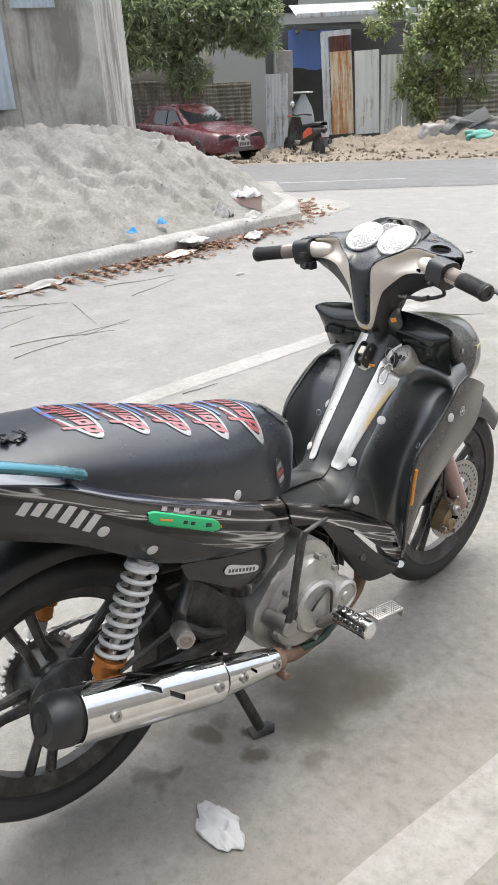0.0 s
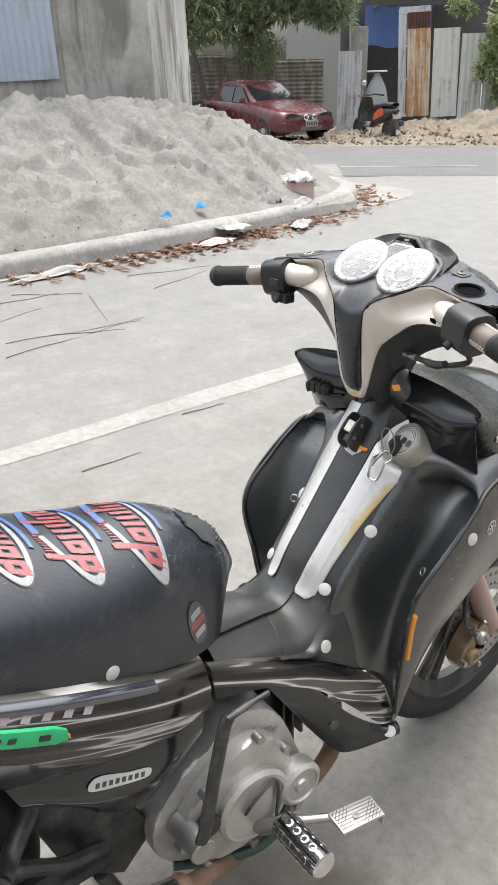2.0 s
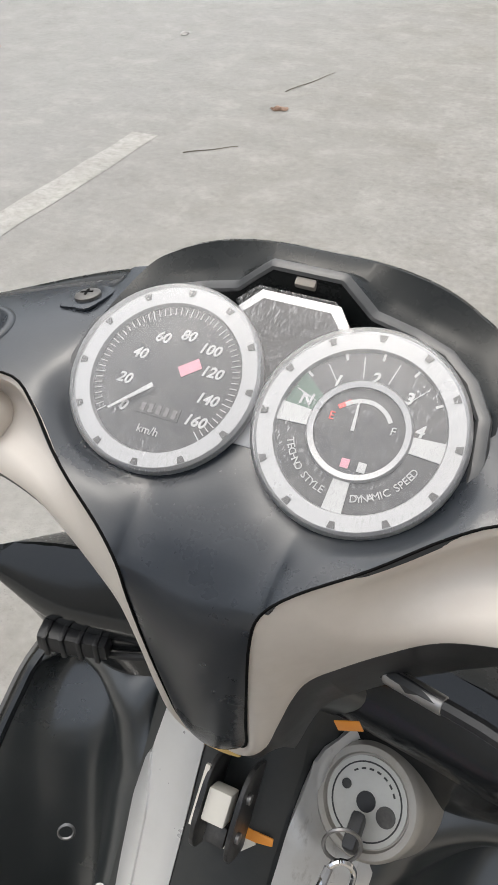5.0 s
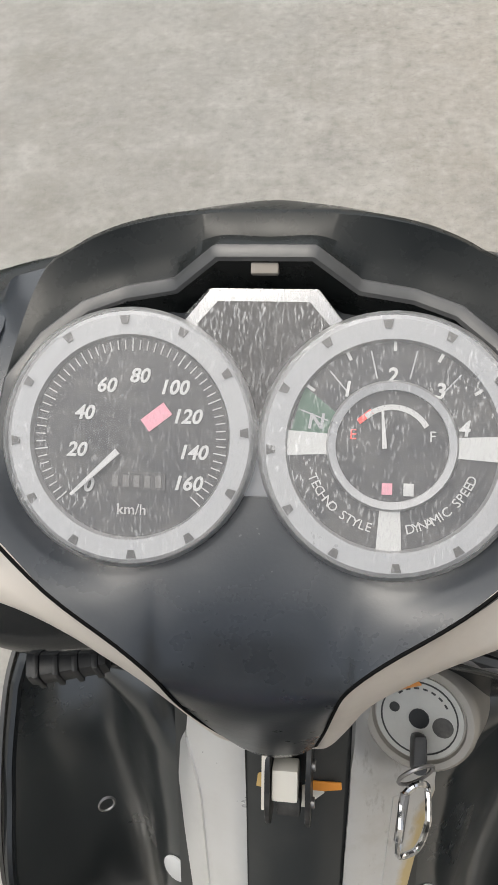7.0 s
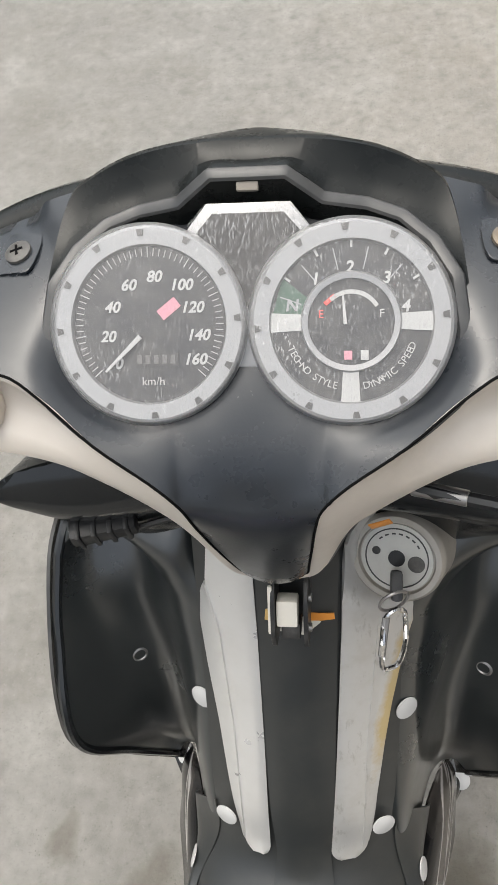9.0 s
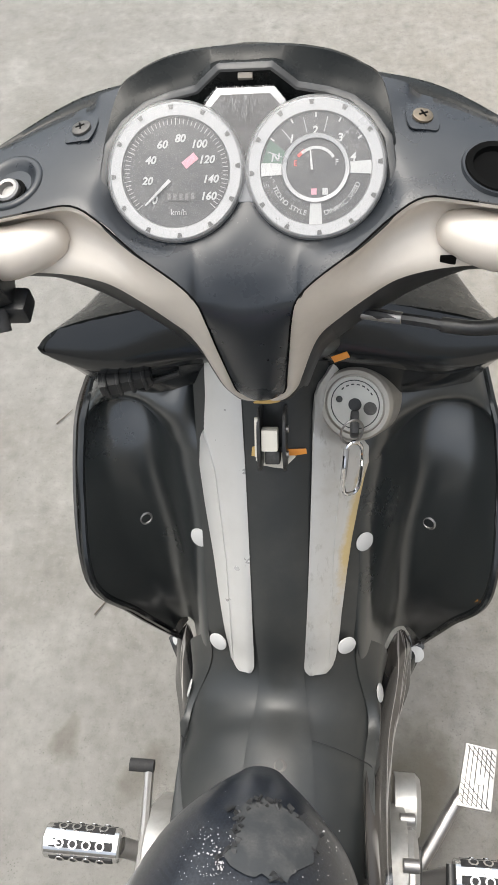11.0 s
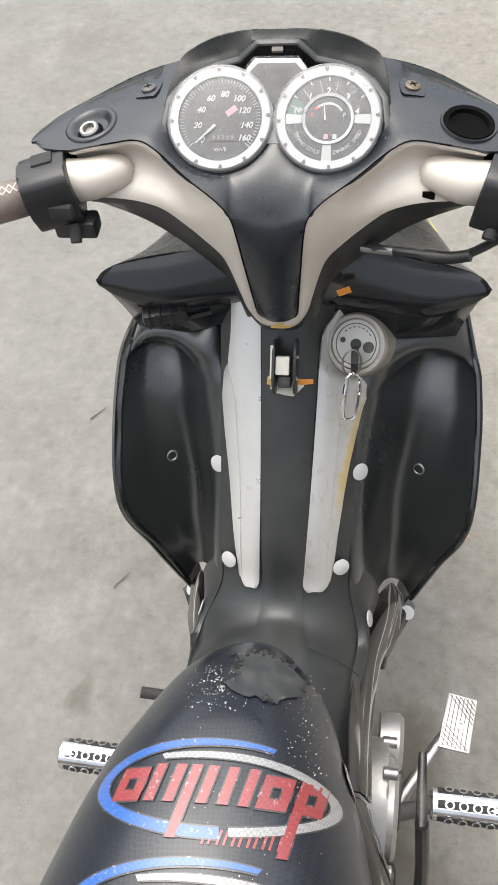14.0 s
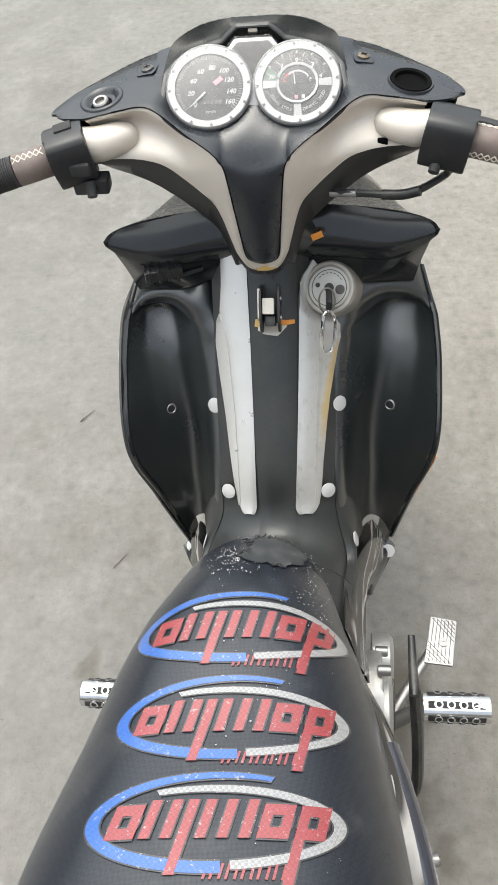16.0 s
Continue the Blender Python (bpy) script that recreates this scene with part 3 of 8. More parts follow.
# -- shock absorbers
for s in (1, -1):
    top, low = Vector((s * 0.150, -0.735, 0.625)), Vector((s * 0.118, -0.862, 0.345))
    shock = part("shock_absorber", tube([top.lerp(low, t) for t in (0.0, 0.12, 0.70)], [0.017, 0.012, 0.012], 12), STEEL, bike, "shock absorber with white coil spring")
    q = along(top, low)
    length = (low - top).length
    coil = [q @ Vector((0.0285 * math.cos(2 * math.pi * 8.5 * k / 170), 0.0285 * math.sin(2 * math.pi * 8.5 * k / 170), length * (0.05 + 0.60 * k / 170))) for k in range(171)]
    part("coil_spring", tube(coil, 0.0048, 8), WHITE, shock, "white coil spring")
    part("spring_seat", lathe([(0.012, length * 0.03), (0.030, length * 0.035), (0.031, length * 0.05), (0.012, length * 0.055)], 24, q), WHITE, shock)
    part("preload_ring", lathe([(0.014, length * 0.655), (0.031, length * 0.66), (0.031, length * 0.69), (0.026, length * 0.70), (0.027, length * 0.78), (0.022, length * 0.80), (0.012, length * 0.80)], 24, q), ORANGE_METAL, shock, "orange anodised preload ring")
    part("damper_body", lathe([(0.019, length * 0.80), (0.019, length * 0.93), (0.014, length * 0.95), (0.012, length)], 20, q), WHITE, shock)
    part("shock_eye", rod(low - Vector((s * 0.012, 0, 0)), low + Vector((s * 0.018, 0, 0)), 0.019, 18), WHITE, shock)

# -- engine
case = [(-0.455, 0.335), (-0.40, 0.40), (-0.345, 0.425), (-0.295, 0.455), (-0.235, 0.43), (-0.205, 0.375), (-0.185, 0.32), (-0.165, 0.26), (-0.20, 0.215), (-0.30, 0.195), (-0.40, 0.215), (-0.455, 0.265)]
engine = part("engine", slab([(a, b) for a, b in bend(case, 40, True)], 0.235, Matrix.Translation((-0.115, 0, 0)) @ YZ, 0.014), ALLOY, bike, "grey cast aluminium engine with round covers")
small = [(-0.42, 0.33), (-0.37, 0.385), (-0.30, 0.42), (-0.25, 0.40), (-0.22, 0.34), (-0.21, 0.27), (-0.25, 0.225), (-0.33, 0.215), (-0.40, 0.24)]
part("clutch_cover", slab([(a, b) for a, b in bend(small, 40, True)], 0.030, Matrix.Translation((0.118, 0, 0)) @ YZ, 0.010), ALLOY, engine)
part("clutch_boss", lathe([(0.066, 0.0), (0.066, 0.012), (0.060, 0.018), (0.054, 0.018), (0.052, 0.015), (0.001, 0.015)], 48, Matrix.Translation((0.146, -0.300, 0.300)) @ AXLE), ALLOY, engine)
part("oil_filter_cover", lathe([(0.040, 0.0), (0.040, 0.026), (0.034, 0.032), (0.030, 0.032), (0.028, 0.028), (0.014, 0.028), (0.012, 0.033), (0.001, 0.033)], 40, Matrix.Translation((0.138, -0.212, 0.292)) @ AXLE), ALLOY, engine, "round ribbed filter cover")
for k, (y, z) in enumerate([(-0.43, 0.30), (-0.385, 0.375), (-0.285, 0.425), (-0.235, 0.375), (-0.21, 0.235), (-0.30, 0.212), (-0.39, 0.232), (-0.245, 0.325)]):
    part("cover_bolt", rod((0.140, y, z), (0.158, y, z), 0.0075, 12), STEEL, engine)
part("oil_cap", rod((0.135, -0.385, 0.320), (0.165, -0.385, 0.320), 0.019, 18), MATTE, engine, "black oil filler cap")
cylinder = part("cylinder", block(0.10, 0.16, 0.09, Matrix.Translation((0, -0.13, 0.335)), 0.01), IRON, engine, "black finned cylinder")
for k in range(6):
    part("fin", block(0.15 - 0.006 * k, 0.006, 0.125, Matrix.Translation((0, -0.175 + 0.022 * k, 0.335 + 0.003 * k)), 0.002), IRON, cylinder)
part("left_cover", slab([(a * 0.9 - 0.03, b * 0.9 + 0.03) for a, b in bend(small, 36, True)], 0.045, Matrix.Translation((-0.155, 0, 0)) @ YZ, 0.012), ALLOY, engine)
bm = bmesh.new()
for k in range(5):
    block(0.002, 0.008, 0.009, Matrix.Translation((0.1225, -0.272 + 0.010 * k, 0.413 - 0.006 * k)), 0.0005, bm)
part("cast_mark", bm, STEEL, engine, "small cast maker's mark, shown as bars")
part("breather_hose", tube(bend([(0.140, -0.225, 0.262), (0.160, -0.245, 0.235), (0.158, -0.29, 0.205), (0.13, -0.35, 0.190), (0.10, -0.42, 0.20)], 24), 0.009, 10), GREENHOSE, engine, "dark green rubber hose")
part("breather_clip", tube(bend([(0.166, -0.325, 0.305), (0.166, -0.30, 0.325), (0.166, -0.262, 0.335), (0.168, -0.266, 0.25)], 14), 0.003, 6), IRON, engine)

# kick starter lever
kick = part("kick_lever", tube(bend([(0.178, -0.416, 0.318), (0.190, -0.412, 0.36), (0.186, -0.388, 0.45), (0.180, -0.366, 0.515), (0.178, -0.356, 0.530)], 18), [0.011] * 18, 10, flat=0.7), IRON, engine, "folded black kick-start lever")
part("kick_boss", rod((0.12, -0.416, 0.318), (0.192, -0.416, 0.318), 0.021, 18), STEEL, kick)
part("kick_pedal", tube([(0.178, -0.360, 0.528), (0.177, -0.320, 0.533), (0.177, -0.285, 0.535)], [0.0065, 0.0055, 0.0045], 10, flat=0.8), IRON, kick)

# -- exhaust
pipe = part("exhaust_pipe", tube(bend([(0.06, -0.05, 0.30), (0.09, -0.08, 0.22), (0.10, -0.20, 0.165), (0.135, -0.34, 0.185), (0.175, -0.44, 0.245), (0.19, -0.50, 0.270)], 30), 0.016, 14), RUST, bike, "rusty exhaust header pipe")
part("pipe_clamp", lathe([(0.018, 0), (0.027, 0.004), (0.027, 0.024), (0.018, 0.028)], 20, along((0.178, -0.445, 0.248), (0.19, -0.50, 0.270))), RUST, pipe)
part("clamp_bolt", rod((0.178, -0.452, 0.222), (0.215, -0.452, 0.222), 0.009, 10), RUST, pipe)
A, B, C = Vector((0.198, -0.960, 0.428)), Vector((0.196, -0.640, 0.318)), Vector((0.188, -0.468, 0.262))
muffler = part("muffler", tube([A.lerp(B, t) for t in (0.0, 0.05, 0.5, 0.93, 1.0)] + [B.lerp(C, t) for t in (0.10, 0.9)], [0.046, 0.047, 0.046, 0.042, 0.034, 0.024, 0.020], 28), MATTE, bike, "muffler with chrome heat shield")


def shield(name, p, q, r0, r1, a0, a1, slots):
    """A thin chrome cover bent round the muffler, with slanted slots left open."""
    p, length = Vector(p), (Vector(q) - Vector(p)).length
    axis = (Vector(q) - p).normalized()
    side = (Vector((1, 0, 0)) - axis * axis.x).normalized()
    over = axis.cross(side)
    over = over if over.z > 0 else -over
    n, k = 260, 150
    verts, faces = [], []
    for i in range(n + 1):
        t = i / n
        r = r0 + (r1 - r0) * t
        for j in range(k + 1):
            a = radians(a0 + (a1 - a0) * j / k)
            verts.append(p + axis * length * t + (side * math.cos(a) + over * math.sin(a)) * r)
    for i in range(n):
        for j in range(k):
            t, u = (i + 0.5) / n, (j + 0.5) / k
            if any(abs(t - st) < 0.055 and abs((u - su) + 0.9 * (t - st)) < 0.032 for st, su in slots):
                continue
            if t < 0.10 and u > 0.72 + 1.6 * t:
                continue
            faces.append((i * (k + 1) + j, i * (k + 1) + j + 1, (i + 1) * (k + 1) + j + 1, (i + 1) * (k + 1) + j))
    ob = raw(name, verts, faces, CHROME, muffler, "polished chrome heat shield")
    mod = ob.modifiers.new("thickness", "SOLIDIFY")
    mod.thickness = 0.002
    return ob


shield("heat_shield", A.lerp(B, 0.045), A.lerp(B, 1.01), 0.0505, 0.0455, -60, 130, [(0.60, 0.44), (0.44, 0.58)])
shield("heat_shield", B.lerp(C, 0.06), B.lerp(C, 0.98), 0.040, 0.027, -50, 120, [(0.45, 0.45), (0.75, 0.7)])
part("end_cap", lathe([(0.020, -0.022), (0.036, -0.020), (0.046, -0.008), (0.0485, 0.010), (0.0485, 0.030), (0.046, 0.034)], 32, along(A - (B - A).normalized() * 0.022, B)), MATTE, muffler, "black muffler end cap")
part("tail_pipe", lathe([(0.012, -0.004), (0.020, -0.006), (0.020, 0.03), (0.012, 0.03)], 24, along(A - (B - A).normalized() * 0.04, B), True), MATTE, muffler)
for p, r in ((A.lerp(B, 0.22), 0.047), (A.lerp(B, 0.94), 0.043), (B.lerp(C, 0.30), 0.034), (B.lerp(C, 0.90), 0.024)):
    w = Vector((0.96, 0.05, 0.28)).normalized()
    part("shield_bolt", lathe([(0.012, 0), (0.012, 0.004), (0.0095, 0.005), (0.0085, 0.012), (0.004, 0.012), (0.004, 0.008), (0.0005, 0.008)], 16, along(p + w * r, p + w * (r + 1))), STEEL, muffler)

# -- stand, foot pegs, pedals
for s in (1, -1):
    leg = part("centre_stand", tube(bend([(s * 0.075, -0.53, 0.245), (s * 0.095, -0.49, 0.13), (s * 0.118, -0.455, 0.02)], 10), [0.013] * 10, 10), IRON, bike, "black steel centre stand leg")
    part("stand_foot", slab([(-0.03, -0.018), (0.025, -0.018), (0.035, 0), (0.025, 0.018), (-0.03, 0.018)], 0.010, Matrix.Translation((s * 0.118, -0.449, 0.001)) @ Matrix.Rotation(1.3, 4, "Z"), 0.003), IRON, leg)
    peg = part("foot_peg", rod((s * 0.205, -0.287, 0.303), (s * 0.304, -0.287, 0.306), 0.0205, 28), CHROME, bike, "polished drilled alloy foot peg")
    for k in range(6):
        a = radians(60 * k + 40)
        part("peg_rubber", block(0.082, 0.010, 0.003, Matrix.Translation((s * 0.254, -0.287 + math.cos(a) * 0.0197, 0.3045 + math.sin(a) * 0.0197)) @ Matrix.Rotation(a - math.pi / 2, 4, "X"), 0.001), GRIP, peg, "black rubber insert")
    for k in range(6):
        a = radians(60 * k + 40)
        for j in range(4):
            part("peg_eyelet", lathe([(0.0040, 0), (0.0062, 0.0006), (0.0062, 0.0016), (0.0040, 0.0018)], 12, along((s * (0.228 + 0.0175 * j), -0.287 + math.cos(a) * 0.0208, 0.3045 + math.sin(a) * 0.0208), (s * (0.228 + 0.0175 * j), -0.287 + math.cos(a), 0.3045 + math.sin(a))), True), CHROME, peg)
    part("peg_mount", tube([(s * 0.11, -0.30, 0.235), (s * 0.17, -0.295, 0.262), (s * 0.208, -0.287, 0.300)], 0.012, 10), STEEL, peg)
    ppeg = part("passenger_peg", lathe([(0.004, 0), (0.012, 0.001), (0.012, 0.003), (0.017, 0.004), (0.0185, 0.01), (0.0185, 0.055), (0.014, 0.062)], 24, along((s * 0.236, -0.720, 0.478), (s * 0.16, -0.690, 0.462))), STEEL, bike, "folding alloy passenger foot peg")
    part("peg_end", lathe([(0.005, -0.001), (0.011, -0.0015), (0.011, 0.002), (0.005, 0.002)], 20, along((s * 0.237, -0.7205, 0.4785), (s * 0.16, -0.690, 0.462)), True), LEATHER, ppeg)
    part("peg_bracket", tube(bend([(s * 0.175, -0.690, 0.462), (s * 0.14, -0.665, 0.46), (s * 0.115, -0.62, 0.50), (s * 0.10, -0.585, 0.58)], 14), 0.014, 10), IRON, ppeg)
    part("peg_strut", tube([(s * 0.15, -0.685, 0.455), (s * 0.125, -0.60, 0.37), (s * 0.095, -0.53, 0.32)], 0.011, 8), IRON, ppeg)
    part("peg_strut", tube([(s * 0.165, -0.70, 0.455), (s * 0.15, -0.82, 0.415), (s * 0.148, -0.80, 0.46), (s * 0.13, -0.70, 0.50)], 0.006, 8), IRON, ppeg)
plate = [(0.226, -0.126), (0.266, -0.133), (0.254, -0.209), (0.211, -0.204)]
pedal = part("brake_pedal", slab(plate, 0.006, Matrix.Translation((0, 0, 0.266)), 0.0015), ALLOY, bike, "chequered alloy brake pedal plate")
corner = [Vector((*c, 0.2722)) for c in plate]
on_plate = lambda u, v: corner[0].lerp(corner[1], u).lerp(corner[3].lerp(corner[2], u), v)
lines = [((u, 0.03), (u, 0.97)) for u in (0.14, 0.28, 0.42, 0.56, 0.70, 0.84)]
lines += [((max(0.03, 0.97 - 0.9 * w), 0.03 + max(0.0, w - 1.04) * 0.45), (0.97, 0.03 + 0.45 * w)) for w in (0.2, 0.4, 0.6, 0.8, 1.0)]
lines += [((0.03, 0.97 - 0.42 * w), (min(0.97, 0.03 + 0.9 * w), 0.97)) for w in (0.2, 0.4, 0.6, 0.8, 1.0)]
for a, b in lines:
    part("plate_groove", tube([on_plate(*a), on_plate(*b)], 0.0006, 5), SCREW, pedal)
part("pedal_bolt", lathe([(0.0065, 0), (0.0065, 0.003), (0.003, 0.003), (0.003, 0.001), (0.0005, 0.001)], 14, Matrix.Translation((0.242, -0.172, 0.272))), STEEL, pedal)
part("pedal_lip", slab([(0.006, 0), (-0.034, 0), (-0.030, -0.02), (0.004, -0.02)], 0.004, Matrix.Translation((0.260, -0.131, 0.268)) @ Matrix.Rotation(math.pi / 2, 4, "X"), 0.001), ALLOY, pedal)
part("pedal_arm", tube(bend([(0.232, -0.170, 0.262), (0.208, -0.205, 0.262), (0.184, -0.245, 0.262), (0.150, -0.300, 0.262)], 16), 0.0085, 10, flat=0.75), STEEL, pedal)
shift = part("gear_lever", tube(bend([(-0.13, -0.34, 0.29), (-0.175, -0.335, 0.285), (-0.178, -0.25, 0.295), (-0.18, -0.190, 0.306)], 14), 0.006, 8), STEEL, bike, "gear shift lever with rubber toe pad")
part("toe_pad", tube([(-0.174, -0.190, 0.306), (-0.206, -0.190, 0.308)], 0.0085, 12), GRIP, shift)


# ---- bodywork of the motorcycle ----
SEAT_Y = [-1.20, -1.05, -0.90, -0.75, -0.62, -0.50, -0.405, -0.335, -0.275, -0.244, -0.226]
SEAT_TOP = [0.885, 0.893, 0.884, 0.868, 0.836, 0.800, 0.785, 0.768, 0.732, 0.695, 0.655]
SEAT_LOW = [0.868, 0.852, 0.820, 0.755, 0.695, 0.645, 0.606, 0.585, 0.585, 0.595, 0.615]
SEAT_HALF = [0.07, 0.122, 0.150, 0.171, 0.169, 0.152, 0.133, 0.109, 0.088, 0.062, 0.034]
ROUND = 2.45


def profile(table, y):
    return float(np.interp(y, SEAT_Y, table))


_ys = bend([(y, a, b, c) for y, a, b, c in zip(SEAT_Y, SEAT_TOP, SEAT_LOW, SEAT_HALF)], 70)


def seat_mid(y):
    return -0.013 * min(1.0, max(0.0, (-0.2 - y) / 0.16)) - 0.002 * min(1.0, max(0.0, (-0.5 - y) / 0.1))


def seat_top(x, y):
    """Height of the seat's upper skin."""
    x -= seat_mid(y)
    top, low, half = (float(np.interp(y, _ys[:, 0], _ys[:, k])) for k in (1, 2, 3))
    return low + (top - low) * max(0.0, 1 - min(1.0, abs(x) / half) ** ROUND) ** (1 / ROUND)


rows = []
for y, top, low, half in _ys:
    row = []
    for k in range(49):
        a = math.pi * k / 48
        c, s = math.cos(a), math.sin(a)
        row.append((half * math.copysign(abs(c) ** (2 / ROUND), c) + seat_mid(y), y - 0.040 * (1 - s) * min(1.0, max(0.0, (y + 0.36) / 0.12)), low + (top - low) * abs(s) ** (2 / ROUND)))
    rows.append(row)
bm = skin(rows, ring=True, caps=True)
seat = part("seat", bm, VINYL, bike, "worn black carbon-weave vinyl seat with coloured prints", angle=60)


def drape(name, strips, mat, lift=0.0011):
    """Thin prints laid over the seat: each strip is two edges of (x, y) points."""
    bm = bmesh.new()
    for left, right in strips:
        rows = []
        for (ax, ay), (bx, by) in zip(left, right):
            rows.append([(ax + (bx - ax) * t, ay + (by - ay) * t, seat_top(ax + (bx - ax) * t, ay + (by - ay) * t) + lift) for t in (0.0, 0.25, 0.5, 0.75, 1.0)])
        skin(rows, bm=bm)
    return part(name, thicken(bm, -0.0006), mat, seat)


def swoosh(cx, cy, a, b, start, stop, w0, w1, n=26):
    """A band along an ellipse that tapers from one width to the other."""
    outer, inner = [], []
    for k in range(n):
        t = k / (n - 1)
        q = radians(start + (stop - start) * t)
        w = w0 + (w1 - w0) * t
        outer.append((cx + a * math.cos(q), cy + b * math.sin(q)))
        inner.append((cx + (a - w) * math.cos(q), cy + (b - w * 0.75) * math.sin(q)))
    return outer, inner


def bar(x0, y0, x1, y1, w):
    d = Vector((x1 - x0, y1 - y0))
    s = Vector((-d.y, d.x)).normalized() * w / 2
    return [(x0 + d.x * t + s.x, y0 + d.y * t + s.y) for t in (0, 0.33, 0.67, 1)], [(x0 + d.x * t - s.x, y0 + d.y * t - s.y) for t in (0, 0.33, 0.67, 1)]


def frame_of(x0, y0, x1, y1, w):
    return [bar(x0, y0 + w / 2, x1, y0 + w / 2, w), bar(x0, y1 - w / 2, x1, y1 - w / 2, w), bar(x0 + w / 2, y0 + w, x0 + w / 2, y1 - w, w), bar(x1 - w / 2, y0 + w, x1 - w / 2, y1 - w, w)]


LOGOS = [(-0.007, -0.403), (-0.006, -0.495), (-0.0085, -0.585), (-0.010, -0.676), (-0.010, -0.770)]
for cx, cy in LOGOS:
    turned = lambda strips: [tuple([(cx + (x - cx) * 0.92, y + 0.06 * (x - cx)) for x, y in side] for side in strip) for strip in strips]
    cy += 0.005
    a, b = 0.111, 0.039
    for name, mat, bands in (("blue_band", PRINT_BLUE, [swoosh(cx, cy, a, b, 64, 180, 0.005, 0.0125), swoosh(cx, cy, a, b, 180, 276, 0.0125, 0.011)]),
                             ("white_band", PRINT_WHITE, [swoosh(cx, cy - 0.002, a, b - 0.009, 118, 0, 0.006, 0.0105), swoosh(cx, cy - 0.002, a, b - 0.004, 0, -80, 0.0105, 0.0085)])):
        rim = drape("print_outline", turned([([(cx + (x - cx) * 1.016, cy + (y - cy) * 1.03) for x, y in o], [(cx + (x - cx) * 0.984, cy + (y - cy) * 0.955) for x, y in i]) for o, i in bands]), PRINT_EDGE, 0.0006)
        drape(name, turned(bands), mat).parent = rim
    h, w = 0.0165, 0.0085
    blocks = frame_of(cx - 0.088, cy - h + 0.003, cx - 0.062, cy + h * 0.8, w)
    blocks += [bar(cx - 0.053, cy - h + 0.003, cx - 0.053, cy + h, w), bar(cx - 0.035, cy - h + 0.003, cx - 0.035, cy + h, w)]
    blocks += [bar(cx - 0.021, cy - 0.040, cx - 0.021, cy + h, w)]
    blocks += [bar(cx - 0.006 + 0.018 * k, cy - h + 0.003, cx - 0.006 + 0.018 * k, cy + h, w) for k in range(3)]
    blocks += frame_of(cx + 0.040, cy - h + 0.003, cx + 0.066, cy + h * 0.8, w)
    blocks += frame_of(cx + 0.071, cy - h + 0.003, cx + 0.096, cy + h * 0.8, w) + [bar(cx + 0.075, cy - 0.048, cx + 0.075, cy - h + 0.003, w)]
    for left, right in blocks:
        lean = lambda side: [(x + 0.22 * (y - cy), y) for x, y in side]
        left, right = lean(left), lean(right)
        wide = [[((p[0] + q[0]) / 2 + (p[0] - q[0]) * e, (p[1] + q[1]) / 2 + (p[1] - q[1]) * e) for p, q in zip(left, right)] for e in (0.66, -0.66)]
        edge_print = drape("print_outline", turned([tuple(wide)]), PRINT_EDGE, 0.0007)
        piece = drape("red_block", turned([(left, right)]), PRINT_RED, 0.0012)
        piece.parent = edge_print
    for k in range(6):
        for side in (0.0, 0.0055):
            drape("red_bar", turned([bar(cx - 0.002 + 0.0125 * k + side, cy - 0.043, cx + 0.0005 + 0.0125 * k + side, cy - 0.032, 0.0022)]), PRINT_RED, 0.0009)
# torn nose of the seat: bare foam, a ragged rim, loose flakes
rng = random.Random(4)
rim = [(0.016 + (0.031 + 0.005 * math.sin(5.3 * q + 1) + 0.003 * math.sin(11 * q)) * math.cos(q), -0.290 + (0.029 + 0.004 * math.sin(3.7 * q) + 0.002 * math.sin(13 * q + 2)) * math.sin(q)) for q in [2 * math.pi * k / 30 for k in range(30)]]
mid = [(0.016 + (x - 0.016) * 0.01, -0.290 + (y + 0.290) * 0.01) for x, y in rim]
drape("bare_foam", [(rim + rim[:1], mid + mid[:1])], worn("grey_foam", (0.030, 0.033, 0.036), 0.6, amount=0.2, scale=60), 0.0016)
bm = bmesh.new()
for k in range(30):
    x, y = rim[k]
    if y < -0.297 and rng.random() < 0.75:
        continue
    for j in range(3 if x < 0.02 else 1):
        px, py = x + rng.uniform(-0.004, 0.004), y + rng.uniform(-0.004, 0.004)
        block(rng.uniform(0.003, 0.008), rng.uniform(0.0015, 0.004), 0.0008, Matrix.Translation((px, py, seat_top(px, py) + 0.0025)) @ Euler((rng.uniform(-0.7, 0.7), rng.uniform(-0.7, 0.7), rng.uniform(0, 6))).to_matrix().to_4x4(), 0.0, bm)
tagged(part("torn_edge", bm, MATTE, seat, "curled torn vinyl"), kind="stuff")
bm = bmesh.new()
for k in range(420):
    spread = rng.random()
    if spread < 0.5:
        px, py = rng.gauss(-0.022, 0.014), rng.gauss(-0.305, 0.016)
    elif spread < 0.75:
        px, py = rng.gauss(0.060, 0.012), rng.gauss(-0.335, 0.035)
    else:
        px, py = rng.uniform(-0.05, 0.09), rng.uniform(-0.62, -0.27)
    if py > -0.225 or abs(px) > 0.8 * float(np.interp(py, _ys[:, 0], _ys[:, 3])):
        continue
    size = rng.uniform(0.0003, 0.0010) * (2.0 if rng.random() < 0.12 else 1.0)
    block(size, size * rng.uniform(0.4, 1.0), 0.0006, Matrix.Translation((px, py, seat_top(px, py) + 0.0012)) @ Matrix.Rotation(rng.uniform(0, 6), 4, "Z"), 0.0, bm)
tagged(part("pale_flake", bm, worn("pale_vinyl_backing", (0.36, 0.36, 0.36), 0.6), seat, "pale flakes of worn vinyl backing"), kind="stuff")
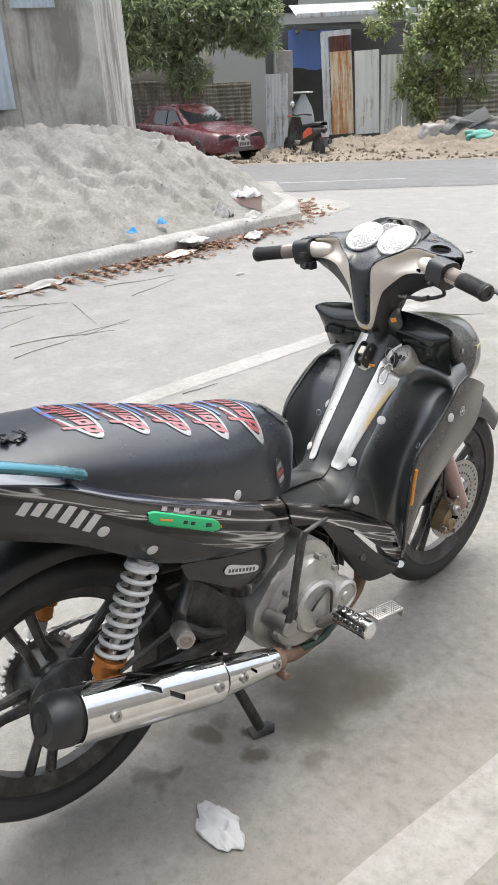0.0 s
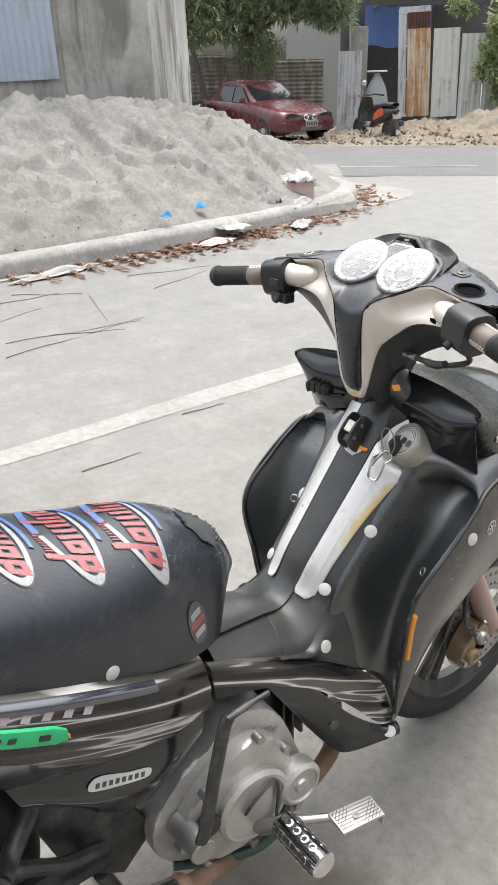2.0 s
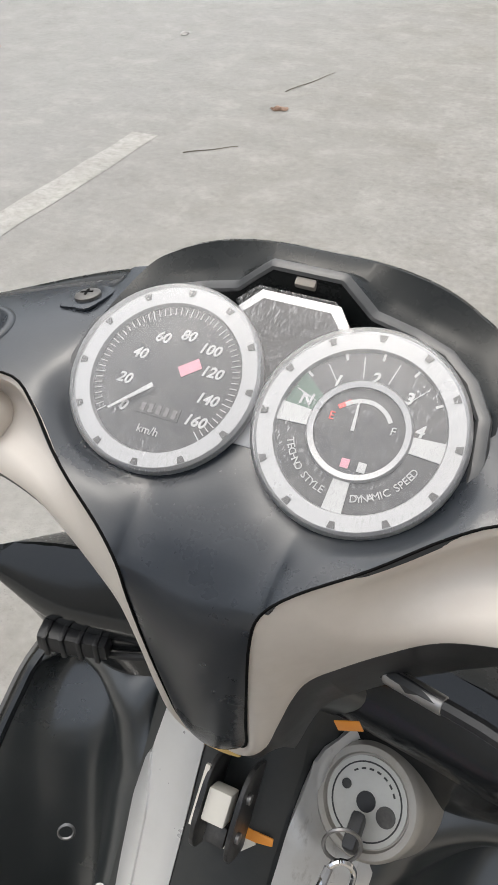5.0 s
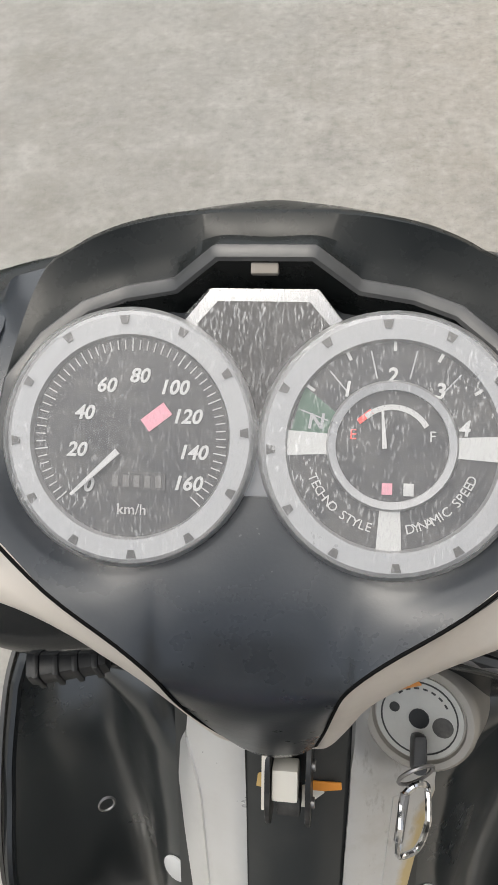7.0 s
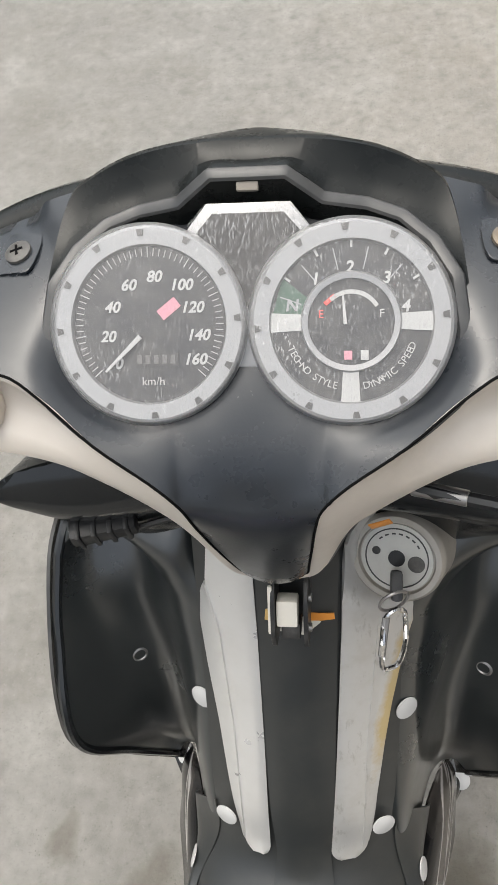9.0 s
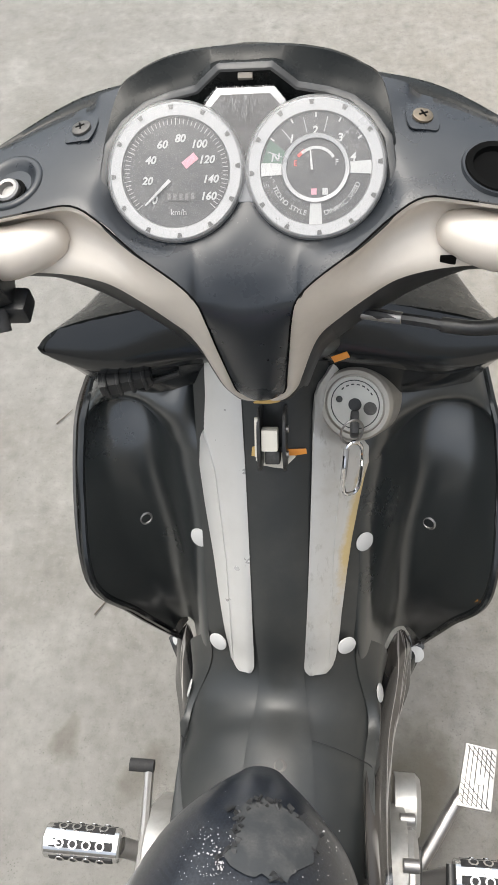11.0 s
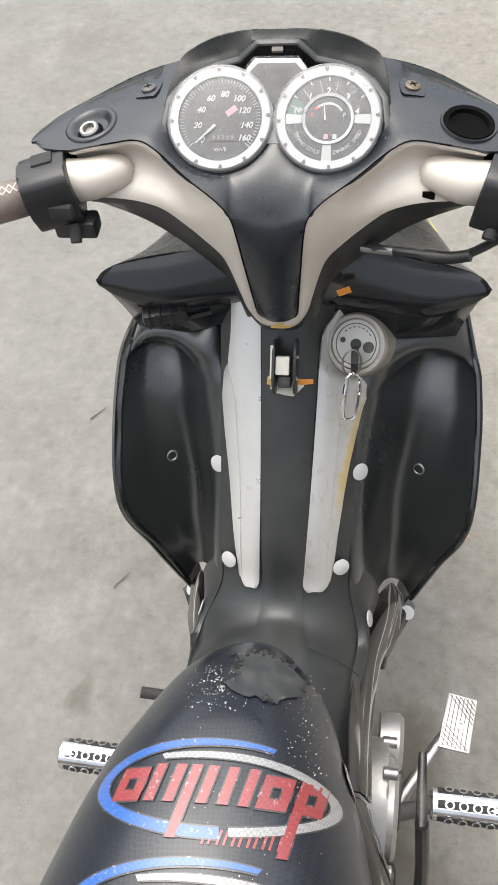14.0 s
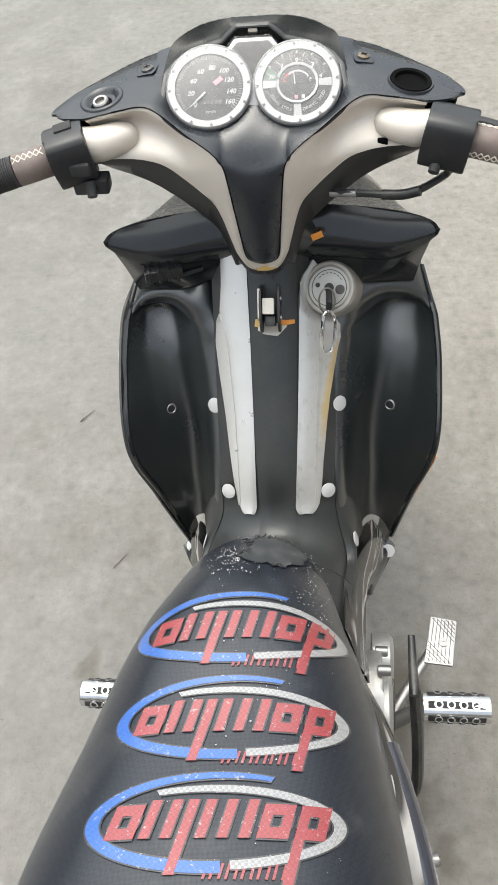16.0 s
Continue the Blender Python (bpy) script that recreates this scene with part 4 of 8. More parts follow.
for p in ((0.137, -0.502, 0.660), (0.100, -0.395, 0.612)):
    stick(seat, p, 0.0105)
bpy.context.view_layer.update()
ok, place, normal, _ = seat.closest_point_on_mesh(Vector((0.110, -0.345, 0.642)))
m = flat_on(place + normal * 0.0006, normal, (-0.6, 0.6, 0.1))
emblem = part("front_emblem", slab([(0.019 * math.cos(a), 0.036 * math.sin(a)) for a in np.linspace(0, 2 * math.pi, 25)[:-1]], 0.0008, m), PRINT_EDGE, seat, "worn oval print on the seat's front")
for k, (w, mat) in enumerate(((0.022, PRINT_WHITE), (0.030, PRINT_RED), (0.022, PRINT_WHITE))):
    part("emblem_bar", block(w, 0.010, 0.0006, m @ Matrix.Translation((0, 0.016 - 0.016 * k, 0.0012)), 0.0), mat, emblem)
# torn flap at the back of the seat
bm = bmesh.new()
for k in range(14):
    px, py = rng.uniform(0.02, 0.06), rng.uniform(-0.93, -0.87)
    block(rng.uniform(0.01, 0.025), rng.uniform(0.006, 0.014), 0.002, Matrix.Translation((px, py, seat_top(px, py) + 0.005)) @ Euler((rng.uniform(-0.8, 0.8), rng.uniform(-0.6, 0.6), rng.uniform(0, 6))).to_matrix().to_4x4(), 0.0, bm)
tagged(part("torn_edge", bm, MATTE, seat), kind="stuff")


# -- tail and side covers
def side_cover(s):
    upper = [(0.085, -1.20, 0.888), (0.138, -1.05, 0.886), (0.160, -0.90, 0.838), (0.171, -0.78, 0.776), (0.172, -0.66, 0.718), (0.160, -0.53, 0.658), (0.135, -0.42, 0.604), (0.100, -0.345, 0.570)]
    lower = [(0.080, -1.20, 0.858), (0.140, -1.05, 0.850), (0.166, -0.90, 0.800), (0.178, -0.78, 0.722), (0.180, -0.66, 0.640), (0.168, -0.53, 0.562), (0.148, -0.42, 0.520), (0.122, -0.345, 0.512)]
    under = [(0.074, -1.19, 0.800), (0.130, -1.04, 0.786), (0.150, -0.89, 0.724), (0.154, -0.79, 0.660), (0.156, -0.70, 0.600), (0.156, -0.55, 0.545), (0.140, -0.42, 0.512), (0.118, -0.345, 0.504)]
    mid = [((a[0] + b[0]) / 2 + 0.007, (a[1] + b[1]) / 2, (a[2] + b[2]) / 2) for a, b in zip(upper, lower)]
    inner = [(a[0] - 0.045, a[1], a[2] + 0.008) for a in upper]
    top = thicken(skin(net([mirrored(r, s) for r in (inner, upper, mid, lower)], 19, 44)), 0.003)
    cover = part("side_cover", top, DECAL, bike, "glossy side cover with flowing brown and grey decal stripes")
    dark = thicken(skin(net([mirrored(r, s) for r in (lower, [((a[0] + b[0]) / 2 + 0.004, a[1], (a[2] + b[2]) / 2) for a, b in zip(lower, under)], under)][:3], 9, 44)), 0.003)
    tail = part("tail_panel", dark, BLACK, bike, "glossy black tail panel")
    gloss = thicken(skin(net([mirrored([(x + 0.001, y, z) for x, y, z in r], s) for r in ([(a[0] - 0.03, a[1], a[2] + 0.007) for a in upper], [(a[0] + 0.0025, a[1], a[2] + 0.001) for a in upper], [(a[0] * 0.8 + b[0] * 0.2 + 0.005, a[1], a[2] * 0.8 + b[2] * 0.2) for a, b in zip(upper, mid)])], 8, 40)[:, :33]), 0.002)
    part("seat_trim", gloss, GLEAM, cover, "grey glossy band below the seat")
    return cover, tail


for s in (1, -1):
    cover, tail = side_cover(s)
    if s > 0:
        for p in ((0.165, -0.826, 0.722), (0.165, -0.733, 0.640), (0.160, -0.995, 0.868)):
            stick(tail, p, 0.011, out=(0.02, 0, 0))
        bpy.context.view_layer.update()
        for k in range(6):
            y = -0.947 + 0.0200 * k
            ok, place, normal, _ = tail.closest_point_on_mesh(Vector((0.20, y, 0.828 - 0.80 * (y + 0.947))))
            bm = slab([(-0.0095, -0.018), (0.0060, -0.017), (0.0105, 0.017), (-0.0040, 0.017)], 0.0012, flat_on(place + normal * 0.0006, normal, (0, 0.82, -0.57)), 0.002)
            part("silver_mark", bm, DOT, tail, "silver logo block")
        violet = worn("grey_violet_print", (0.30, 0.26, 0.29), 0.4)
        for k in range(7):
            y = -0.700 + 0.026 * k
            ok, place, normal, _ = cover.closest_point_on_mesh(Vector((0.20, y, 0.737 - 0.47 * (y + 0.70))))
            part("grey_mark", slab([(-0.007, -0.0075), (0.005, -0.0075), (0.010, 0.0075), (-0.002, 0.0075)], 0.0008, flat_on(place + normal * 0.0006, normal, (0, 0.88, -0.46))), violet, cover, "slanted model-name bar")
        bm = bmesh.new()
        rows = []
        for k in range(12):
            y = -0.742 + 0.160 * k / 11
            ok, place, normal, _ = cover.closest_point_on_mesh(Vector((0.20, y, 0.728 - 0.53 * (y + 0.742))))
            h = 0.0135 if 0 < k < 11 else 0.008
            rows.append([place + normal * d + Vector((0, 0, h * e)) for d, e in ((0.001, -1), (0.004, -0.8), (0.005, 0), (0.004, 0.8), (0.001, 1))])
        tape = part("green_tape", thicken(skin(rows, bm=bm), -0.001), GREEN, cover, "bright green plastic strip with dark and yellow marks")
        for y, w, mat in ((-0.665, 0.010, MATTE), (-0.648, 0.010, MATTE), (-0.610, 0.015, MATTE), (-0.572, 0.006, AMBER), (-0.707, 0.028, AMBER)):
            ok, place, normal, _ = tape.closest_point_on_mesh(Vector((0.22, y, 0.728 - 0.53 * (y + 0.742))))
            part("tape_mark", block(w, 0.004 if mat is AMBER and w > 0.01 else 0.007, 0.001, flat_on(place + normal * 0.0005, normal, (0, 0.9, -0.42)), 0.0003), mat, tape)
# lower side panel below the cover
for s in (1, -1):
    rows = [mirrored(r, s) for r in ([(0.150, -0.66, 0.575), (0.150, -0.55, 0.545), (0.138, -0.44, 0.515), (0.120, -0.36, 0.505)],
                                     [(0.148, -0.64, 0.53), (0.158, -0.55, 0.49), (0.150, -0.45, 0.46), (0.125, -0.37, 0.465)],
                                     [(0.12, -0.60, 0.50), (0.138, -0.54, 0.44), (0.130, -0.47, 0.405), (0.110, -0.40, 0.42)])]
    panel = part("lower_side_panel", thicken(skin(net(rows, 12, 20)), 0.003), BLACK, bike, "black lower side panel")
    if s > 0:
        bpy.context.view_layer.update()
        ok, place, normal, _ = panel.closest_point_on_mesh(Vector((0.18, -0.512, 0.506)))
        m = flat_on(place + normal * 0.0008, normal, (0, 0.93, -0.36))
        badge = part("pale_badge", slab(bend([(-0.048, -0.006), (-0.02, -0.009), (0.03, -0.008), (0.048, -0.004), (0.046, 0.006), (0.01, 0.007), (-0.03, 0.011), (-0.046, 0.006)], 28, True), 0.001, m, 0.0), DOT, panel, "pale logo badge")
        bm = bmesh.new()
        for k in range(8):
            block(0.006, 0.007, 0.0006, m @ Matrix.Translation((-0.036 + 0.0102 * k, -0.001, 0.0013)), 0.0, bm)
        part("badge_bar", bm, GREYBAR, badge)

# grab rail, rear mudguard, tail lamp
for s in (1, -1):
    part("grab_rail", tube(bend([(s * 0.150, -0.84, 0.832), (s * 0.168, -0.90, 0.866), (s * 0.165, -1.02, 0.915), (s * 0.10, -1.20, 0.95), (0, -1.235, 0.955)], 22), 0.0165, 12, flat=0.6), TEAL, bike, "teal metallic grab rail")
rows = []
for k in range(6):
    a = radians(62 + 22 * k)
    rows.append([(x, REAR.y + 0.34 * math.cos(a) * (1.05 if k > 3 else 1), REAR.z + 0.335 * math.sin(a) + dz) for x, dz in ((-0.062, -0.03), (-0.05, 0), (0, 0.008), (0.05, 0), (0.062, -0.03))])
part("rear_mudguard", thicken(skin(net(rows, 24, 15)), 0.003), MATTE, bike, "matte black rear mudguard")
part("tail_lamp", block(0.13, 0.05, 0.06, Matrix.Translation((0, -1.235, 0.86)), 0.014), REDINK, bike, "red tail lamp")

# -- spine between the knees: dark centre, silver strips
PATH_SPINE = [(0.083, 0.812), (0.033, 0.747), (-0.026, 0.672), (-0.085, 0.597), (-0.115, 0.551), (-0.150, 0.532), (-0.200, 0.545), (-0.310, 0.560)]

SPINE_LINE = bend(PATH_SPINE, 81)


def spine(x, t, lift=0.0):
    """A point of the spine: x across, t from the head (0) to the seat (1), sunk with the distance from the middle."""
    c = SPINE_LINE
    f = min(79.999, max(0.0, t * 80))
    i = int(f)
    d = (c[min(i + 1, 80)] - c[max(i - 1, 0)]) * (i + 1 - f) + (c[min(i + 2, 80)] - c[i]) * (f - i)
    d = d / np.linalg.norm(d)
    nrm = np.array((d[1], -d[0])) * (1 if d[1] < 0 and -d[0] > 0 else 1)
    if nrm[1] < 0:
        nrm = -nrm
    ax = abs(x)
    sink = -4.3 * ax * ax - 60.0 * max(0.0, ax - 0.090) ** 2
    # the cup that the lock sits in
    cup = min(1.0, max(0.0, (0.047 - math.hypot(x - 0.073, (t - 0.045) * 0.52)) / 0.013))
    sink -= 0.016 * cup * cup * (3 - 2 * cup)
    p = c[i] + (c[i + 1] - c[i]) * (f - i) + nrm * (sink + lift) - d * max(0.0, -t) * 1.1
    return (x, p[0], p[1])


def edge_line(table, t):
    return float(np.interp(t, [q[0] for q in table], [q[1] for q in table]))


def spine_strip(xs, t0, t1, n, lift, drop_edge=0.002):
    """xs: a function of t that gives the two edges."""
    rows = []
    for k in range(n):
        t = t0 + (t1 - t0) * (math.sin(math.pi / 2 * k / (n - 1)))
        a, b = xs(t)
        rows.append([spine(a + (b - a) * j / 6, t, lift - (drop_edge if j in (0, 6) else 0)) for j in range(7)])
    return skin(rows)


def half_width(t):
    return 0.081 + 0.020 * min(1.0, max(0.0, (t - 0.60) / 0.12))


tail_shift = lambda t: -0.011 * min(1.0, max(0.0, (t - 0.60) / 0.25))
rows = [[tuple(np.array(spine(half_width(t) * j / 14, t)) + (tail_shift(t), 0, 0)) for j in range(-14, 15)] for t in [-0.06, -0.03] + [k / 56 for k in range(57)]]
body = part("spine_cover", thicken(skin(rows), 0.003), SPINE, bike, "charcoal plastic centre cover between the leg shields")
CENTRE = [(-0.05, 0.0315), (0.15, 0.0300), (0.35, 0.0275), (0.585, 0.0225), (0.70, 0.026), (0.985, 0.040)]
part("centre_panel", thicken(spine_strip(lambda t: (-edge_line(CENTRE, t), edge_line(CENTRE, t)), -0.05, 0.985, 54, 0.0025), -0.003), SPINE, body)
# the strips' inner and outer edges along the spine; the lower ends are rounded
INNER = {1: [(-0.05, 0.0720), (-0.012, 0.0700), (0.002, 0.0530), (0.031, 0.0365), (0.06, 0.0345), (0.15, 0.0338), (0.25, 0.0318), (0.33, 0.0298), (0.45, 0.0265), (0.585, 0.0240)], -1: [(-0.05, 0.0320), (0.15, 0.0300), (0.36, 0.0292), (0.50, 0.0296), (0.585, 0.0300)]}
OUTER = {1: [(-0.05, 0.0745), (-0.018, 0.072), (-0.005, 0.052), (0.015, 0.046), (0.045, 0.0445), (0.075, 0.047), (0.095, 0.055), (0.108, 0.072), (0.120, 0.090), (0.135, 0.0955), (0.155, 0.0885), (0.18, 0.0835), (0.225, 0.0775), (0.275, 0.0715), (0.335, 0.0660), (0.41, 0.0608), (0.515, 0.0570), (0.585, 0.0520)],
         -1: [(-0.05, 0.064), (0.04, 0.0655), (0.105, 0.0695), (0.166, 0.0606), (0.31, 0.0536), (0.42, 0.0520), (0.555, 0.0515), (0.585, 0.0500)]}


def rounded_end(s, t):
    a, b = edge_line(INNER[s], t), edge_line(OUTER[s], t)
    q = math.sqrt(max(0.25, 1 - max(0.0, (t - 0.556) / 0.038) ** 2))
    m = (a + b) / 2
    return tuple(sorted((s * (m + (a - m) * q), s * (m + (b - m) * q))))


for s in (1, -1):
    part("silver_strip", thicken(spine_strip(lambda t: rounded_end(s, t), -0.05, 0.590, 70, 0.0036, 0.0016), -0.003), STRIPSTAIN if s > 0 else STRIPSILVER, body, "scuffed silver trim strip")
# the strips' outer facets: crease and outer edge, falling away from the crease
FACETS = {-1: ([(0.105, 0.0690), (0.166, 0.0600), (0.31, 0.0530), (0.42, 0.0515), (0.556, 0.0510)], [(0.105, 0.0698), (0.120, 0.0740), (0.166, 0.0768), (0.225, 0.0735), (0.315, 0.0665), (0.42, 0.0605), (0.556, 0.0535)]),
          1: ([(0.150, 0.0600), (0.174, 0.0592), (0.313, 0.0531), (0.556, 0.0490)], [(0.150, 0.0900), (0.18, 0.0835), (0.225, 0.0778), (0.275, 0.0719), (0.335, 0.0665), (0.41, 0.0612), (0.515, 0.0574), (0.556, 0.0545)])}
for s, (crease, outer) in FACETS.items():
    rows = []
    for k in range(56):
        t = crease[0][0] + (crease[-1][0] - crease[0][0]) * k / 55
        a, b = edge_line(crease, t), edge_line(outer, t)
        rows.append([spine(s * (a + (b - a) * j / 6), t, 0.0044 - 0.0045 * (j / 6) ** 1.3) for j in range(7)])
    part("silver_bevel", thicken(skin(rows), -0.003), STRIPSILVER if s < 0 else STRIPSTAIN, body, "bright outer facet of the trim strip", angle=60)
part("cover_screw", lathe([(0.0085, 0), (0.0085, 0.0015), (0.006, 0.0025), (0.0005, 0.002)], 16, along(spine(0.002, 0.879, 0.003), spine(0.002, 0.879, 0.5))), SCREW, body)
part("seam_line", tube([spine(0.104 * j / 10, 0.820 + 0.03 * abs(j / 10) ** 2, 0.0008) for j in range(-10, 11)], 0.0006, 6), MATTE, body)
for s in (1, -1):
    face = Vector((0.42 * s, -0.74, 0.52)).normalized()
    part("sticker_dot", disc_on(Vector((s * 0.0685, -0.0895, 0.5615)) + face * 0.0015, face, 0.0105, 0.0014), DOT, body)


# ---- leg shields, front cowl, handlebar ----
def leg_shield(s):
    rows = [[(0.066, 0.105, 0.795), (0.100, 0.125, 0.795), (0.145, 0.165, 0.785), (0.185, 0.180, 0.760), (0.203, 0.165, 0.738)],
            [(0.068, 0.070, 0.762), (0.101, 0.078, 0.765), (0.145, 0.100, 0.764), (0.188, 0.118, 0.748), (0.210, 0.118, 0.728)],
            [(0.070, 0.050, 0.732), (0.102, 0.062, 0.735), (0.147, 0.100, 0.738), (0.190, 0.108, 0.731), (0.215, 0.098, 0.719)],
            [(0.072, 0.035, 0.705), (0.102, 0.050, 0.708), (0.149, 0.124, 0.708), (0.192, 0.122, 0.708), (0.218, 0.083, 0.708)],
            [(0.068, -0.010, 0.640), (0.094, 0.002, 0.648), (0.142, 0.080, 0.655), (0.190, 0.070, 0.660), (0.221, 0.030, 0.668)],
            [(0.058, -0.085, 0.557), (0.091, -0.078, 0.546), (0.128, 0.030, 0.560), (0.180, 0.018, 0.575), (0.216, -0.043, 0.595)],
            [(0.082, -0.110, 0.475), (0.100, -0.092, 0.475), (0.130, -0.005, 0.475), (0.165, -0.010, 0.475), (0.193, -0.034, 0.470)],
            [(0.094, -0.125, 0.420), (0.108, -0.080, 0.410), (0.128, -0.025, 0.395), (0.152, -0.010, 0.370), (0.172, -0.018, 0.330)]]
    for r in rows[:6]:
        t = min((k / 200 for k in range(-10, 130)), key=lambda q: abs(spine(0.072, q)[2] - r[0][2]))
        r[0] = spine(0.072, t, -0.004)
    if s < 0:
        rows = [[(x if x < 0.1 else 0.1 + (x - 0.1) * 0.93, y + 0.004, z) for x, y, z in r] for r in rows]
    grid = net([mirrored(r, s) for r in rows], 72, 40)
    ob = part("leg_shield", thicken(skin(grid), 0.003), SHIELD, bike, "glossy black leg shield with white screw-cover stickers", angle=60)
    part("shield_rim", tube(grid[:, -1], 0.0045, 8), BLACK, ob)
    return ob, grid


for s in (1, -1):
    wing, grid = leg_shield(s)
    stick(wing, (0.095 * s, 0.0, 0.648), 0.0105, out=(0, -0.02, 0.01))
    bpy.context.view_layer.update()
    for p in ((0.162, 0.045, 0.585),):
        ok, place, normal, _ = wing.closest_point_on_mesh(Vector((p[0] * s, p[1], p[2])))
        if normal.y > 0:
            normal = -normal
        part("shield_screw", lathe([(0.010, -0.001), (0.0095, 0.0025), (0.0065, 0.004), (0.0045, 0.0022), (0.0005, 0.0022)], 16, along(place, place + normal)), STEEL, wing)
    rows = [mirrored(r, s) for r in ([(0.203, 0.165, 0.738), (0.205, 0.215, 0.715), (0.185, 0.280, 0.680)], [(0.219, 0.085, 0.710), (0.224, 0.120, 0.668), (0.200, 0.225, 0.600)],
                                     [(0.217, -0.035, 0.605), (0.222, 0.040, 0.585), (0.190, 0.130, 0.520)], [(0.195, -0.034, 0.470), (0.194, 0.010, 0.455), (0.172, 0.055, 0.425)], [(0.166, -0.016, 0.300), (0.163, 0.000, 0.300), (0.155, 0.014, 0.300)])]
    fairing = part("side_fairing", thicken(skin(net(rows, 36, 14)), 0.003), worn("smoke_grey_gloss", (0.036, 0.035, 0.033), 0.22, amount=0.16, Specular_IOR_Level=0.75), bike, "smoke-grey glossy outer fairing")
    stick(fairing, (0.224 * s, 0.085, 0.662), 0.0105, out=(0.03 * s, -0.015, 0.01))
    bpy.context.view_layer.update()
    ok, place, normal, _ = fairing.closest_point_on_mesh(Vector((s * 0.24, 0.125, 0.668)))
    normal = normal if normal.x * s > 0 else -normal
    m = along(place + normal * 0.0005, place + normal)
    bm = lathe([(0.0125, 0), (0.0125, 0.0006), (0.0112, 0.0006), (0.0112, 0)], 28, m, True)
    for k in range(3):
        block(0.022, 0.0016, 0.0006, m @ Matrix.Rotation(math.pi * k / 3, 4, "Z") @ Matrix.Translation((0, 0, 0.0003)), 0.0, bm)
    part("round_mark", bm, DOT, fairing, "small round maker's mark")
    edge = [Vector(g) for g in grid[:, -1]]
    low = [p + Vector((s * 0.0030, 0.007, 0)) for p in edge if 0.455 < p.z < 0.575]
    if s > 0:
        part("reflector", tube(low, 0.0042, 8, flat=1.6), AMBER, fairing, "amber reflector strip")
    # front half of the body strip, from the seat to the fairing's foot
    rows = [mirrored(r, s) for r in ([(0.091, -0.345, 0.564), (0.089, -0.25, 0.520), (0.095, -0.16, 0.478), (0.112, -0.08, 0.428), (0.138, -0.02, 0.378), (0.152, 0.000, 0.320)],
                                     [(0.104, -0.345, 0.556), (0.102, -0.25, 0.512), (0.110, -0.16, 0.468), (0.134, -0.08, 0.410), (0.156, -0.03, 0.350), (0.158, -0.006, 0.304)],
                                     [(0.116, -0.345, 0.512), (0.116, -0.25, 0.478), (0.126, -0.16, 0.430), (0.150, -0.09, 0.365), (0.158, -0.052, 0.322), (0.156, -0.010, 0.291)])]
    ends = [tuple(np.array(spine(s * half_width(t) * 0.985, t)) + (tail_shift(t), 0, 0)) for t in (0.99, 0.86, 0.72, 0.60, 0.50)]
    feet = mirrored([(0.090, -0.315, 0.545), (0.090, -0.225, 0.506), (0.098, -0.155, 0.472), (0.108, -0.110, 0.448), (0.120, -0.060, 0.416)], s)
    middle = [((a[0] + b[0]) / 2 + 0.010 * s, (a[1] + b[1]) / 2, (a[2] + b[2]) / 2 + 0.004) for a, b in zip(ends, feet)]
    skirt = part("side_skirt", thicken(skin(net([ends, middle, feet], 14, 30)), 0.002), SPINE, body, "satin black side of the centre cover")
    stick(skirt, (0.094 * s, -0.102, 0.475), 0.0105, out=(0.03 * s, -0.02, 0.015))
    part("body_strip", thicken(skin(net(rows, 14, 40)), 0.003), DECAL, bike, "glossy body strip with brown and grey decal")
    rows = [mirrored(r, s) for r in ([(0.110, -0.25, 0.478), (0.120, -0.16, 0.425), (0.140, -0.09, 0.345), (0.154, -0.035, 0.300), (0.160, 0.003, 0.290)], [(0.113, -0.20, 0.40), (0.128, -0.137, 0.348), (0.147, -0.09, 0.302), (0.166, -0.034, 0.288), (0.174, -0.003, 0.289)],
                                     [(0.106, -0.16, 0.335), (0.122, -0.120, 0.278), (0.136, -0.094, 0.258), (0.166, -0.042, 0.273), (0.1815, -0.0115, 0.287)])]
    flap = part("lower_flap", thicken(skin(net(rows, 14, 22)), 0.003), BLACK, bike, "black lower leg shield flap")
    face = Vector((0.10 * s, -0.35, 0.93)).normalized()
    part("sticker_dot", disc_on(Vector((0.1690, -0.0230, 0.2865) if s > 0 else (-0.1640, -0.0125, 0.2890)) + face * 0.001, face, 0.0110, 0.0014), DOT, flap)
    part("flap_bolt", rod((s * 0.118, -0.120, 0.335), (s * 0.136, -0.124, 0.338), 0.010, 6), IRON, flap)

# front cowl with head lamp
halves = [[(0, 0.122, 0.812), (0.08, 0.112, 0.810), (0.15, 0.094, 0.815), (0.192, 0.088, 0.838), (0.208, 0.084, 0.858), (0.190, 0.100, 0.868), (0.12, 0.114, 0.876), (0, 0.120, 0.882)],
          [(0, 0.200, 0.700), (0.08, 0.200, 0.690), (0.14, 0.180, 0.705), (0.176, 0.165, 0.760), (0.190, 0.160, 0.810), (0.172, 0.168, 0.832), (0.11, 0.192, 0.842), (0, 0.205, 0.846)],
          [(0, 0.300, 0.640), (0.07, 0.295, 0.640), (0.12, 0.285, 0.660), (0.160, 0.262, 0.720), (0.168, 0.255, 0.772), (0.150, 0.262, 0.800), (0.10, 0.285, 0.818), (0, 0.300, 0.824)]]
nose = [(0, 0.385, 0.660), (0.05, 0.378, 0.662), (0.085, 0.362, 0.680), (0.112, 0.345, 0.715), (0.115, 0.342, 0.750), (0.10, 0.352, 0.780), (0.06, 0.372, 0.805), (0, 0.382, 0.810)]


def full(half):
    return half + [(-x, y, z) for x, y, z in half[-2:0:-1]]


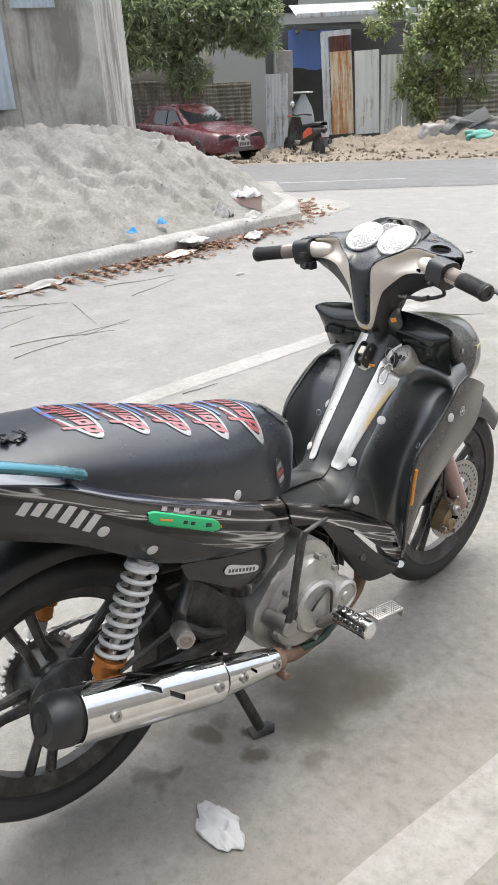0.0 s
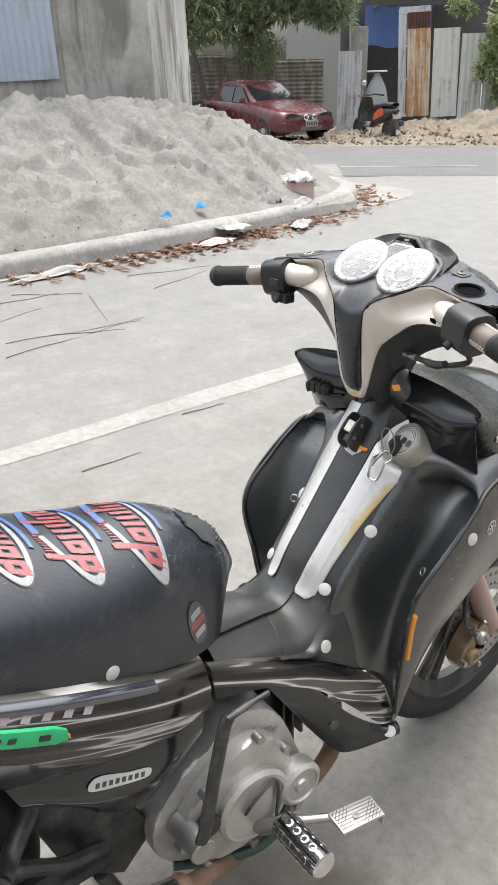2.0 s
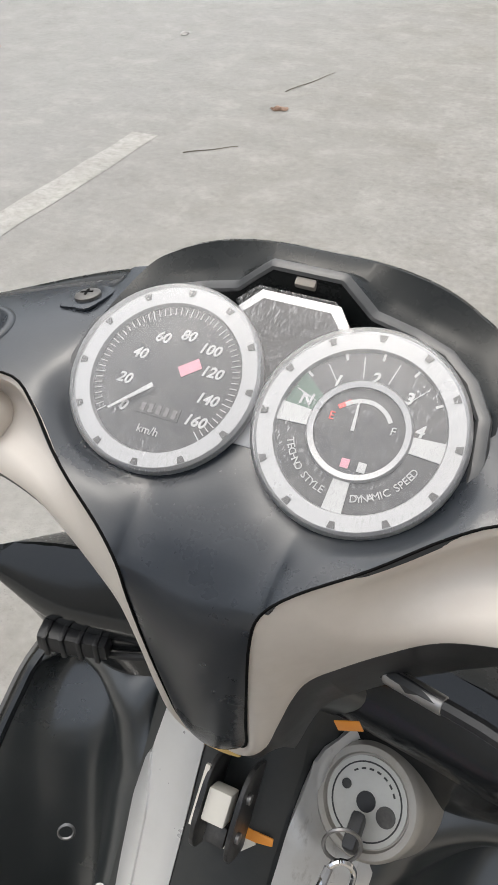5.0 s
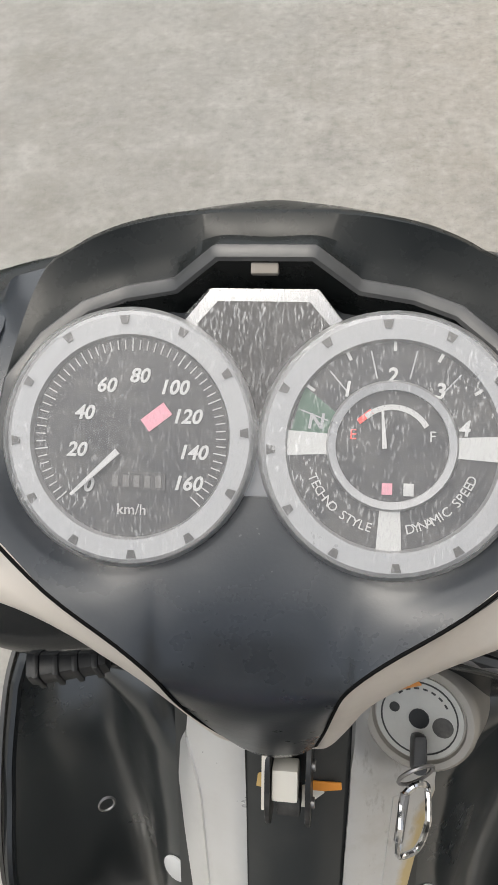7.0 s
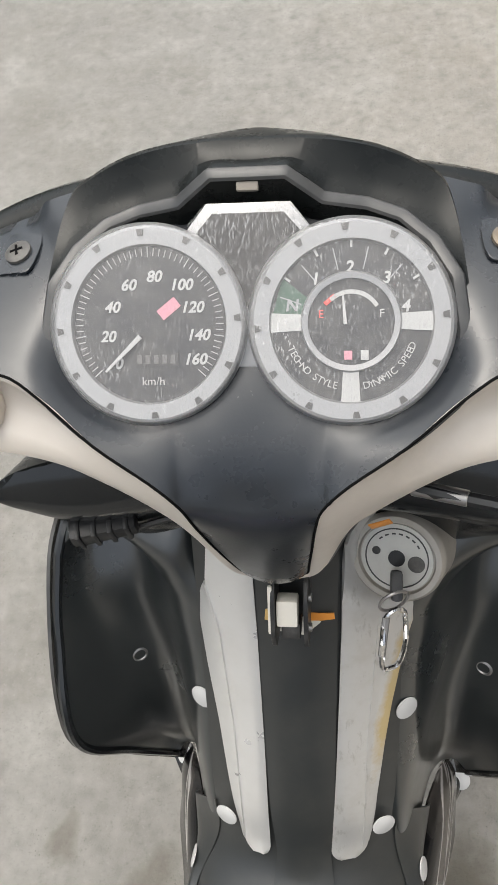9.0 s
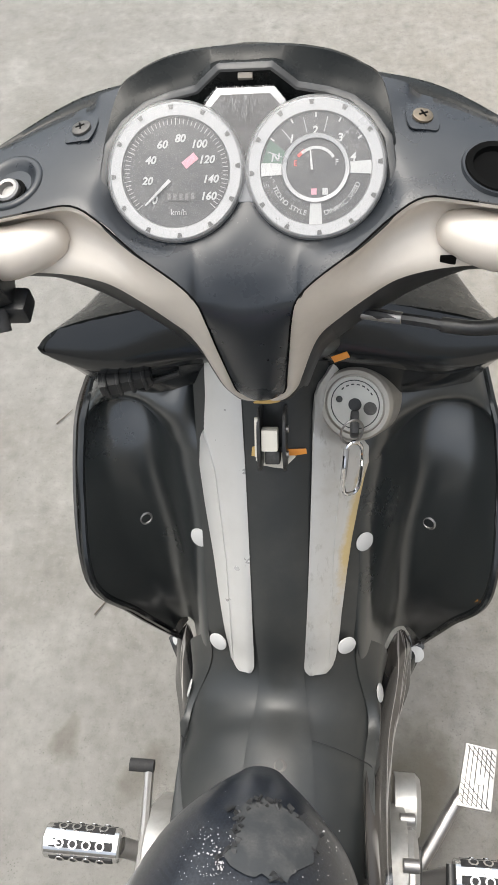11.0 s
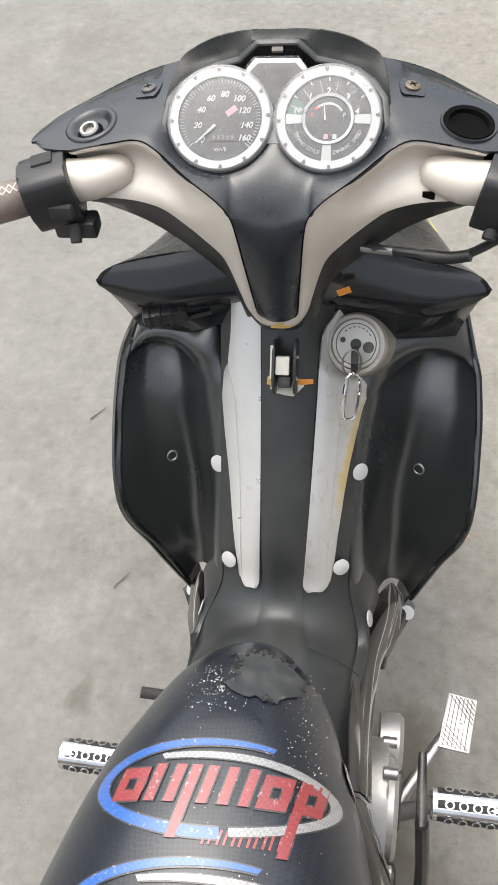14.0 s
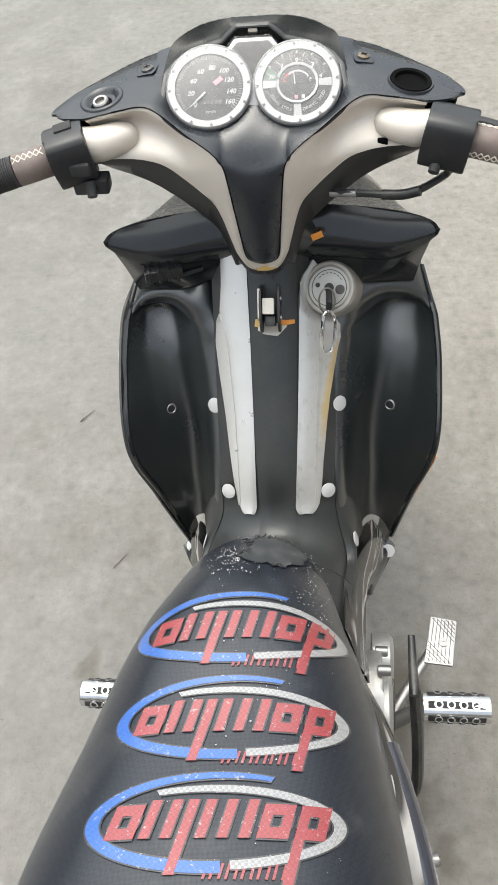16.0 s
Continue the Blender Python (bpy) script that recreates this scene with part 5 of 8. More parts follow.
grid = net([full(h) for h in halves], 20, 56, ring=True)
cowl = part("front_cowl", thicken(skin(grid, ring=True), 0.004), HOODBLACK, bike, "glossy black front cowl", angle=60)
low_rim = [(0.208, 0.084, 0.857), (0.192, 0.088, 0.838), (0.150, 0.094, 0.815), (0.080, 0.112, 0.810), (0.0, 0.122, 0.812)]
top_rim = [(0.209, 0.085, 0.860), (0.190, 0.100, 0.868), (0.140, 0.112, 0.874), (0.080, 0.117, 0.879), (0.0, 0.120, 0.882)]
rows = []
for f, out in ((0.0, 0.45), (0.16, 0.80), (0.42, 1.0), (0.75, 0.55), (1.0, 0.0)):
    half = [(l[0] + (h[0] - l[0]) * f, l[1] + (h[1] - l[1]) * f - d * out, l[2] + (h[2] - l[2]) * f) for l, h, d in zip(low_rim, top_rim, (0.0, 0.008, 0.018, 0.024, 0.026))]
    rows.append(half + [(-x, y, z) for x, y, z in half[-2::-1]])
part("cowl_back", thicken(skin(net(rows, 26, 60)), 0.002), BLACK, cowl, "rounded satin back of the cowl", angle=80)
for s in (1, -1):
    rows = [mirrored(r, s) for r in ([(0.199, 0.087, 0.849), (0.165, 0.086, 0.829), (0.120, 0.094, 0.815), (0.070, 0.106, 0.813), (0.030, 0.112, 0.813)], [(0.192, 0.105, 0.803), (0.160, 0.092, 0.798), (0.120, 0.094, 0.797), (0.075, 0.104, 0.799), (0.030, 0.110, 0.800)],
                                     [(0.187, 0.124, 0.751), (0.150, 0.106, 0.766), (0.115, 0.096, 0.775), (0.075, 0.100, 0.785), (0.030, 0.106, 0.786)])]
    part("cowl_side", thicken(skin(net(rows, 16, 30)), 0.003), BLACK, cowl, "black panel down to the leg shield", angle=80)
grid2 = net([full(halves[-1]), full([((a[0] + b[0]) / 2 * 1.06, (a[1] + b[1]) / 2 + 0.008, (a[2] + b[2]) / 2) for a, b in zip(halves[-1], nose)]), full(nose)], 12, 56, ring=True)
lamp = part("head_lamp", skin(grid2, ring=True, caps=True), CLEAR, cowl, "clear head lamp lens", angle=60)
for s in (1, -1):
    rows = [mirrored(r, s) for r in ([(0.166, 0.262, 0.745), (0.166, 0.262, 0.782)], [(0.146, 0.310, 0.735), (0.148, 0.308, 0.775)], [(0.120, 0.345, 0.728), (0.120, 0.345, 0.752)])]
    part("turn_lens", thicken(skin(net(rows, 10, 6)), 0.004), worn("pale_amber_lens", (0.42, 0.40, 0.11), 0.2), cowl, "yellowed turn signal lens")
    stick(cowl, (s * 0.19, 0.16, 0.80), 0.006, "cowl_screw", STEEL, 0.002)
    if s < 0:
        place = Matrix.Translation((s * 0.140, 0.084, 0.810)) @ Matrix.Rotation(-0.25 * s, 4, "Z")
        plug = part("harness_plug", block(0.050, 0.018, 0.017, place, 0.004), MATTE, cowl, "ribbed black cable plug")
        for k in range(4):
            part("plug_rib", block(0.004, 0.021, 0.020, place @ Matrix.Translation((-0.018 + 0.012 * k, 0, 0)), 0.0015), MATTE, plug)
part("wire", tube(bend([(-0.176, 0.094, 0.822), (-0.168, 0.090, 0.810), (-0.13, 0.086, 0.800), (-0.09, 0.094, 0.805)], 12), 0.0025, 6), MATTE, cowl)

# steering neck
neck = [((0, 0.090, 0.925), 0.040, 0.036), ((0, 0.092, 0.890), 0.044, 0.038), ((0, 0.105, 0.862), 0.056, 0.040), ((0, 0.125, 0.840), 0.080, 0.044), ((0, 0.148, 0.815), 0.115, 0.050), ((0, 0.165, 0.785), 0.145, 0.054), ((0, 0.175, 0.750), 0.150, 0.054)]
rows = [[(c[0] + a * math.cos(q), c[1] + b * math.sin(q), c[2]) for q in [2 * math.pi * k / 16 for k in range(16)]] for c, a, b in neck]
part("steering_neck", skin(net(rows, 30, 40, ring=True), ring=True, caps=True), SHIELD, bike, "satin black shroud round the steering neck", angle=70)

# handlebar cover: seam between the dark top and the silver arms, and the arms' lower edge
SEAM = [(0, 0.034, 0.858), (0.011, 0.032, 0.862), (0.0195, 0.028, 0.874), (0.0226, 0.0225, 0.905), (0.0264, 0.0165, 0.948), (0.0298, 0.0128, 0.985), (0.0340, 0.0140, 1.005), (0.0465, 0.0205, 1.0175),
        (0.072, 0.0335, 1.031), (0.097, 0.0515, 1.043), (0.117, 0.0625, 1.0475), (0.142, 0.0605, 1.0460), (0.180, 0.0570, 1.0410)]
FOOT = [(0, 0.036, 0.845), (0.017, 0.034, 0.850), (0.029, 0.031, 0.872), (0.035, 0.030, 0.895), (0.0425, 0.031, 0.925), (0.050, 0.032, 0.944), (0.063, 0.035, 0.958), (0.080, 0.039, 0.973),
        (0.100, 0.043, 0.988), (0.120, 0.046, 0.994), (0.140, 0.048, 0.996), (0.165, 0.051, 0.995), (0.180, 0.053, 0.996)]
EX = [0.0, 0.03, 0.06, 0.10, 0.14, 0.175, 0.205, 0.221]
UP_Y, UP_Z = [0.009, 0.010, 0.026, 0.053, 0.0605, 0.0575, 0.064, 0.078], [1.000, 1.002, 1.024, 1.044, 1.046, 1.041, 1.038, 1.035]
LO_Y, LO_Z = [0.033, 0.031, 0.034, 0.043, 0.048, 0.052, 0.060, 0.083], [0.846, 0.878, 0.945, 0.988, 0.996, 0.994, 1.004, 1.026]
FR_Y, FR_Z = [0.168, 0.168, 0.167, 0.160, 0.151, 0.132, 0.108, 0.089], [1.062, 1.062, 1.061, 1.055, 1.047, 1.042, 1.039, 1.035]
EDGE = bend(list(zip(EX, UP_Y, UP_Z, LO_Y, LO_Z, FR_Y, FR_Z)), 90)


def edge(x, k):
    return float(np.interp(abs(x), EDGE[:, 0], EDGE[:, k]))


SEAM_LINE, FOOT_LINE = bend(SEAM, 97), bend(FOOT, 97)
NECK = 6 * 8
ACROSS = [j / 10 for j in range(-10, 11)]


def tongue_row(k):
    x, y, z = SEAM_LINE[k]
    high = k / NECK
    return [(x * q, y - 0.0075 * min(1.0, 4 * high) * (1 - 1.5 * high ** 4) * (1 - q * q) ** 0.7, z - 0.007 * high ** 4 * (1 - q * q)) for q in ACROSS]


bm = skin([tongue_row(k) for k in range(1, NECK + 1)])
STEPS = [0.0, 0.03, 0.06, 0.10, 0.15, 0.2, 0.25, 0.3, 0.36, 0.44, 0.52, 0.6, 0.68, 0.76, 0.84, 0.92, 1.0]
rear = [tuple(p) for p in SEAM_LINE[NECK + 1:]] + [(x, edge(x, 1), edge(x, 2)) for x in (0.189, 0.198, 0.207, 0.215, 0.221)]
rear = [(-x, y, z) for x, y, z in rear[::-1]] + tongue_row(NECK) + rear
even = np.linspace(-0.221, 0.221, 305)
soft = []
for k in (1, 2):
    values = np.interp(even, [p[0] for p in rear], [p[k] for p in rear])
    for _ in range(3):
        values = np.convolve(np.pad(values, 15, mode="edge"), np.ones(31) / 31, mode="valid")
    soft.append(values)
rows = []
for x, uy, uz in rear:
    fy, fz = edge(x, 5), edge(x, 6)
    sy, sz = float(np.interp(x, even, soft[0])), float(np.interp(x, even, soft[1]))
    crown = 0.010 * (1 - abs(x) / 0.24)
    ease = [min(1.0, t / 0.3) ** 2 * (3 - 2 * min(1.0, t / 0.3)) for t in STEPS]
    row = []
    for t, w in zip(STEPS, ease):
        y = (uy + (sy - uy) * w) + (fy - uy - (sy - uy) * w) * t
        q = min(1.0, max(0.0, (0.025 + (y - 0.025) * 0.70 - abs(x)) / 0.012))
        rise = min(1.0, max(0.0, (y - 0.016) / 0.018))
        z = (uz + (sz - uz) * w) + (fz - uz - (sz - uz) * w) * t + crown * math.sin(math.pi * t) ** 0.8 + 0.0065 * q * q * (3 - 2 * q) * rise * rise * (3 - 2 * rise)
        # a bed for the dials
        reach = min(math.hypot(abs(x) - 0.0468, (y - 0.087) / 0.829), math.hypot(abs(x), (y - 0.087) / 0.829 - 0.012) + 0.012)
        bed = 1.0505 + (y - 0.087) * 0.6745 - 0.0042 + 1.1 * max(0.0, reach - 0.0450)
        row.append((x, y, min(z, bed) - 0.0016 * math.log1p(math.exp(-abs(z - bed) / 0.0016))))
    rows.append(row)
heights = np.array([[p[2] for p in row] for row in rows])
for _ in range(5):
    inner = heights[1:-1, 1:-1]
    inner += 0.22 * (heights[:-2, 1:-1] + heights[2:, 1:-1] - 2 * inner) + 0.12 * (heights[1:-1, :-2] + heights[1:-1, 2:] - 2 * inner)
rows = [[(p[0], p[1], float(z)) for p, z in zip(row, line)] for row, line in zip(rows, heights)]
rows = [row + [(row[-1][0], row[-1][1] + 0.004, row[-1][2] - 0.012), (row[-1][0] * 0.97, row[-1][1] + 0.002, max(edge(row[-1][0], 4), row[-1][2] - 0.06))] for row in rows]
skin(rows, bm=bm)
bmesh.ops.remove_doubles(bm, verts=bm.verts[:], dist=0.0002)
HOLES, TILT = {}, {}
for s in (1, -1):
    mid = Vector((s * 0.163, 0.088, 1.049))
    near = min(bm.verts, key=lambda v: (v.co.xy - mid.xy).length)
    bm.normal_update()
    tilt = near.normal.copy() if near.normal.z > 0 else -near.normal
    HOLES[s] = near.co + tilt * 0.0006
    TILT[s] = tilt
    bmesh.ops.delete(bm, geom=[f for f in bm.faces if (f.calc_center_median() - HOLES[s]).length < 0.0215], context="FACES")
hcover = part("handlebar_cover", thicken(bm, 0.003), CHARCOAL, bike, "charcoal and silver handlebar cover", angle=62)
for s in (1, -1):
    rows = []
    for (ax, ay, az), (bx, by, bz) in zip(SEAM_LINE, FOOT_LINE):
        out = min(1.0, max(0.0, (ax - 0.040) / 0.045))
        out = out * out * (3 - 2 * out)
        row = [(s * ax * 0.985, ay + 0.0045, az - 0.0055)]
        for v in (0.0, 0.08, 0.18, 0.3, 0.42, 0.54, 0.66, 0.78, 0.9, 1.0):
            scoop = out * 0.017 * (max(0.0, math.sin(math.pi * min(1.0, max(0.0, v - 0.10) * 1.35))) ** 1.0) - 0.003 * math.sin(math.pi * v) * (1 - out)
            row.append((s * (ax + (bx - ax) * v), ay + 0.0005 + (by - ay) * v + scoop, az + (bz - az) * v))
        row.append((s * bx, by + 0.006, bz - 0.001))
        rows.append(row)
    part("silver_trim", thicken(skin(rows), 0.002), SILVER, hcover, "champagne-silver arm of the handlebar cover", angle=50)
    part("trim_joint", tube([(s * x, y - 0.0004, z - 0.0002) for x, y, z in SEAM_LINE[4:92:2]], 0.0007, 6), HOLE, hcover, "dark joint line")
    part("bar_sleeve", tube(bend([(s * 0.128, 0.067, 1.016), (s * 0.133, 0.0655, 1.016), (s * 0.146, 0.061, 1.015), (s * 0.158, 0.056, 1.014), (s * 0.170, 0.053, 1.013), (s * 0.186, 0.052, 1.013)], 24), bend([(0.003,), (0.0115,), (0.0165,), (0.0180,), (0.0188,), (0.0190,)], 24)[:, 0].tolist(), 28), SILVER, hcover)
    rows = []
    for bx, ly, lz in FOOT_LINE[::2]:
        x, fy = s * max(0.002, bx), edge(bx, 5)
        deep = max(0.842, lz - 0.048) if bx < 0.1 else lz - 0.048 + 0.38 * (bx - 0.1)
        rows.append([(x * 0.97, ly + 0.005, lz + 0.003), (x, ly + 0.008, lz - 0.008), (x * 1.02, ly + 0.026, deep), (x * 0.95, ly + 0.070, min(lz + 0.03, deep + 0.004)), (x * 0.9, fy, min(0.99, deep + 0.08))])
    under = part("under_shell", thicken(skin(rows), 0.003), MATTE, hcover, angle=60)
    if s > 0:
        part("orange_sticker", block(0.014, 0.010, 0.0008, along((0.0645, 0.0608, 0.874), (0.10, -0.10, 0.86)) @ Matrix.Rotation(0.3, 4, "Z"), 0.0002), AMBER, under)
        part("cover_slot", block(0.011, 0.002, 0.008, Matrix.Translation((0.136, 0.0500, 1.0015)), 0.0006), HOLE, hcover)
XS = [-0.221 + 0.442 * k / 80 for k in range(81)]
rows = []
for x in XS:
    fy, fz = edge(x, 5), edge(x, 6)
    r = math.sqrt(max(0.0, 1 - (x / 0.223) ** 2))
    out = 0.008 * math.exp(-((abs(x) - 0.125) / 0.045) ** 2)
    rows.append([(x, fy + 0.002, fz - 0.010), (x, fy + 0.004 + 0.002 * r, fz - 0.004), (x, fy + 0.005 + 0.008 * r + out, fz - 0.003), (x * 0.99, fy + 0.006 + 0.017 * r + out, fz - 0.009), (x * 0.97, fy + 0.004 + 0.026 * r + out, fz - 0.030), (x * 0.92, fy + 0.002 + 0.014 * r, fz - 0.085 * r - 0.02)])
part("front_shell", thicken(skin(rows), 0.003), HOODBLACK, hcover, "glossy black front half of the handlebar cover", angle=60)
part("ochre_chip", slab(bend([(-0.011, -0.003), (-0.004, 0.002), (0.006, 0.0025), (0.012, -0.001), (0.004, -0.004), (-0.006, -0.004)], 18, True), 0.0008, flat_on((0.002, 0.0325, 0.852), (0, -1, 0.05), (1, 0, 0))), OCHRE, hcover)
for s in (1, -1):
    bpy.context.view_layer.update()
    m = along(HOLES[s], HOLES[s] + TILT[s])
    if s < 0:
        part("mirror_hole", lathe([(0.0255, -0.0045), (0.0245, -0.0005), (0.0225, 0.0008), (0.0195, 0.0002), (0.0165, -0.0022), (0.0130, -0.0058), (0.0085, -0.0080), (0.0005, -0.0085)], 44, m), CHARCOAL, hcover, "dished mirror mount", angle=80)
        nut = HOLES[s] + Vector((0.001, -0.0075, -0.0045))
        part("nut_recess", lathe([(0.0118, 0.0012), (0.0118, 0.0022), (0.0005, 0.0022)], 28, along(nut, nut + TILT[s])), HOLE, hcover)
        part("mirror_nut", lathe([(0.0088, 0.000), (0.0090, 0.0058), (0.0078, 0.0070), (0.0056, 0.0068), (0.0050, 0.0030), (0.0005, 0.0030)], 28, along(nut, nut + TILT[s] + Vector((0, -0.15, 0)))), STEEL, hcover, "bright mirror nut")
    else:
        part("mirror_hole", lathe([(0.0262, -0.0022), (0.0240, 0.0022), (0.0192, 0.0018), (0.0178, -0.003), (0.0170, -0.030), (0.0005, -0.030)], 36, m @ Matrix.Scale(0.9, 4)), HOLE, hcover, "open dark mirror socket")
        part("socket_rim", lathe([(0.0250, -0.002), (0.0238, 0.0009), (0.0190, 0.0004), (0.0168, -0.0045), (0.0160, -0.0060)], 36, m, True), CHARCOAL, hcover)
        part("broken_socket", lathe([(0.015, -0.028), (0.010, -0.022), (0.006, -0.026), (0.0005, -0.026)], 11, m @ Matrix.Translation((0.001, -0.002, 0))), IRON, hcover)
    ok, place, normal, _ = hcover.closest_point_on_mesh(Vector((s * 0.122, 0.130, 1.08)))
    up = normal if normal.z > 0 else -normal
    m = along(place - up * 0.0004, place + up)
    pad = part("screw_pad", slab(bend([(-0.0115, -0.010), (0.0115, -0.010), (0.0125, 0.0), (0.0105, 0.010), (-0.0105, 0.010), (-0.0125, 0.0)], 24, True), 0.0016, m, 0.0006), CHARCOAL, hcover, "flat moulded screw seat")
    head = part("cover_screw", lathe([(0.0072, 0.001), (0.0070, 0.0030), (0.0050, 0.0040), (0.0005, 0.0042)], 18, m), SCREW if s < 0 else worn("browned_screw", (0.13, 0.105, 0.075), 0.5, metal=0.5, amount=0.5, scale=80), pad)
    for q in (0.4, 0.4 + math.pi / 2):
        part("screw_slot", block(0.0068, 0.0012, 0.0006, m @ Matrix.Translation((0, 0, 0.0042)) @ Matrix.Rotation(q, 4, "Z")), HOLE, pad)

# instrument cluster
DIALS = Matrix.Translation((0, 0.0870, 1.0505)) @ Matrix.Rotation(radians(34.0), 4, "X")
cluster = part("instrument_cluster", lathe([(0.044, -0.014), (0.0450, -0.002), (0.0445, 0.0)], 56, DIALS @ Matrix.Translation((-0.0468, 0, 0))), RING, bike, "twin round instrument dials behind scuffed clear plastic")
bm = lathe([(0.044, -0.014), (0.0450, -0.002), (0.0445, 0.0)], 56, DIALS @ Matrix.Translation((0.0468, 0, 0)))
slab([(-0.030, -0.020), (0.030, -0.020), (0.036, 0.018), (0.029, 0.043), (0.0195, 0.055), (-0.0195, 0.055), (-0.029, 0.043), (-0.036, 0.018)], 0.012, DIALS @ Matrix.Translation((0, 0, -0.0135)), 0.001, bm)
part("dial_plate", bm, RING, cluster)
part("warning_panel", slab([(0, 0.006), (0.0045, 0.019), (0.010, 0.029), (0.0170, 0.036), (0.0240, 0.0415), (0.0165, 0.0500), (-0.0165, 0.0500), (-0.0240, 0.0415), (-0.0170, 0.036), (-0.010, 0.029), (-0.0045, 0.019)], 0.001, DIALS @ Matrix.Translation((0, 0.0, -0.0012)), 0.0), GREYBAR, cluster, "grey warning lamp panel")


def at_dial(cx, x, y, z=0.0):
    return DIALS @ Matrix.Translation((cx + x, y, z))


def dial(cx, name):
    face = part(name, lathe([(0.0375, 0.0), (0.0375, 0.0012), (0.0005, 0.0012)], 56, at_dial(cx, 0, 0)), DIAL, cluster, "black dial face with white print")
    part("dial_ring", lathe([(0.0360, 0.0005), (0.0370, 0.0036), (0.0440, 0.0040), (0.0455, 0.0028), (0.0455, 0.0)], 64, at_dial(cx, 0, 0), True), RING, face, "brushed silver bezel")
    for k in range(12):
        a = 2 * math.pi * (k + 0.12) / 12
        part("ring_notch", slab([(-0.0018, 0), (0.0018, 0), (0.0011, -0.0030), (-0.0011, -0.0030)], 0.0004, at_dial(cx, 0, 0, 0.0040) @ Matrix.Rotation(a, 4, "Z") @ Matrix.Translation((0, 0.0436, 0))), GREYBAR, face)
    rows = [(0.0466, 0.0005), (0.0466, 0.0050), (0.0450, 0.0075), (0.030, 0.0095), (0.0004, 0.0102)]
    cover = part("dial_lens", lathe(rows, 56, at_dial(cx, 0, 0)), LENS, face, "scuffed clear dial lens")
    cover.visible_shadow = False
    return face


speedo = dial(-0.0468, "speedometer")
K = 0.0455 / 171.0
for text, px, py in (("0", -57, 68), ("20", -75, 20), ("40", -66, -31), ("60", -36, -69), ("80", 10, -83), ("100", 58, -68), ("120", 77, -29), ("140", 87, 19), ("160", 81, 61)):
    lettering(text, 0.0072, at_dial(-0.0468, px * K, -py * K, 0.0014), INK, speedo, shear=0.25, bold=0.00018)
lettering("km/h", 0.0055, at_dial(-0.0468, 6 * K, -99 * K, 0.0014), DIMINK, speedo)
for k in range(57):
    a = radians(222 - 264 * k / 56)
    part("dial_tick", block(0.0035 if k % 7 else 0.0048, 0.00042, 0.0003, at_dial(-0.0468, 0, 0, 0.0015) @ Matrix.Rotation(a, 4, "Z") @ Matrix.Translation((0.0335, 0, 0))), INK if k % 7 == 0 else DIMINK, speedo)
part("needle", slab([(-0.0012, 0.0), (0.0012, 0.0), (0.0005, 0.0235), (-0.0005, 0.0235)], 0.0005, at_dial(-0.0468, -15 * K, -20 * K, 0.003) @ Matrix.Rotation(radians(134), 4, "Z")), INK, speedo, "white speedometer needle")
part("red_square", block(0.0105, 0.0054, 0.0003, at_dial(-0.0468, 36 * K, 28 * K, 0.0016) @ Matrix.Rotation(radians(38), 4, "Z")), PINK, speedo)
odo = part("odometer", block(0.021, 0.0062, 0.0004, at_dial(-0.0468, 12 * K, -60 * K, 0.0015)), GREYBAR, speedo, "odometer window, digits shown as bars")
for k in range(5):
    part("digit_bar", block(0.0022, 0.0042, 0.0003, at_dial(-0.0468, 12 * K - 0.008 + 0.004 * k, -60 * K, 0.0019)), worn("dim_digit", (0.10, 0.096, 0.094), 0.5) if k == 0 else bpy.data.materials["dim_digit"], odo)

gauge = dial(0.0468, "gear_and_fuel_gauge")
for text, px, py in (("N", -106, -30), ("1", -64, -76), ("2", -3, -96), ("3", 62, -76), ("4", 96, -26)):
    lettering(text, 0.0075, at_dial(0.0468, px * K * 0.95, -py * K * 0.95, 0.0014), RING if text == "N" else INK, gauge, shear=0.15, bold=0.00018)
part("neutral_window", slab([(-0.036, 0.002), (-0.022, 0.002), (-0.0195, 0.011), (-0.031, 0.020)], 0.0002, at_dial(0.0468, 0, 0, 0.0012)), DIALGREEN, gauge)
part("inner_ring", lathe([(0.0195, 0.001), (0.0195, 0.0028), (0.0220, 0.0032), (0.0228, 0.0020), (0.0228, 0.001)], 56, at_dial(0.0468, 0, 0), True), RING, gauge)
for a in (180, 0, 270):
    part("white_segment", slab([(0.0225, -0.0036), (0.0365, -0.0044), (0.0365, 0.0044), (0.0225, 0.0036)], 0.0006, at_dial(0.0468, 0, 0, 0.0013) @ Matrix.Rotation(radians(a), 4, "Z")), INK, gauge)
for a in (146, 117, 90, 63, 34):
    part("gear_divider", block(0.010, 0.0005, 0.0003, at_dial(0.0468, 0, 0, 0.0014) @ Matrix.Rotation(radians(a + 14), 4, "Z") @ Matrix.Translation((0.029, 0, 0))), RING, gauge)
    part("dial_tick", block(0.0042, 0.0011, 0.0003, at_dial(0.0468, 0, 0, 0.0015) @ Matrix.Rotation(radians(a), 4, "Z") @ Matrix.Translation((0.0352, 0, 0))), INK, gauge)
lettering("E", 0.0052, at_dial(0.0468, -0.0135, 0.0035, 0.0014), REDINK, gauge)
lettering("F", 0.0052, at_dial(0.0468, 0.0138, 0.0035, 0.0014), INK, gauge)
bm = bmesh.new()
for k in range(10):
    a = radians(128 - 92 * k / 9)
    block(0.0024, 0.0019, 0.0003, at_dial(0.0468, 0.0135 * math.cos(a), 0.0135 * math.sin(a), 0.0015) @ Matrix.Rotation(a + math.pi / 2, 4, "Z"), 0.0, bm)
part("fuel_arc", bm, INK, gauge)
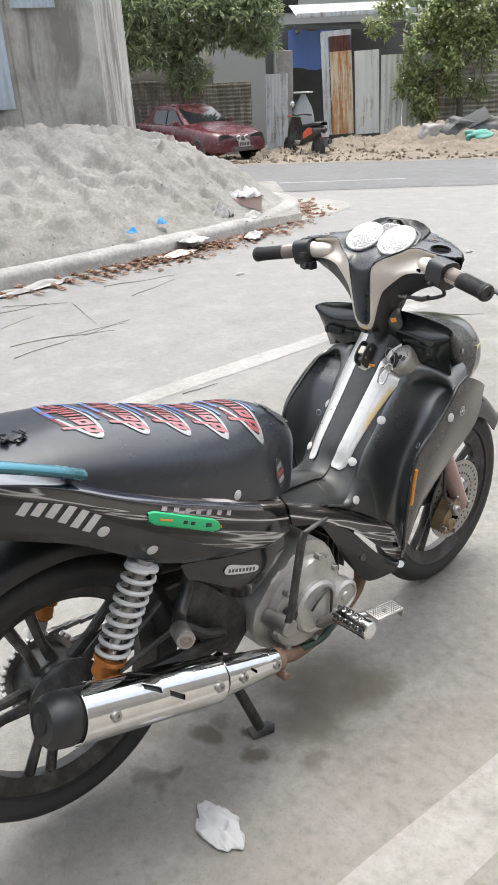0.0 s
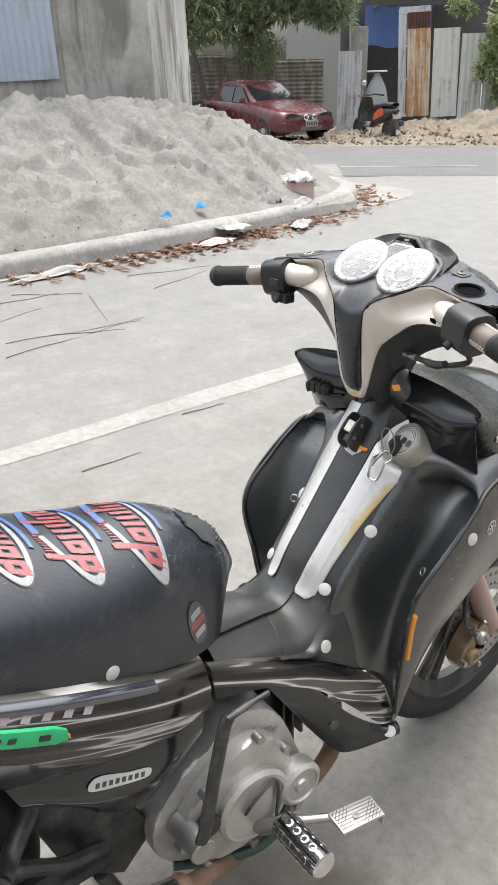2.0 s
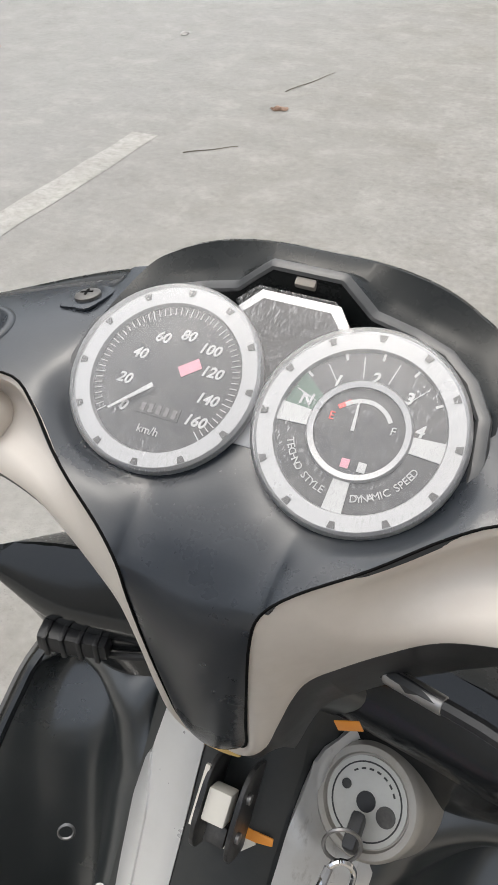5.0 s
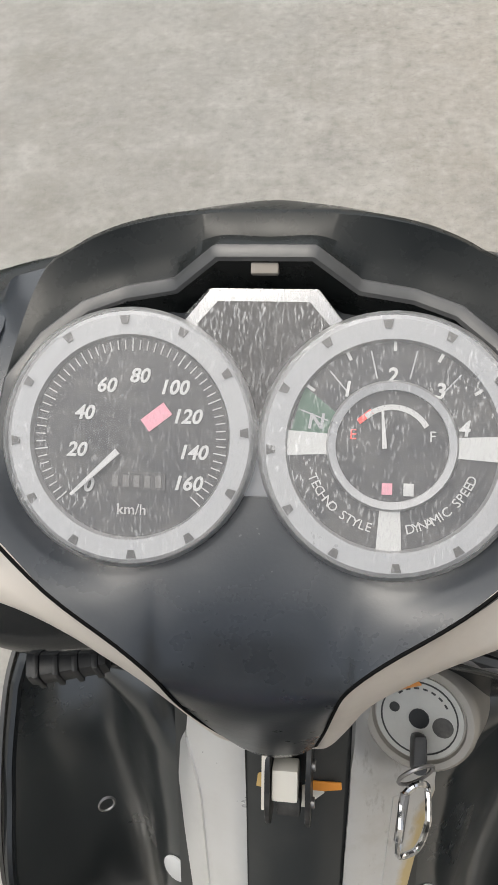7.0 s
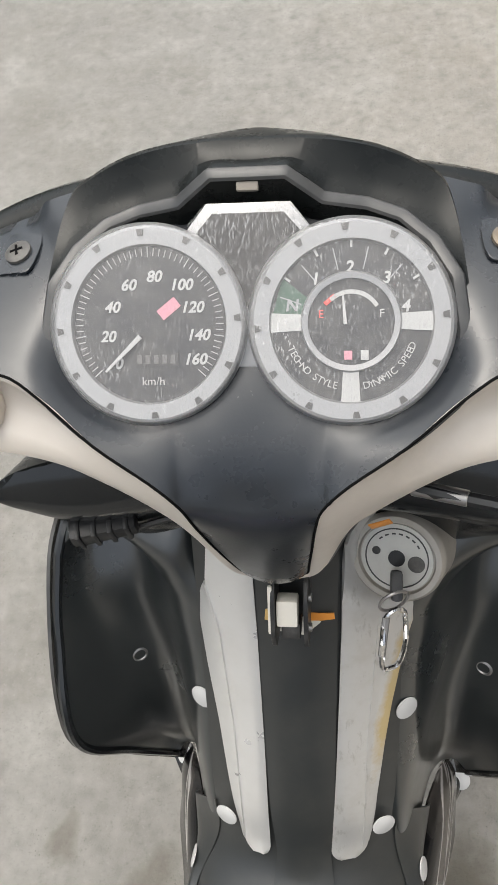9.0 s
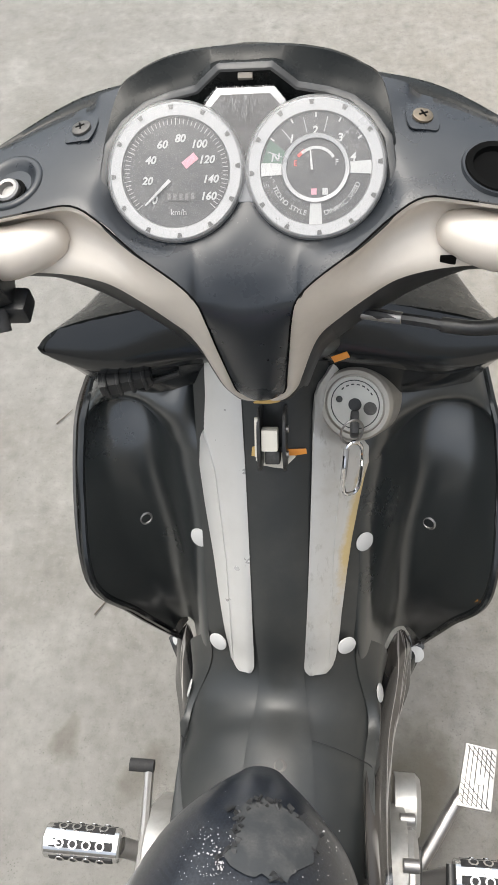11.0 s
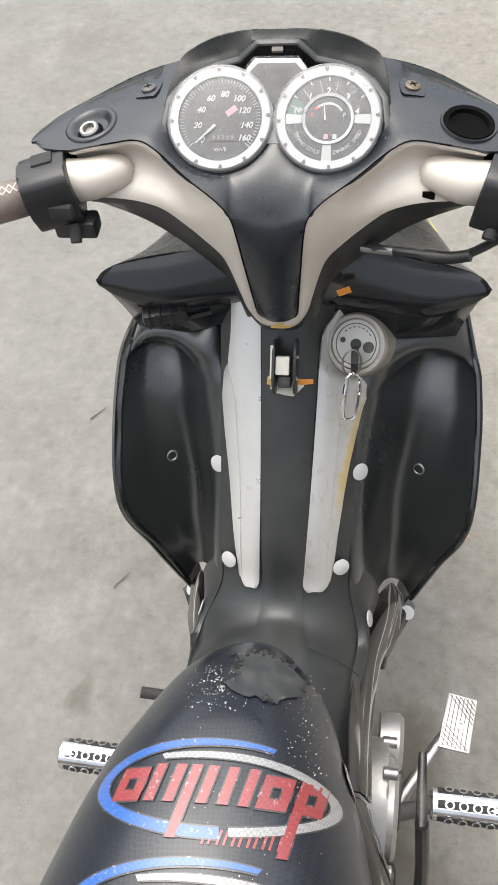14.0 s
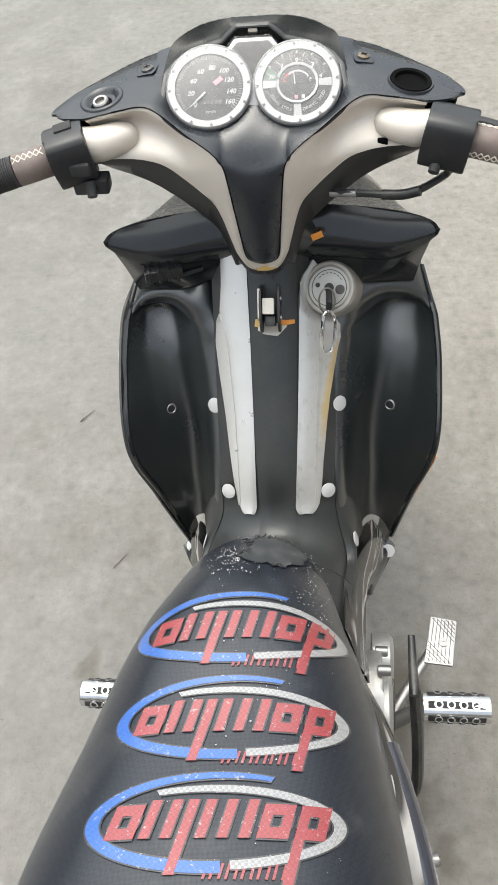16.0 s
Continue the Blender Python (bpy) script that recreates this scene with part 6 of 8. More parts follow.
part("fuel_arc", block(0.0060, 0.0020, 0.0003, at_dial(0.0468, -0.0095, 0.0100, 0.0015) @ Matrix.Rotation(radians(40), 4, "Z")), REDINK, gauge)
part("needle", slab([(-0.0008, 0.0), (0.0008, 0.0), (0.0004, 0.0130), (-0.0004, 0.0130)], 0.0005, at_dial(0.0468, -0.0025, -0.001, 0.0026) @ Matrix.Rotation(radians(5), 4, "Z")), INK, gauge, "white fuel needle")
part("red_square", block(0.0036, 0.0040, 0.0003, at_dial(0.0468, -0.0012, -0.0150, 0.0015)), PINK, gauge)
part("fuel_mark", block(0.0036, 0.0044, 0.0003, at_dial(0.0468, 0.0062, -0.0150, 0.0015), 0.0004), INK, gauge)
for text, start, stop in (("TECHNO STYLE", 204, 256), ("DYNAMIC SPEED", 284, 338)):
    for k, ch in enumerate(text):
        if ch != " ":
            a = radians(start + (stop - start) * k / (len(text) - 1))
            lettering(ch, 0.0046, at_dial(0.0468, 0.0296 * math.cos(a), 0.0296 * math.sin(a), 0.0014) @ Matrix.Rotation(a + math.pi / 2, 4, "Z"), INK, gauge)
glass = part("panel_lens", slab([(0, 0.003), (0.0042, 0.019), (0.0100, 0.0290), (0.0180, 0.037), (0.0275, 0.0440), (0.0190, 0.0535), (-0.0190, 0.0535), (-0.0275, 0.0440), (-0.0180, 0.037), (-0.0100, 0.0290), (-0.0042, 0.019)], 0.0045, DIALS @ Matrix.Translation((0, 0.0, 0.001)), 0.0008), PANELLENS, cluster, "scuffed clear lens of the warning panel")
glass.visible_shadow = False

# hood over the dials: a sill behind them and an arched brow ahead of it
HOOD = [(0.0, 0.1420, 1.088, 0.0, 0.164, 1.0880), (0.0175, 0.1420, 1.088, 0.016, 0.164, 1.0882), (0.024, 0.1405, 1.083, 0.028, 0.1635, 1.0880), (0.034, 0.1390, 1.0745, 0.042, 0.1625, 1.0868), (0.054, 0.1400, 1.069, 0.060, 0.160, 1.0835),
        (0.070, 0.1350, 1.066, 0.077, 0.1555, 1.0775), (0.084, 0.123, 1.062, 0.091, 0.148, 1.0695), (0.094, 0.105, 1.058, 0.0985, 0.113, 1.0570), (0.0975, 0.084, 1.046, 0.1015, 0.087, 1.0440), (0.0965, 0.068, 1.033, 0.1000, 0.069, 1.0310)]
HOOD = [(-a, b, c, -d, e, f) for a, b, c, d, e, f in HOOD[:0:-1]] + HOOD
rows = []
for lx, ly, lz, vx, vy, vz in HOOD:
    k = abs(vx) / 0.106
    rows.append([(lx * 0.97, ly - 0.002, lz - 0.016), (lx * 0.985, ly - 0.003, lz), (lx, ly, lz + 0.001), (lx * 1.02, ly + 0.006, lz + 0.0005), (lx + (vx - lx) * 0.5, ly + (vy - ly) * 0.5 + 0.003, lz + (vz - lz) * 0.5 - 0.004 * (1 - k)),
                 (vx, vy, vz), (vx, vy + 0.003, vz - 0.0005), (vx * 1.02, vy + 0.016 * (1 - k) + 0.004, vz - 0.010), (vx * 1.03, vy + 0.024 * (1 - k) + 0.005, vz - 0.040 * (1 - 0.6 * k))])
rows = [[tuple(q) for q in r] for r in rows]
steps = np.linspace(0, len(rows) - 1, 109)
straight = lambda line: np.array([np.interp(steps, range(len(line)), [p[k] for p in line]) for k in range(3)]).T
grid = np.array([straight([r[j] for r in rows]) if j < 4 else bend([r[j] for r in rows], 109) for j in range(9)]).transpose(1, 0, 2)
hood = part("dial_hood", thicken(skin(grid), 0.002), HOODBLACK, cluster, "black arched hood over the dials", angle=40)
part("hood_lip", tube(grid[:, 2], 0.0034, 8, flat=0.55), worn("grey_hood_lip", (0.035, 0.036, 0.037), 0.35), hood)
part("hood_clip", block(0.010, 0.005, 0.004, Matrix.Translation((0, 0.139, 1.0845)) @ Matrix.Rotation(0.6, 4, "X"), 0.0008), worn("dusty_brown_clip", (0.20, 0.18, 0.155), 0.7), hood)

# grips, switches, levers
for s in (1, -1):
    a, b = Vector((s * 0.172, 0.052, 1.014)), Vector((s * 0.336, 0.006, 0.990))
    at = lambda t: a.lerp(b, t)
    grip = part("handlebar_grip", tube([at(t) for t in (0.54, 0.545, 0.56, 0.95, 0.96, 1.0)], [0.0155, 0.0172, 0.0165, 0.0165, 0.019, 0.0185], 24), GRIP, bike, "ribbed black rubber handlebar grip")
    bm = bmesh.new()
    for k in range(26):
        q = 0.57 + 0.37 * k / 25
        m = along(at(q), b)
        lathe([(0.0160, 0), (0.0172, 0.0006), (0.0172, 0.0014), (0.0160, 0.002)], 24, m, True, bm)
    part("grip_rib", bm, GRIP, grip)
    part("bar_end", lathe([(0.017, 0), (0.016, 0.004), (0.007, 0.005), (0.006, 0.002), (0.0005, 0.002)], 24, along(b, b + (b - a))), MATTE, grip)
    band = part("leather_band", tube([at(t) for t in (0.31, 0.32, 0.53, 0.54)], [0.0160, 0.0172, 0.0172, 0.0160], 24), LEATHER, grip, "tan leather wrap with pale cross stitching")
    bm = bmesh.new()
    for k in range(5):
        for d in (-1, 1):
            q = 0.33 + 0.04 * k
            m1, m2 = along(at(q), b), along(at(q + 0.04), b)
            for base in (70, 200):
                tube([m1 @ Vector((0.0176 * math.cos(radians(base - 14 * d)), 0.0176 * math.sin(radians(base - 14 * d)), 0)), m2 @ Vector((0.0176 * math.cos(radians(base + 14 * d)), 0.0176 * math.sin(radians(base + 14 * d)), 0))], 0.0007, 5, bm)
    part("stitching", bm, STITCH, band)
    m = along(at(0.05), b)
    outline = bend([(0.026, 0.0), (0.022, 0.022), (0.0, 0.027), (-0.022, 0.022), (-0.027, 0.0), (-0.024, -0.026), (0.0, -0.034), (0.022, -0.026)], 24, True)
    box = part("switch_housing", slab(outline, 0.044 if s < 0 else 0.050, m, 0.004), MATTE, bike, "black switch housing")
    if s < 0:
        part("rocker_switch", block(0.016, 0.020, 0.006, m @ Matrix.Translation((-0.006, 0.026, 0.020)) @ Matrix.Rotation(math.pi / 2, 4, "X"), 0.002), GRIP, box)
        part("horn_button", rod(m @ Vector((-0.024, 0.004, 0.016)), m @ Vector((-0.036, 0.006, 0.016)), 0.007, 14), GRIP, box)
        part("signal_switch", block(0.022, 0.012, 0.014, Matrix.Translation(at(0.12) + Vector((0.004, -0.024, -0.008))), 0.003), GRIP, box)
        part("signal_knob", rod(at(0.10) + Vector((0.006, -0.02, -0.028)), at(0.10) + Vector((0.008, -0.032, -0.040)), 0.0055, 10), GRIP, box)
        part("switch_foot", block(0.040, 0.022, 0.018, Matrix.Translation(at(0.14) + Vector((0.012, -0.010, -0.034))), 0.004), MATTE, box)
    else:
        part("starter_button", rod(m @ Vector((-0.02, -0.02, 0.02)), m @ Vector((-0.03, -0.028, 0.02)), 0.006, 12), GRIP, box)
        part("brake_lever", tube(bend([at(0.15) + Vector((0, 0.035, -0.004)), at(0.4) + Vector((0, 0.062, -0.010)), at(0.8) + Vector((0.01, 0.058, -0.016)), at(1.1) + Vector((0, 0.045, -0.012))], 18), [0.008] * 17 + [0.010], 10, flat=0.6), MATTE, bike, "black front brake lever")
        cable = part("throttle_cable", tube(bend([at(0.22) + Vector((0, -0.006, -0.030)), at(0.20) + Vector((0, 0.006, -0.052)), (0.165, 0.035, 0.945), (0.125, 0.046, 0.940), (0.075, 0.060, 0.935), (0.050, 0.080, 0.920)], 30), 0.0042, 8), MATTE, bike, "black throttle cable")
        part("cable_sleeve", tube(bend([(0.178, 0.032, 0.951), (0.160, 0.036, 0.944), (0.138, 0.042, 0.941)], 8), 0.0058, 10), IRON, cable)
        part("cable_adjuster", rod((0.110, 0.050, 0.9385), (0.080, 0.058, 0.9355), 0.0048, 10), STEEL, cable)

# hook latch and ignition lock
HOOKM = Matrix.Translation((-0.001, 0.032, 0.789)) @ Matrix.Rotation(0.80, 4, "X") @ Matrix.Scale(0.92, 4)
latch = part("bag_hook", block(0.015, 0.014, 0.018, HOOKM @ Matrix.Translation((0, -0.018, -0.006)), 0.002), IRON, bike, "black metal bag hook with a cream block")
part("hook_block", block(0.0165, 0.022, 0.016, HOOKM @ Matrix.Translation((-0.002, 0.002, 0.004)), 0.002), BARE, latch, "cream plastic block")
for s in (1, -1):
    part("hook_cheek", slab(bend([(-0.026, -0.032), (0.022, -0.034), (0.032, -0.010), (0.026, 0.012), (0.0, 0.016), (-0.022, 0.012), (-0.033, -0.004)], 22, True), 0.0032, HOOKM @ Matrix.Translation((s * 0.0125 - 0.0016, 0, 0)) @ YZ, 0.0008), IRON, latch, "black hook cheek plate")
    for dy in (-0.014, 0.012):
        part("hook_rivet", rod(HOOKM @ Vector((s * 0.0135, dy, 0.002)), HOOKM @ Vector((s * 0.0165, dy, 0.002)), 0.0034, 10), STEEL, latch)
part("hook_edge", block(0.0035, 0.040, 0.004, HOOKM @ Matrix.Translation((-0.0145, 0.006, 0.012)), 0.001), BARE, latch)
for k in range(9):
    p = Vector(spine(rng.uniform(-0.018, 0.018), rng.uniform(0.145, 0.175), 0.0040))
    part("paint_chip", block(rng.uniform(0.002, 0.006), rng.uniform(0.0015, 0.003), 0.0006, Matrix.Translation(p) @ Matrix.Rotation(0.90, 4, "X") @ Matrix.Rotation(rng.uniform(0, 3), 4, "Z"), 0.0), BARE, latch)
for outline, (x, t, lift), mat in (([(-0.018, 0.006), (-0.010, 0.009), (0.004, 0.007), (0.016, 0.010), (0.019, 0.003), (0.012, -0.004), (0.007, -0.009), (-0.002, -0.008), (-0.012, -0.006), (-0.019, -0.001)], (0.000, 0.137, 0.0045), BARE),
                                   ([(-0.006, 0.004), (0.004, 0.0035), (0.016, 0.004), (0.0165, -0.001), (0.006, -0.003), (-0.005, -0.003)], (0.013, 0.124, 0.0060), AMBER), ([(-0.005, 0.005), (0.002, 0.007), (0.005, 0.000), (0.000, -0.005), (-0.006, -0.004)], (-0.017, 0.124, 0.0058), OCHRE)):
    p, q = Vector(spine(x, t, lift)), Vector(spine(x, t, lift + 0.1))
    part("adhesive_chip", slab(outline, 0.0012, flat_on(p, q - p, (1, 0, 0)), 0.0003), mat, latch, "torn scrap of adhesive")
KEY = along((0.0755, 0.0775, 0.7790), (0.0755 - 0.28, 0.0775 - 0.67, 0.7790 + 0.69)) @ Matrix.Scale(1.13, 4)
lock = part("ignition_lock", lathe([(0.0345, -0.070), (0.0345, -0.045), (0.0335, -0.030), (0.0318, -0.010), (0.0312, -0.002), (0.031, 0.003), (0.029, 0.0055), (0.0255, 0.0055), (0.0245, 0.003), (0.0005, 0.003)], 48, KEY), worn("warm_grey_metal", (0.40, 0.375, 0.335), 0.42, metal=0.4, dust=(0.2, 0.16, 0.11), amount=0.6), bike, "round ignition lock with key in it")
part("lock_face", lathe([(0.0235, 0.003), (0.0235, 0.0042), (0.0005, 0.0042)], 40, KEY), worn("pale_lock_face", (0.55, 0.54, 0.50), 0.45, metal=0.2, amount=0.3, scale=60), lock)
part("key_slot", lathe([(0.0055, 0.004), (0.0055, 0.0052), (0.0005, 0.0052)], 18, KEY), MATTE, lock)
part("face_ring", lathe([(0.0200, 0.0041), (0.0200, 0.0046), (0.0208, 0.0046), (0.0208, 0.0041)], 40, KEY, True), GREYBAR, lock)
part("shutter_hole", lathe([(0.0056, 0.004), (0.0056, 0.0048), (0.0005, 0.0048)], 18, KEY @ Matrix.Translation((0.013, 0.001, 0))), SCREW, lock)
part("shutter_hole", lathe([(0.0028, 0.004), (0.0028, 0.0048), (0.0005, 0.0048)], 12, KEY @ Matrix.Translation((-0.014, 0.0, 0))), IRON, lock)
for k in range(7):
    a = radians(50 + 16 * k)
    part("lock_print", block(0.0026, 0.0010, 0.0002, KEY @ Matrix.Translation((0.0165 * math.cos(a), 0.017 * math.sin(a), 0.0044)) @ Matrix.Rotation(a - math.pi / 2, 4, "Z")), GREYBAR, lock, "")
key = thing("key", "black-headed key hanging in the ignition with a steel ring and clip", "key")
kp = KEY @ Vector((0, 0, 0.006))
part("key_head", block(0.008, 0.022, 0.030, Matrix.Translation(kp + Vector((0, -0.016, -0.002))) @ Matrix.Rotation(0.35, 4, "X"), 0.003), MATTE, key)
ring = [Vector(spine(0.071 + 0.010 * math.cos(2 * math.pi * k / 24), 0.070 + 0.030 * math.sin(2 * math.pi * k / 24), 0.060 - 0.014 * math.sin(2 * math.pi * k / 24))) for k in range(25)]
part("key_ring", tube(ring, 0.0012, 6), STEEL, key)
loop = bend([(0.0, 0.0), (0.0085, 0.12), (0.0095, 0.55), (0.006, 0.92), (0.0, 1.0), (-0.007, 0.90), (-0.0065, 0.25)], 44, True)
hang = [Vector(spine(0.071 + x, 0.095 + 0.085 * q, 0.052 - 0.018 * q)) for x, q in loop]
part("snap_clip", tube(hang + hang[:1], 0.0021, 8), CHROME, key)
part("clip_gate", tube([hang[34], hang[40]], 0.0028, 8), STEEL, key)


# the bars sit a little off the frame's axis, and the frame points a touch to the left of them
STEERED = ("handlebar_cover", "instrument_cluster", "handlebar_grip", "switch_housing", "brake_lever", "throttle_cable")
AHEAD_PARTS = ("front_wheel", "fork_leg", "brake_caliper", "brake_hose", "front_mudguard", "front_cowl", "leg_shield", "side_fairing", "spine_cover", "steering_neck", "ignition_lock", "bag_hook", "body_strip", "lower_flap")
for ob in bike.children:
    base = ob.name.split(".")[0]
    if base in STEERED:
        ob.matrix_basis = Matrix.Translation((-0.0045, 0.005, 0.002))
    elif base in AHEAD_PARTS:
        ob.matrix_basis = Matrix.Translation((0, 0.002, 0.003))
    else:
        ob.matrix_basis = Matrix.Rotation(radians(-1.6), 4, "Z")
        if base in ("foot_peg", "brake_pedal", "kick_starter", "kick_lever"):
            ob.matrix_basis = Matrix.Translation((0.003 if base == "foot_peg" else 0.009, 0, 0)) @ ob.matrix_basis


# ---- ground, street, kerb ----
EYE0, AHEAD, ASIDE = Vector((1.233, -1.419)), Vector((-0.7549, 0.6558)), Vector((0.6558, 0.7549))


def drop(x, y):
    """Height of the ground: level by the motorcycle, falling gently to the far street."""
    d = max(0.0, (Vector((x, y)) - EYE0).dot(AHEAD) - 8.0)
    d = min(d, 40.0)
    return -0.045 * d * d / (d + 3.0)


def far(u, v, z=0.0, lift=0.0):
    """A place u metres to the right and v metres ahead in the direction of the far street, on the ground."""
    p = EYE0 + ASIDE * u + AHEAD * v
    return Vector((p.x, p.y, drop(p.x, p.y) + z + lift))


def strip_mesh(name, left, right, mat, n, m, lift, label, jitter=0.0, seed=1):
    """A ground sheet between two edges of (x, y) points."""
    r = random.Random(seed)
    a, b = bend(left, n), bend(right, n)
    rows = []
    for p, q in zip(a, b):
        row = []
        for j in range(m + 1):
            t = j / m
            x, y = p[0] + (q[0] - p[0]) * t, p[1] + (q[1] - p[1]) * t
            if jitter and j in (0, m):
                x, y = x + r.uniform(-jitter, jitter), y + r.uniform(-jitter, jitter)
            row.append((x, y, drop(x, y) + lift))
        rows.append(row)
    ob = part(name, skin(rows), mat, None, label)
    return tagged(ob, kind="structure")


span = sorted(set([-400, -150, -80, -50] + [-40 + 1.0 * k for k in range(66)] + [30, 50, 90, 200, 400]))
verts = [(x, y, drop(x, y)) for x in span for y in span]
n = len(span)
faces = [(i * n + j, (i + 1) * n + j, (i + 1) * n + j + 1, i * n + j + 1) for i in range(n - 1) for j in range(n - 1)]
tagged(raw("ground", verts, faces, CONCRETE, None, "worn pale grey concrete road surface with oil stains"), category="road", kind="structure")
PAINT = concrete_material("worn_white_road_paint", (0.30, 0.293, 0.277), (0.235, 0.228, 0.213), 0.5)
strip_mesh("road_stripe", [(-1.99, -12), (-1.97, -3), (-1.95, 2.95)], [(-1.86, -12), (-1.84, -3), (-1.82, 2.95)], PAINT, 60, 2, 0.002, "worn white painted road line", 0.006)
FADED = concrete_material("faded_road_paint", (0.275, 0.262, 0.240), (0.215, 0.203, 0.183), 0.7)
strip_mesh("road_stripe", [(0.028, -6), (0.637, 1), (1.246, 8)], [(0.178, -6), (0.787, 1), (1.396, 8)], FADED, 60, 2, 0.002, "worn white painted edge line", 0.005, 2)
st = lambda pts: [tuple(far(u, v).xy) for u, v in pts]
strip_mesh("cross_street", st([(-16, 13.0), (-5, 12.3), (1, 11.9), (6, 11.2), (14, 10), (30, 8)]), st([(-16, 26.5), (-5, 21.6), (0, 19.5), (6, 17.0), (14, 14), (30, 11)]), ASPHALT, 70, 10, 0.004, "darker grey asphalt cross street", 0.05, 3)
strip_mesh("road_stripe", st([(0.91, 13.50), (1.9, 13.37), (2.86, 13.24)]), st([(0.91, 13.36), (1.9, 13.23), (2.86, 13.10)]), PAINT, 12, 1, 0.009, "white dashed lane line", 0.01, 4)
strip_mesh("road_stripe", st([(5.4, 12.6), (6.4, 12.4), (7.4, 12.2)]), st([(5.4, 12.46), (6.4, 12.26), (7.4, 12.06)]), PAINT, 12, 1, 0.009, "white dashed lane line", 0.01, 5)

# traffic island with its kerb and a curved concrete gutter
KERB = [(-4.63, -14.0), (-4.60, -4.0), (-4.58, 1.0), (-4.66, 3.2), (-4.86, 4.5), (-5.30, 5.35), (-5.95, 5.92), (-7.2, 6.35), (-9.5, 6.75), (-14.0, 7.4), (-24.0, 9.0)]
line = bend(KERB, 160)
rows = []
for i, p in enumerate(line):
    d = line[min(i + 1, 159)] - line[max(i - 1, 0)]
    nrm = np.array((-d[1], d[0])) / np.linalg.norm(d)
    wob = 0.012 * noise.noise(Vector((p[0] * 2.0, p[1] * 2.0, 0)))
    g = drop(*p)
    rows.append([(p[0] + nrm[0] * o, p[1] + nrm[1] * o, g + z) for o, z in ((-0.004 + wob, -0.05), (0.006 + wob, 0.075 + wob), (0.020 + wob, 0.108 + wob), (0.050 + wob, 0.126 + wob), (0.11, 0.132 + wob), (0.18, 0.130), (0.20, 0.118), (0.205, -0.02))])
tagged(part("kerb", skin(rows, caps=True), KERBSTONE, None, "low grey concrete kerb of the traffic island"), category="kerb", kind="structure")
outer = []
for i, p in enumerate(line):
    d = line[min(i + 1, 159)] - line[max(i - 1, 0)]
    nrm = np.array((-d[1], d[0])) / np.linalg.norm(d)
    w = 0.10 + 0.55 * math.exp(-((i - 92) / 16.0) ** 2)
    outer.append((p[0] - nrm[0] * w, p[1] - nrm[1] * w))
GUTTER = concrete_material("gutter_concrete", (0.30, 0.29, 0.27), (0.24, 0.232, 0.215), 0.3)
rows = [[(p[0] + (q[0] - p[0]) * t, p[1] + (q[1] - p[1]) * t, drop(p[0] + (q[0] - p[0]) * t, p[1] + (q[1] - p[1]) * t) + 0.004 + 0.008 * t * (1 if t < 1 else -0.4)) for t in (0.0, 0.3, 0.6, 0.9, 0.97, 1.0)] for p, q in zip(line, outer)]
tagged(part("gutter", skin(rows), GUTTER, None, "pale concrete gutter apron round the island tip"), category="gutter", kind="structure")
SOIL = concrete_material("island_soil", (0.29, 0.28, 0.258), (0.22, 0.21, 0.192), 0.6)
rows = []
for i, p in enumerate(line):
    d = line[min(i + 1, 159)] - line[max(i - 1, 0)]
    nrm = np.array((-d[1], d[0])) / np.linalg.norm(d)
    back = np.array((-16.0, -3.0 if i < 80 else 2.0))
    rows.append([tuple(np.append(a + (back - a) * t, drop(*(a + (back - a) * t)) + 0.112)) for a in [p + nrm * 0.19] for t in (0.0, 0.1, 0.25, 0.5, 0.8, 1.0)])
tagged(part("island_ground", skin(rows), SOIL, None, "dusty grey soil of the traffic island"), category="ground", kind="structure")

# plain walls added out of view to keep low sky out of glossy reflections
PLASTER = concrete_material("grey_plaster", (0.30, 0.29, 0.27), (0.22, 0.21, 0.195), 0.2)
for name, size, place in (("sky_block_east", (0.3, 34.0, 6.0), (8.0, 0.0, 3.0)), ("sky_block_south", (26.0, 0.3, 6.0), (-5.0, -14.0, 3.0))):
    tagged(part(name, block(*size, Matrix.Translation(place), 0.02), PLASTER, None, "plain grey wall, out of view, added to block low sky"), category="wall", kind="structure")


# ---- materials of the surroundings ----
SAND = concrete_material("grey_building_sand", (0.270, 0.260, 0.240), (0.185, 0.177, 0.161), 0.30, relief=0.014)
DIRT = concrete_material("brown_dirt", (0.235, 0.197, 0.150), (0.145, 0.118, 0.088), 0.5, relief=0.03)


def stained_wall():
    n = Nodes("stained_cement_render", rough=0.9)
    streak = n.noise(1.0, 6.0, 0.65, n.scaled(2.2, 2.2, 0.7), 0.6)
    blot = n.noise(1.1, 6.0, 0.65)
    base = n.mix(n.ramp(blot, 0.35, 0.7), (0.32, 0.31, 0.285), (0.54, 0.525, 0.49))
    base = n.mix(n.ramp(streak, 0.47, 0.62, 0.0, 0.85), base, (0.155, 0.145, 0.125))
    base = n.mix(n.ramp(n.noise(6.0, 6.0, 0.75), 0.50, 0.70, 0.0, 0.6), base, (0.22, 0.21, 0.185))
    base = n.mix(n.ramp(streak, 0.42, 0.30, 0.0, 0.45), base, (0.50, 0.48, 0.44))
    n.set("Base Color", base)
    n.bump(n.noise(24.0, 6.0), 0.4, 0.01)
    return n.mat


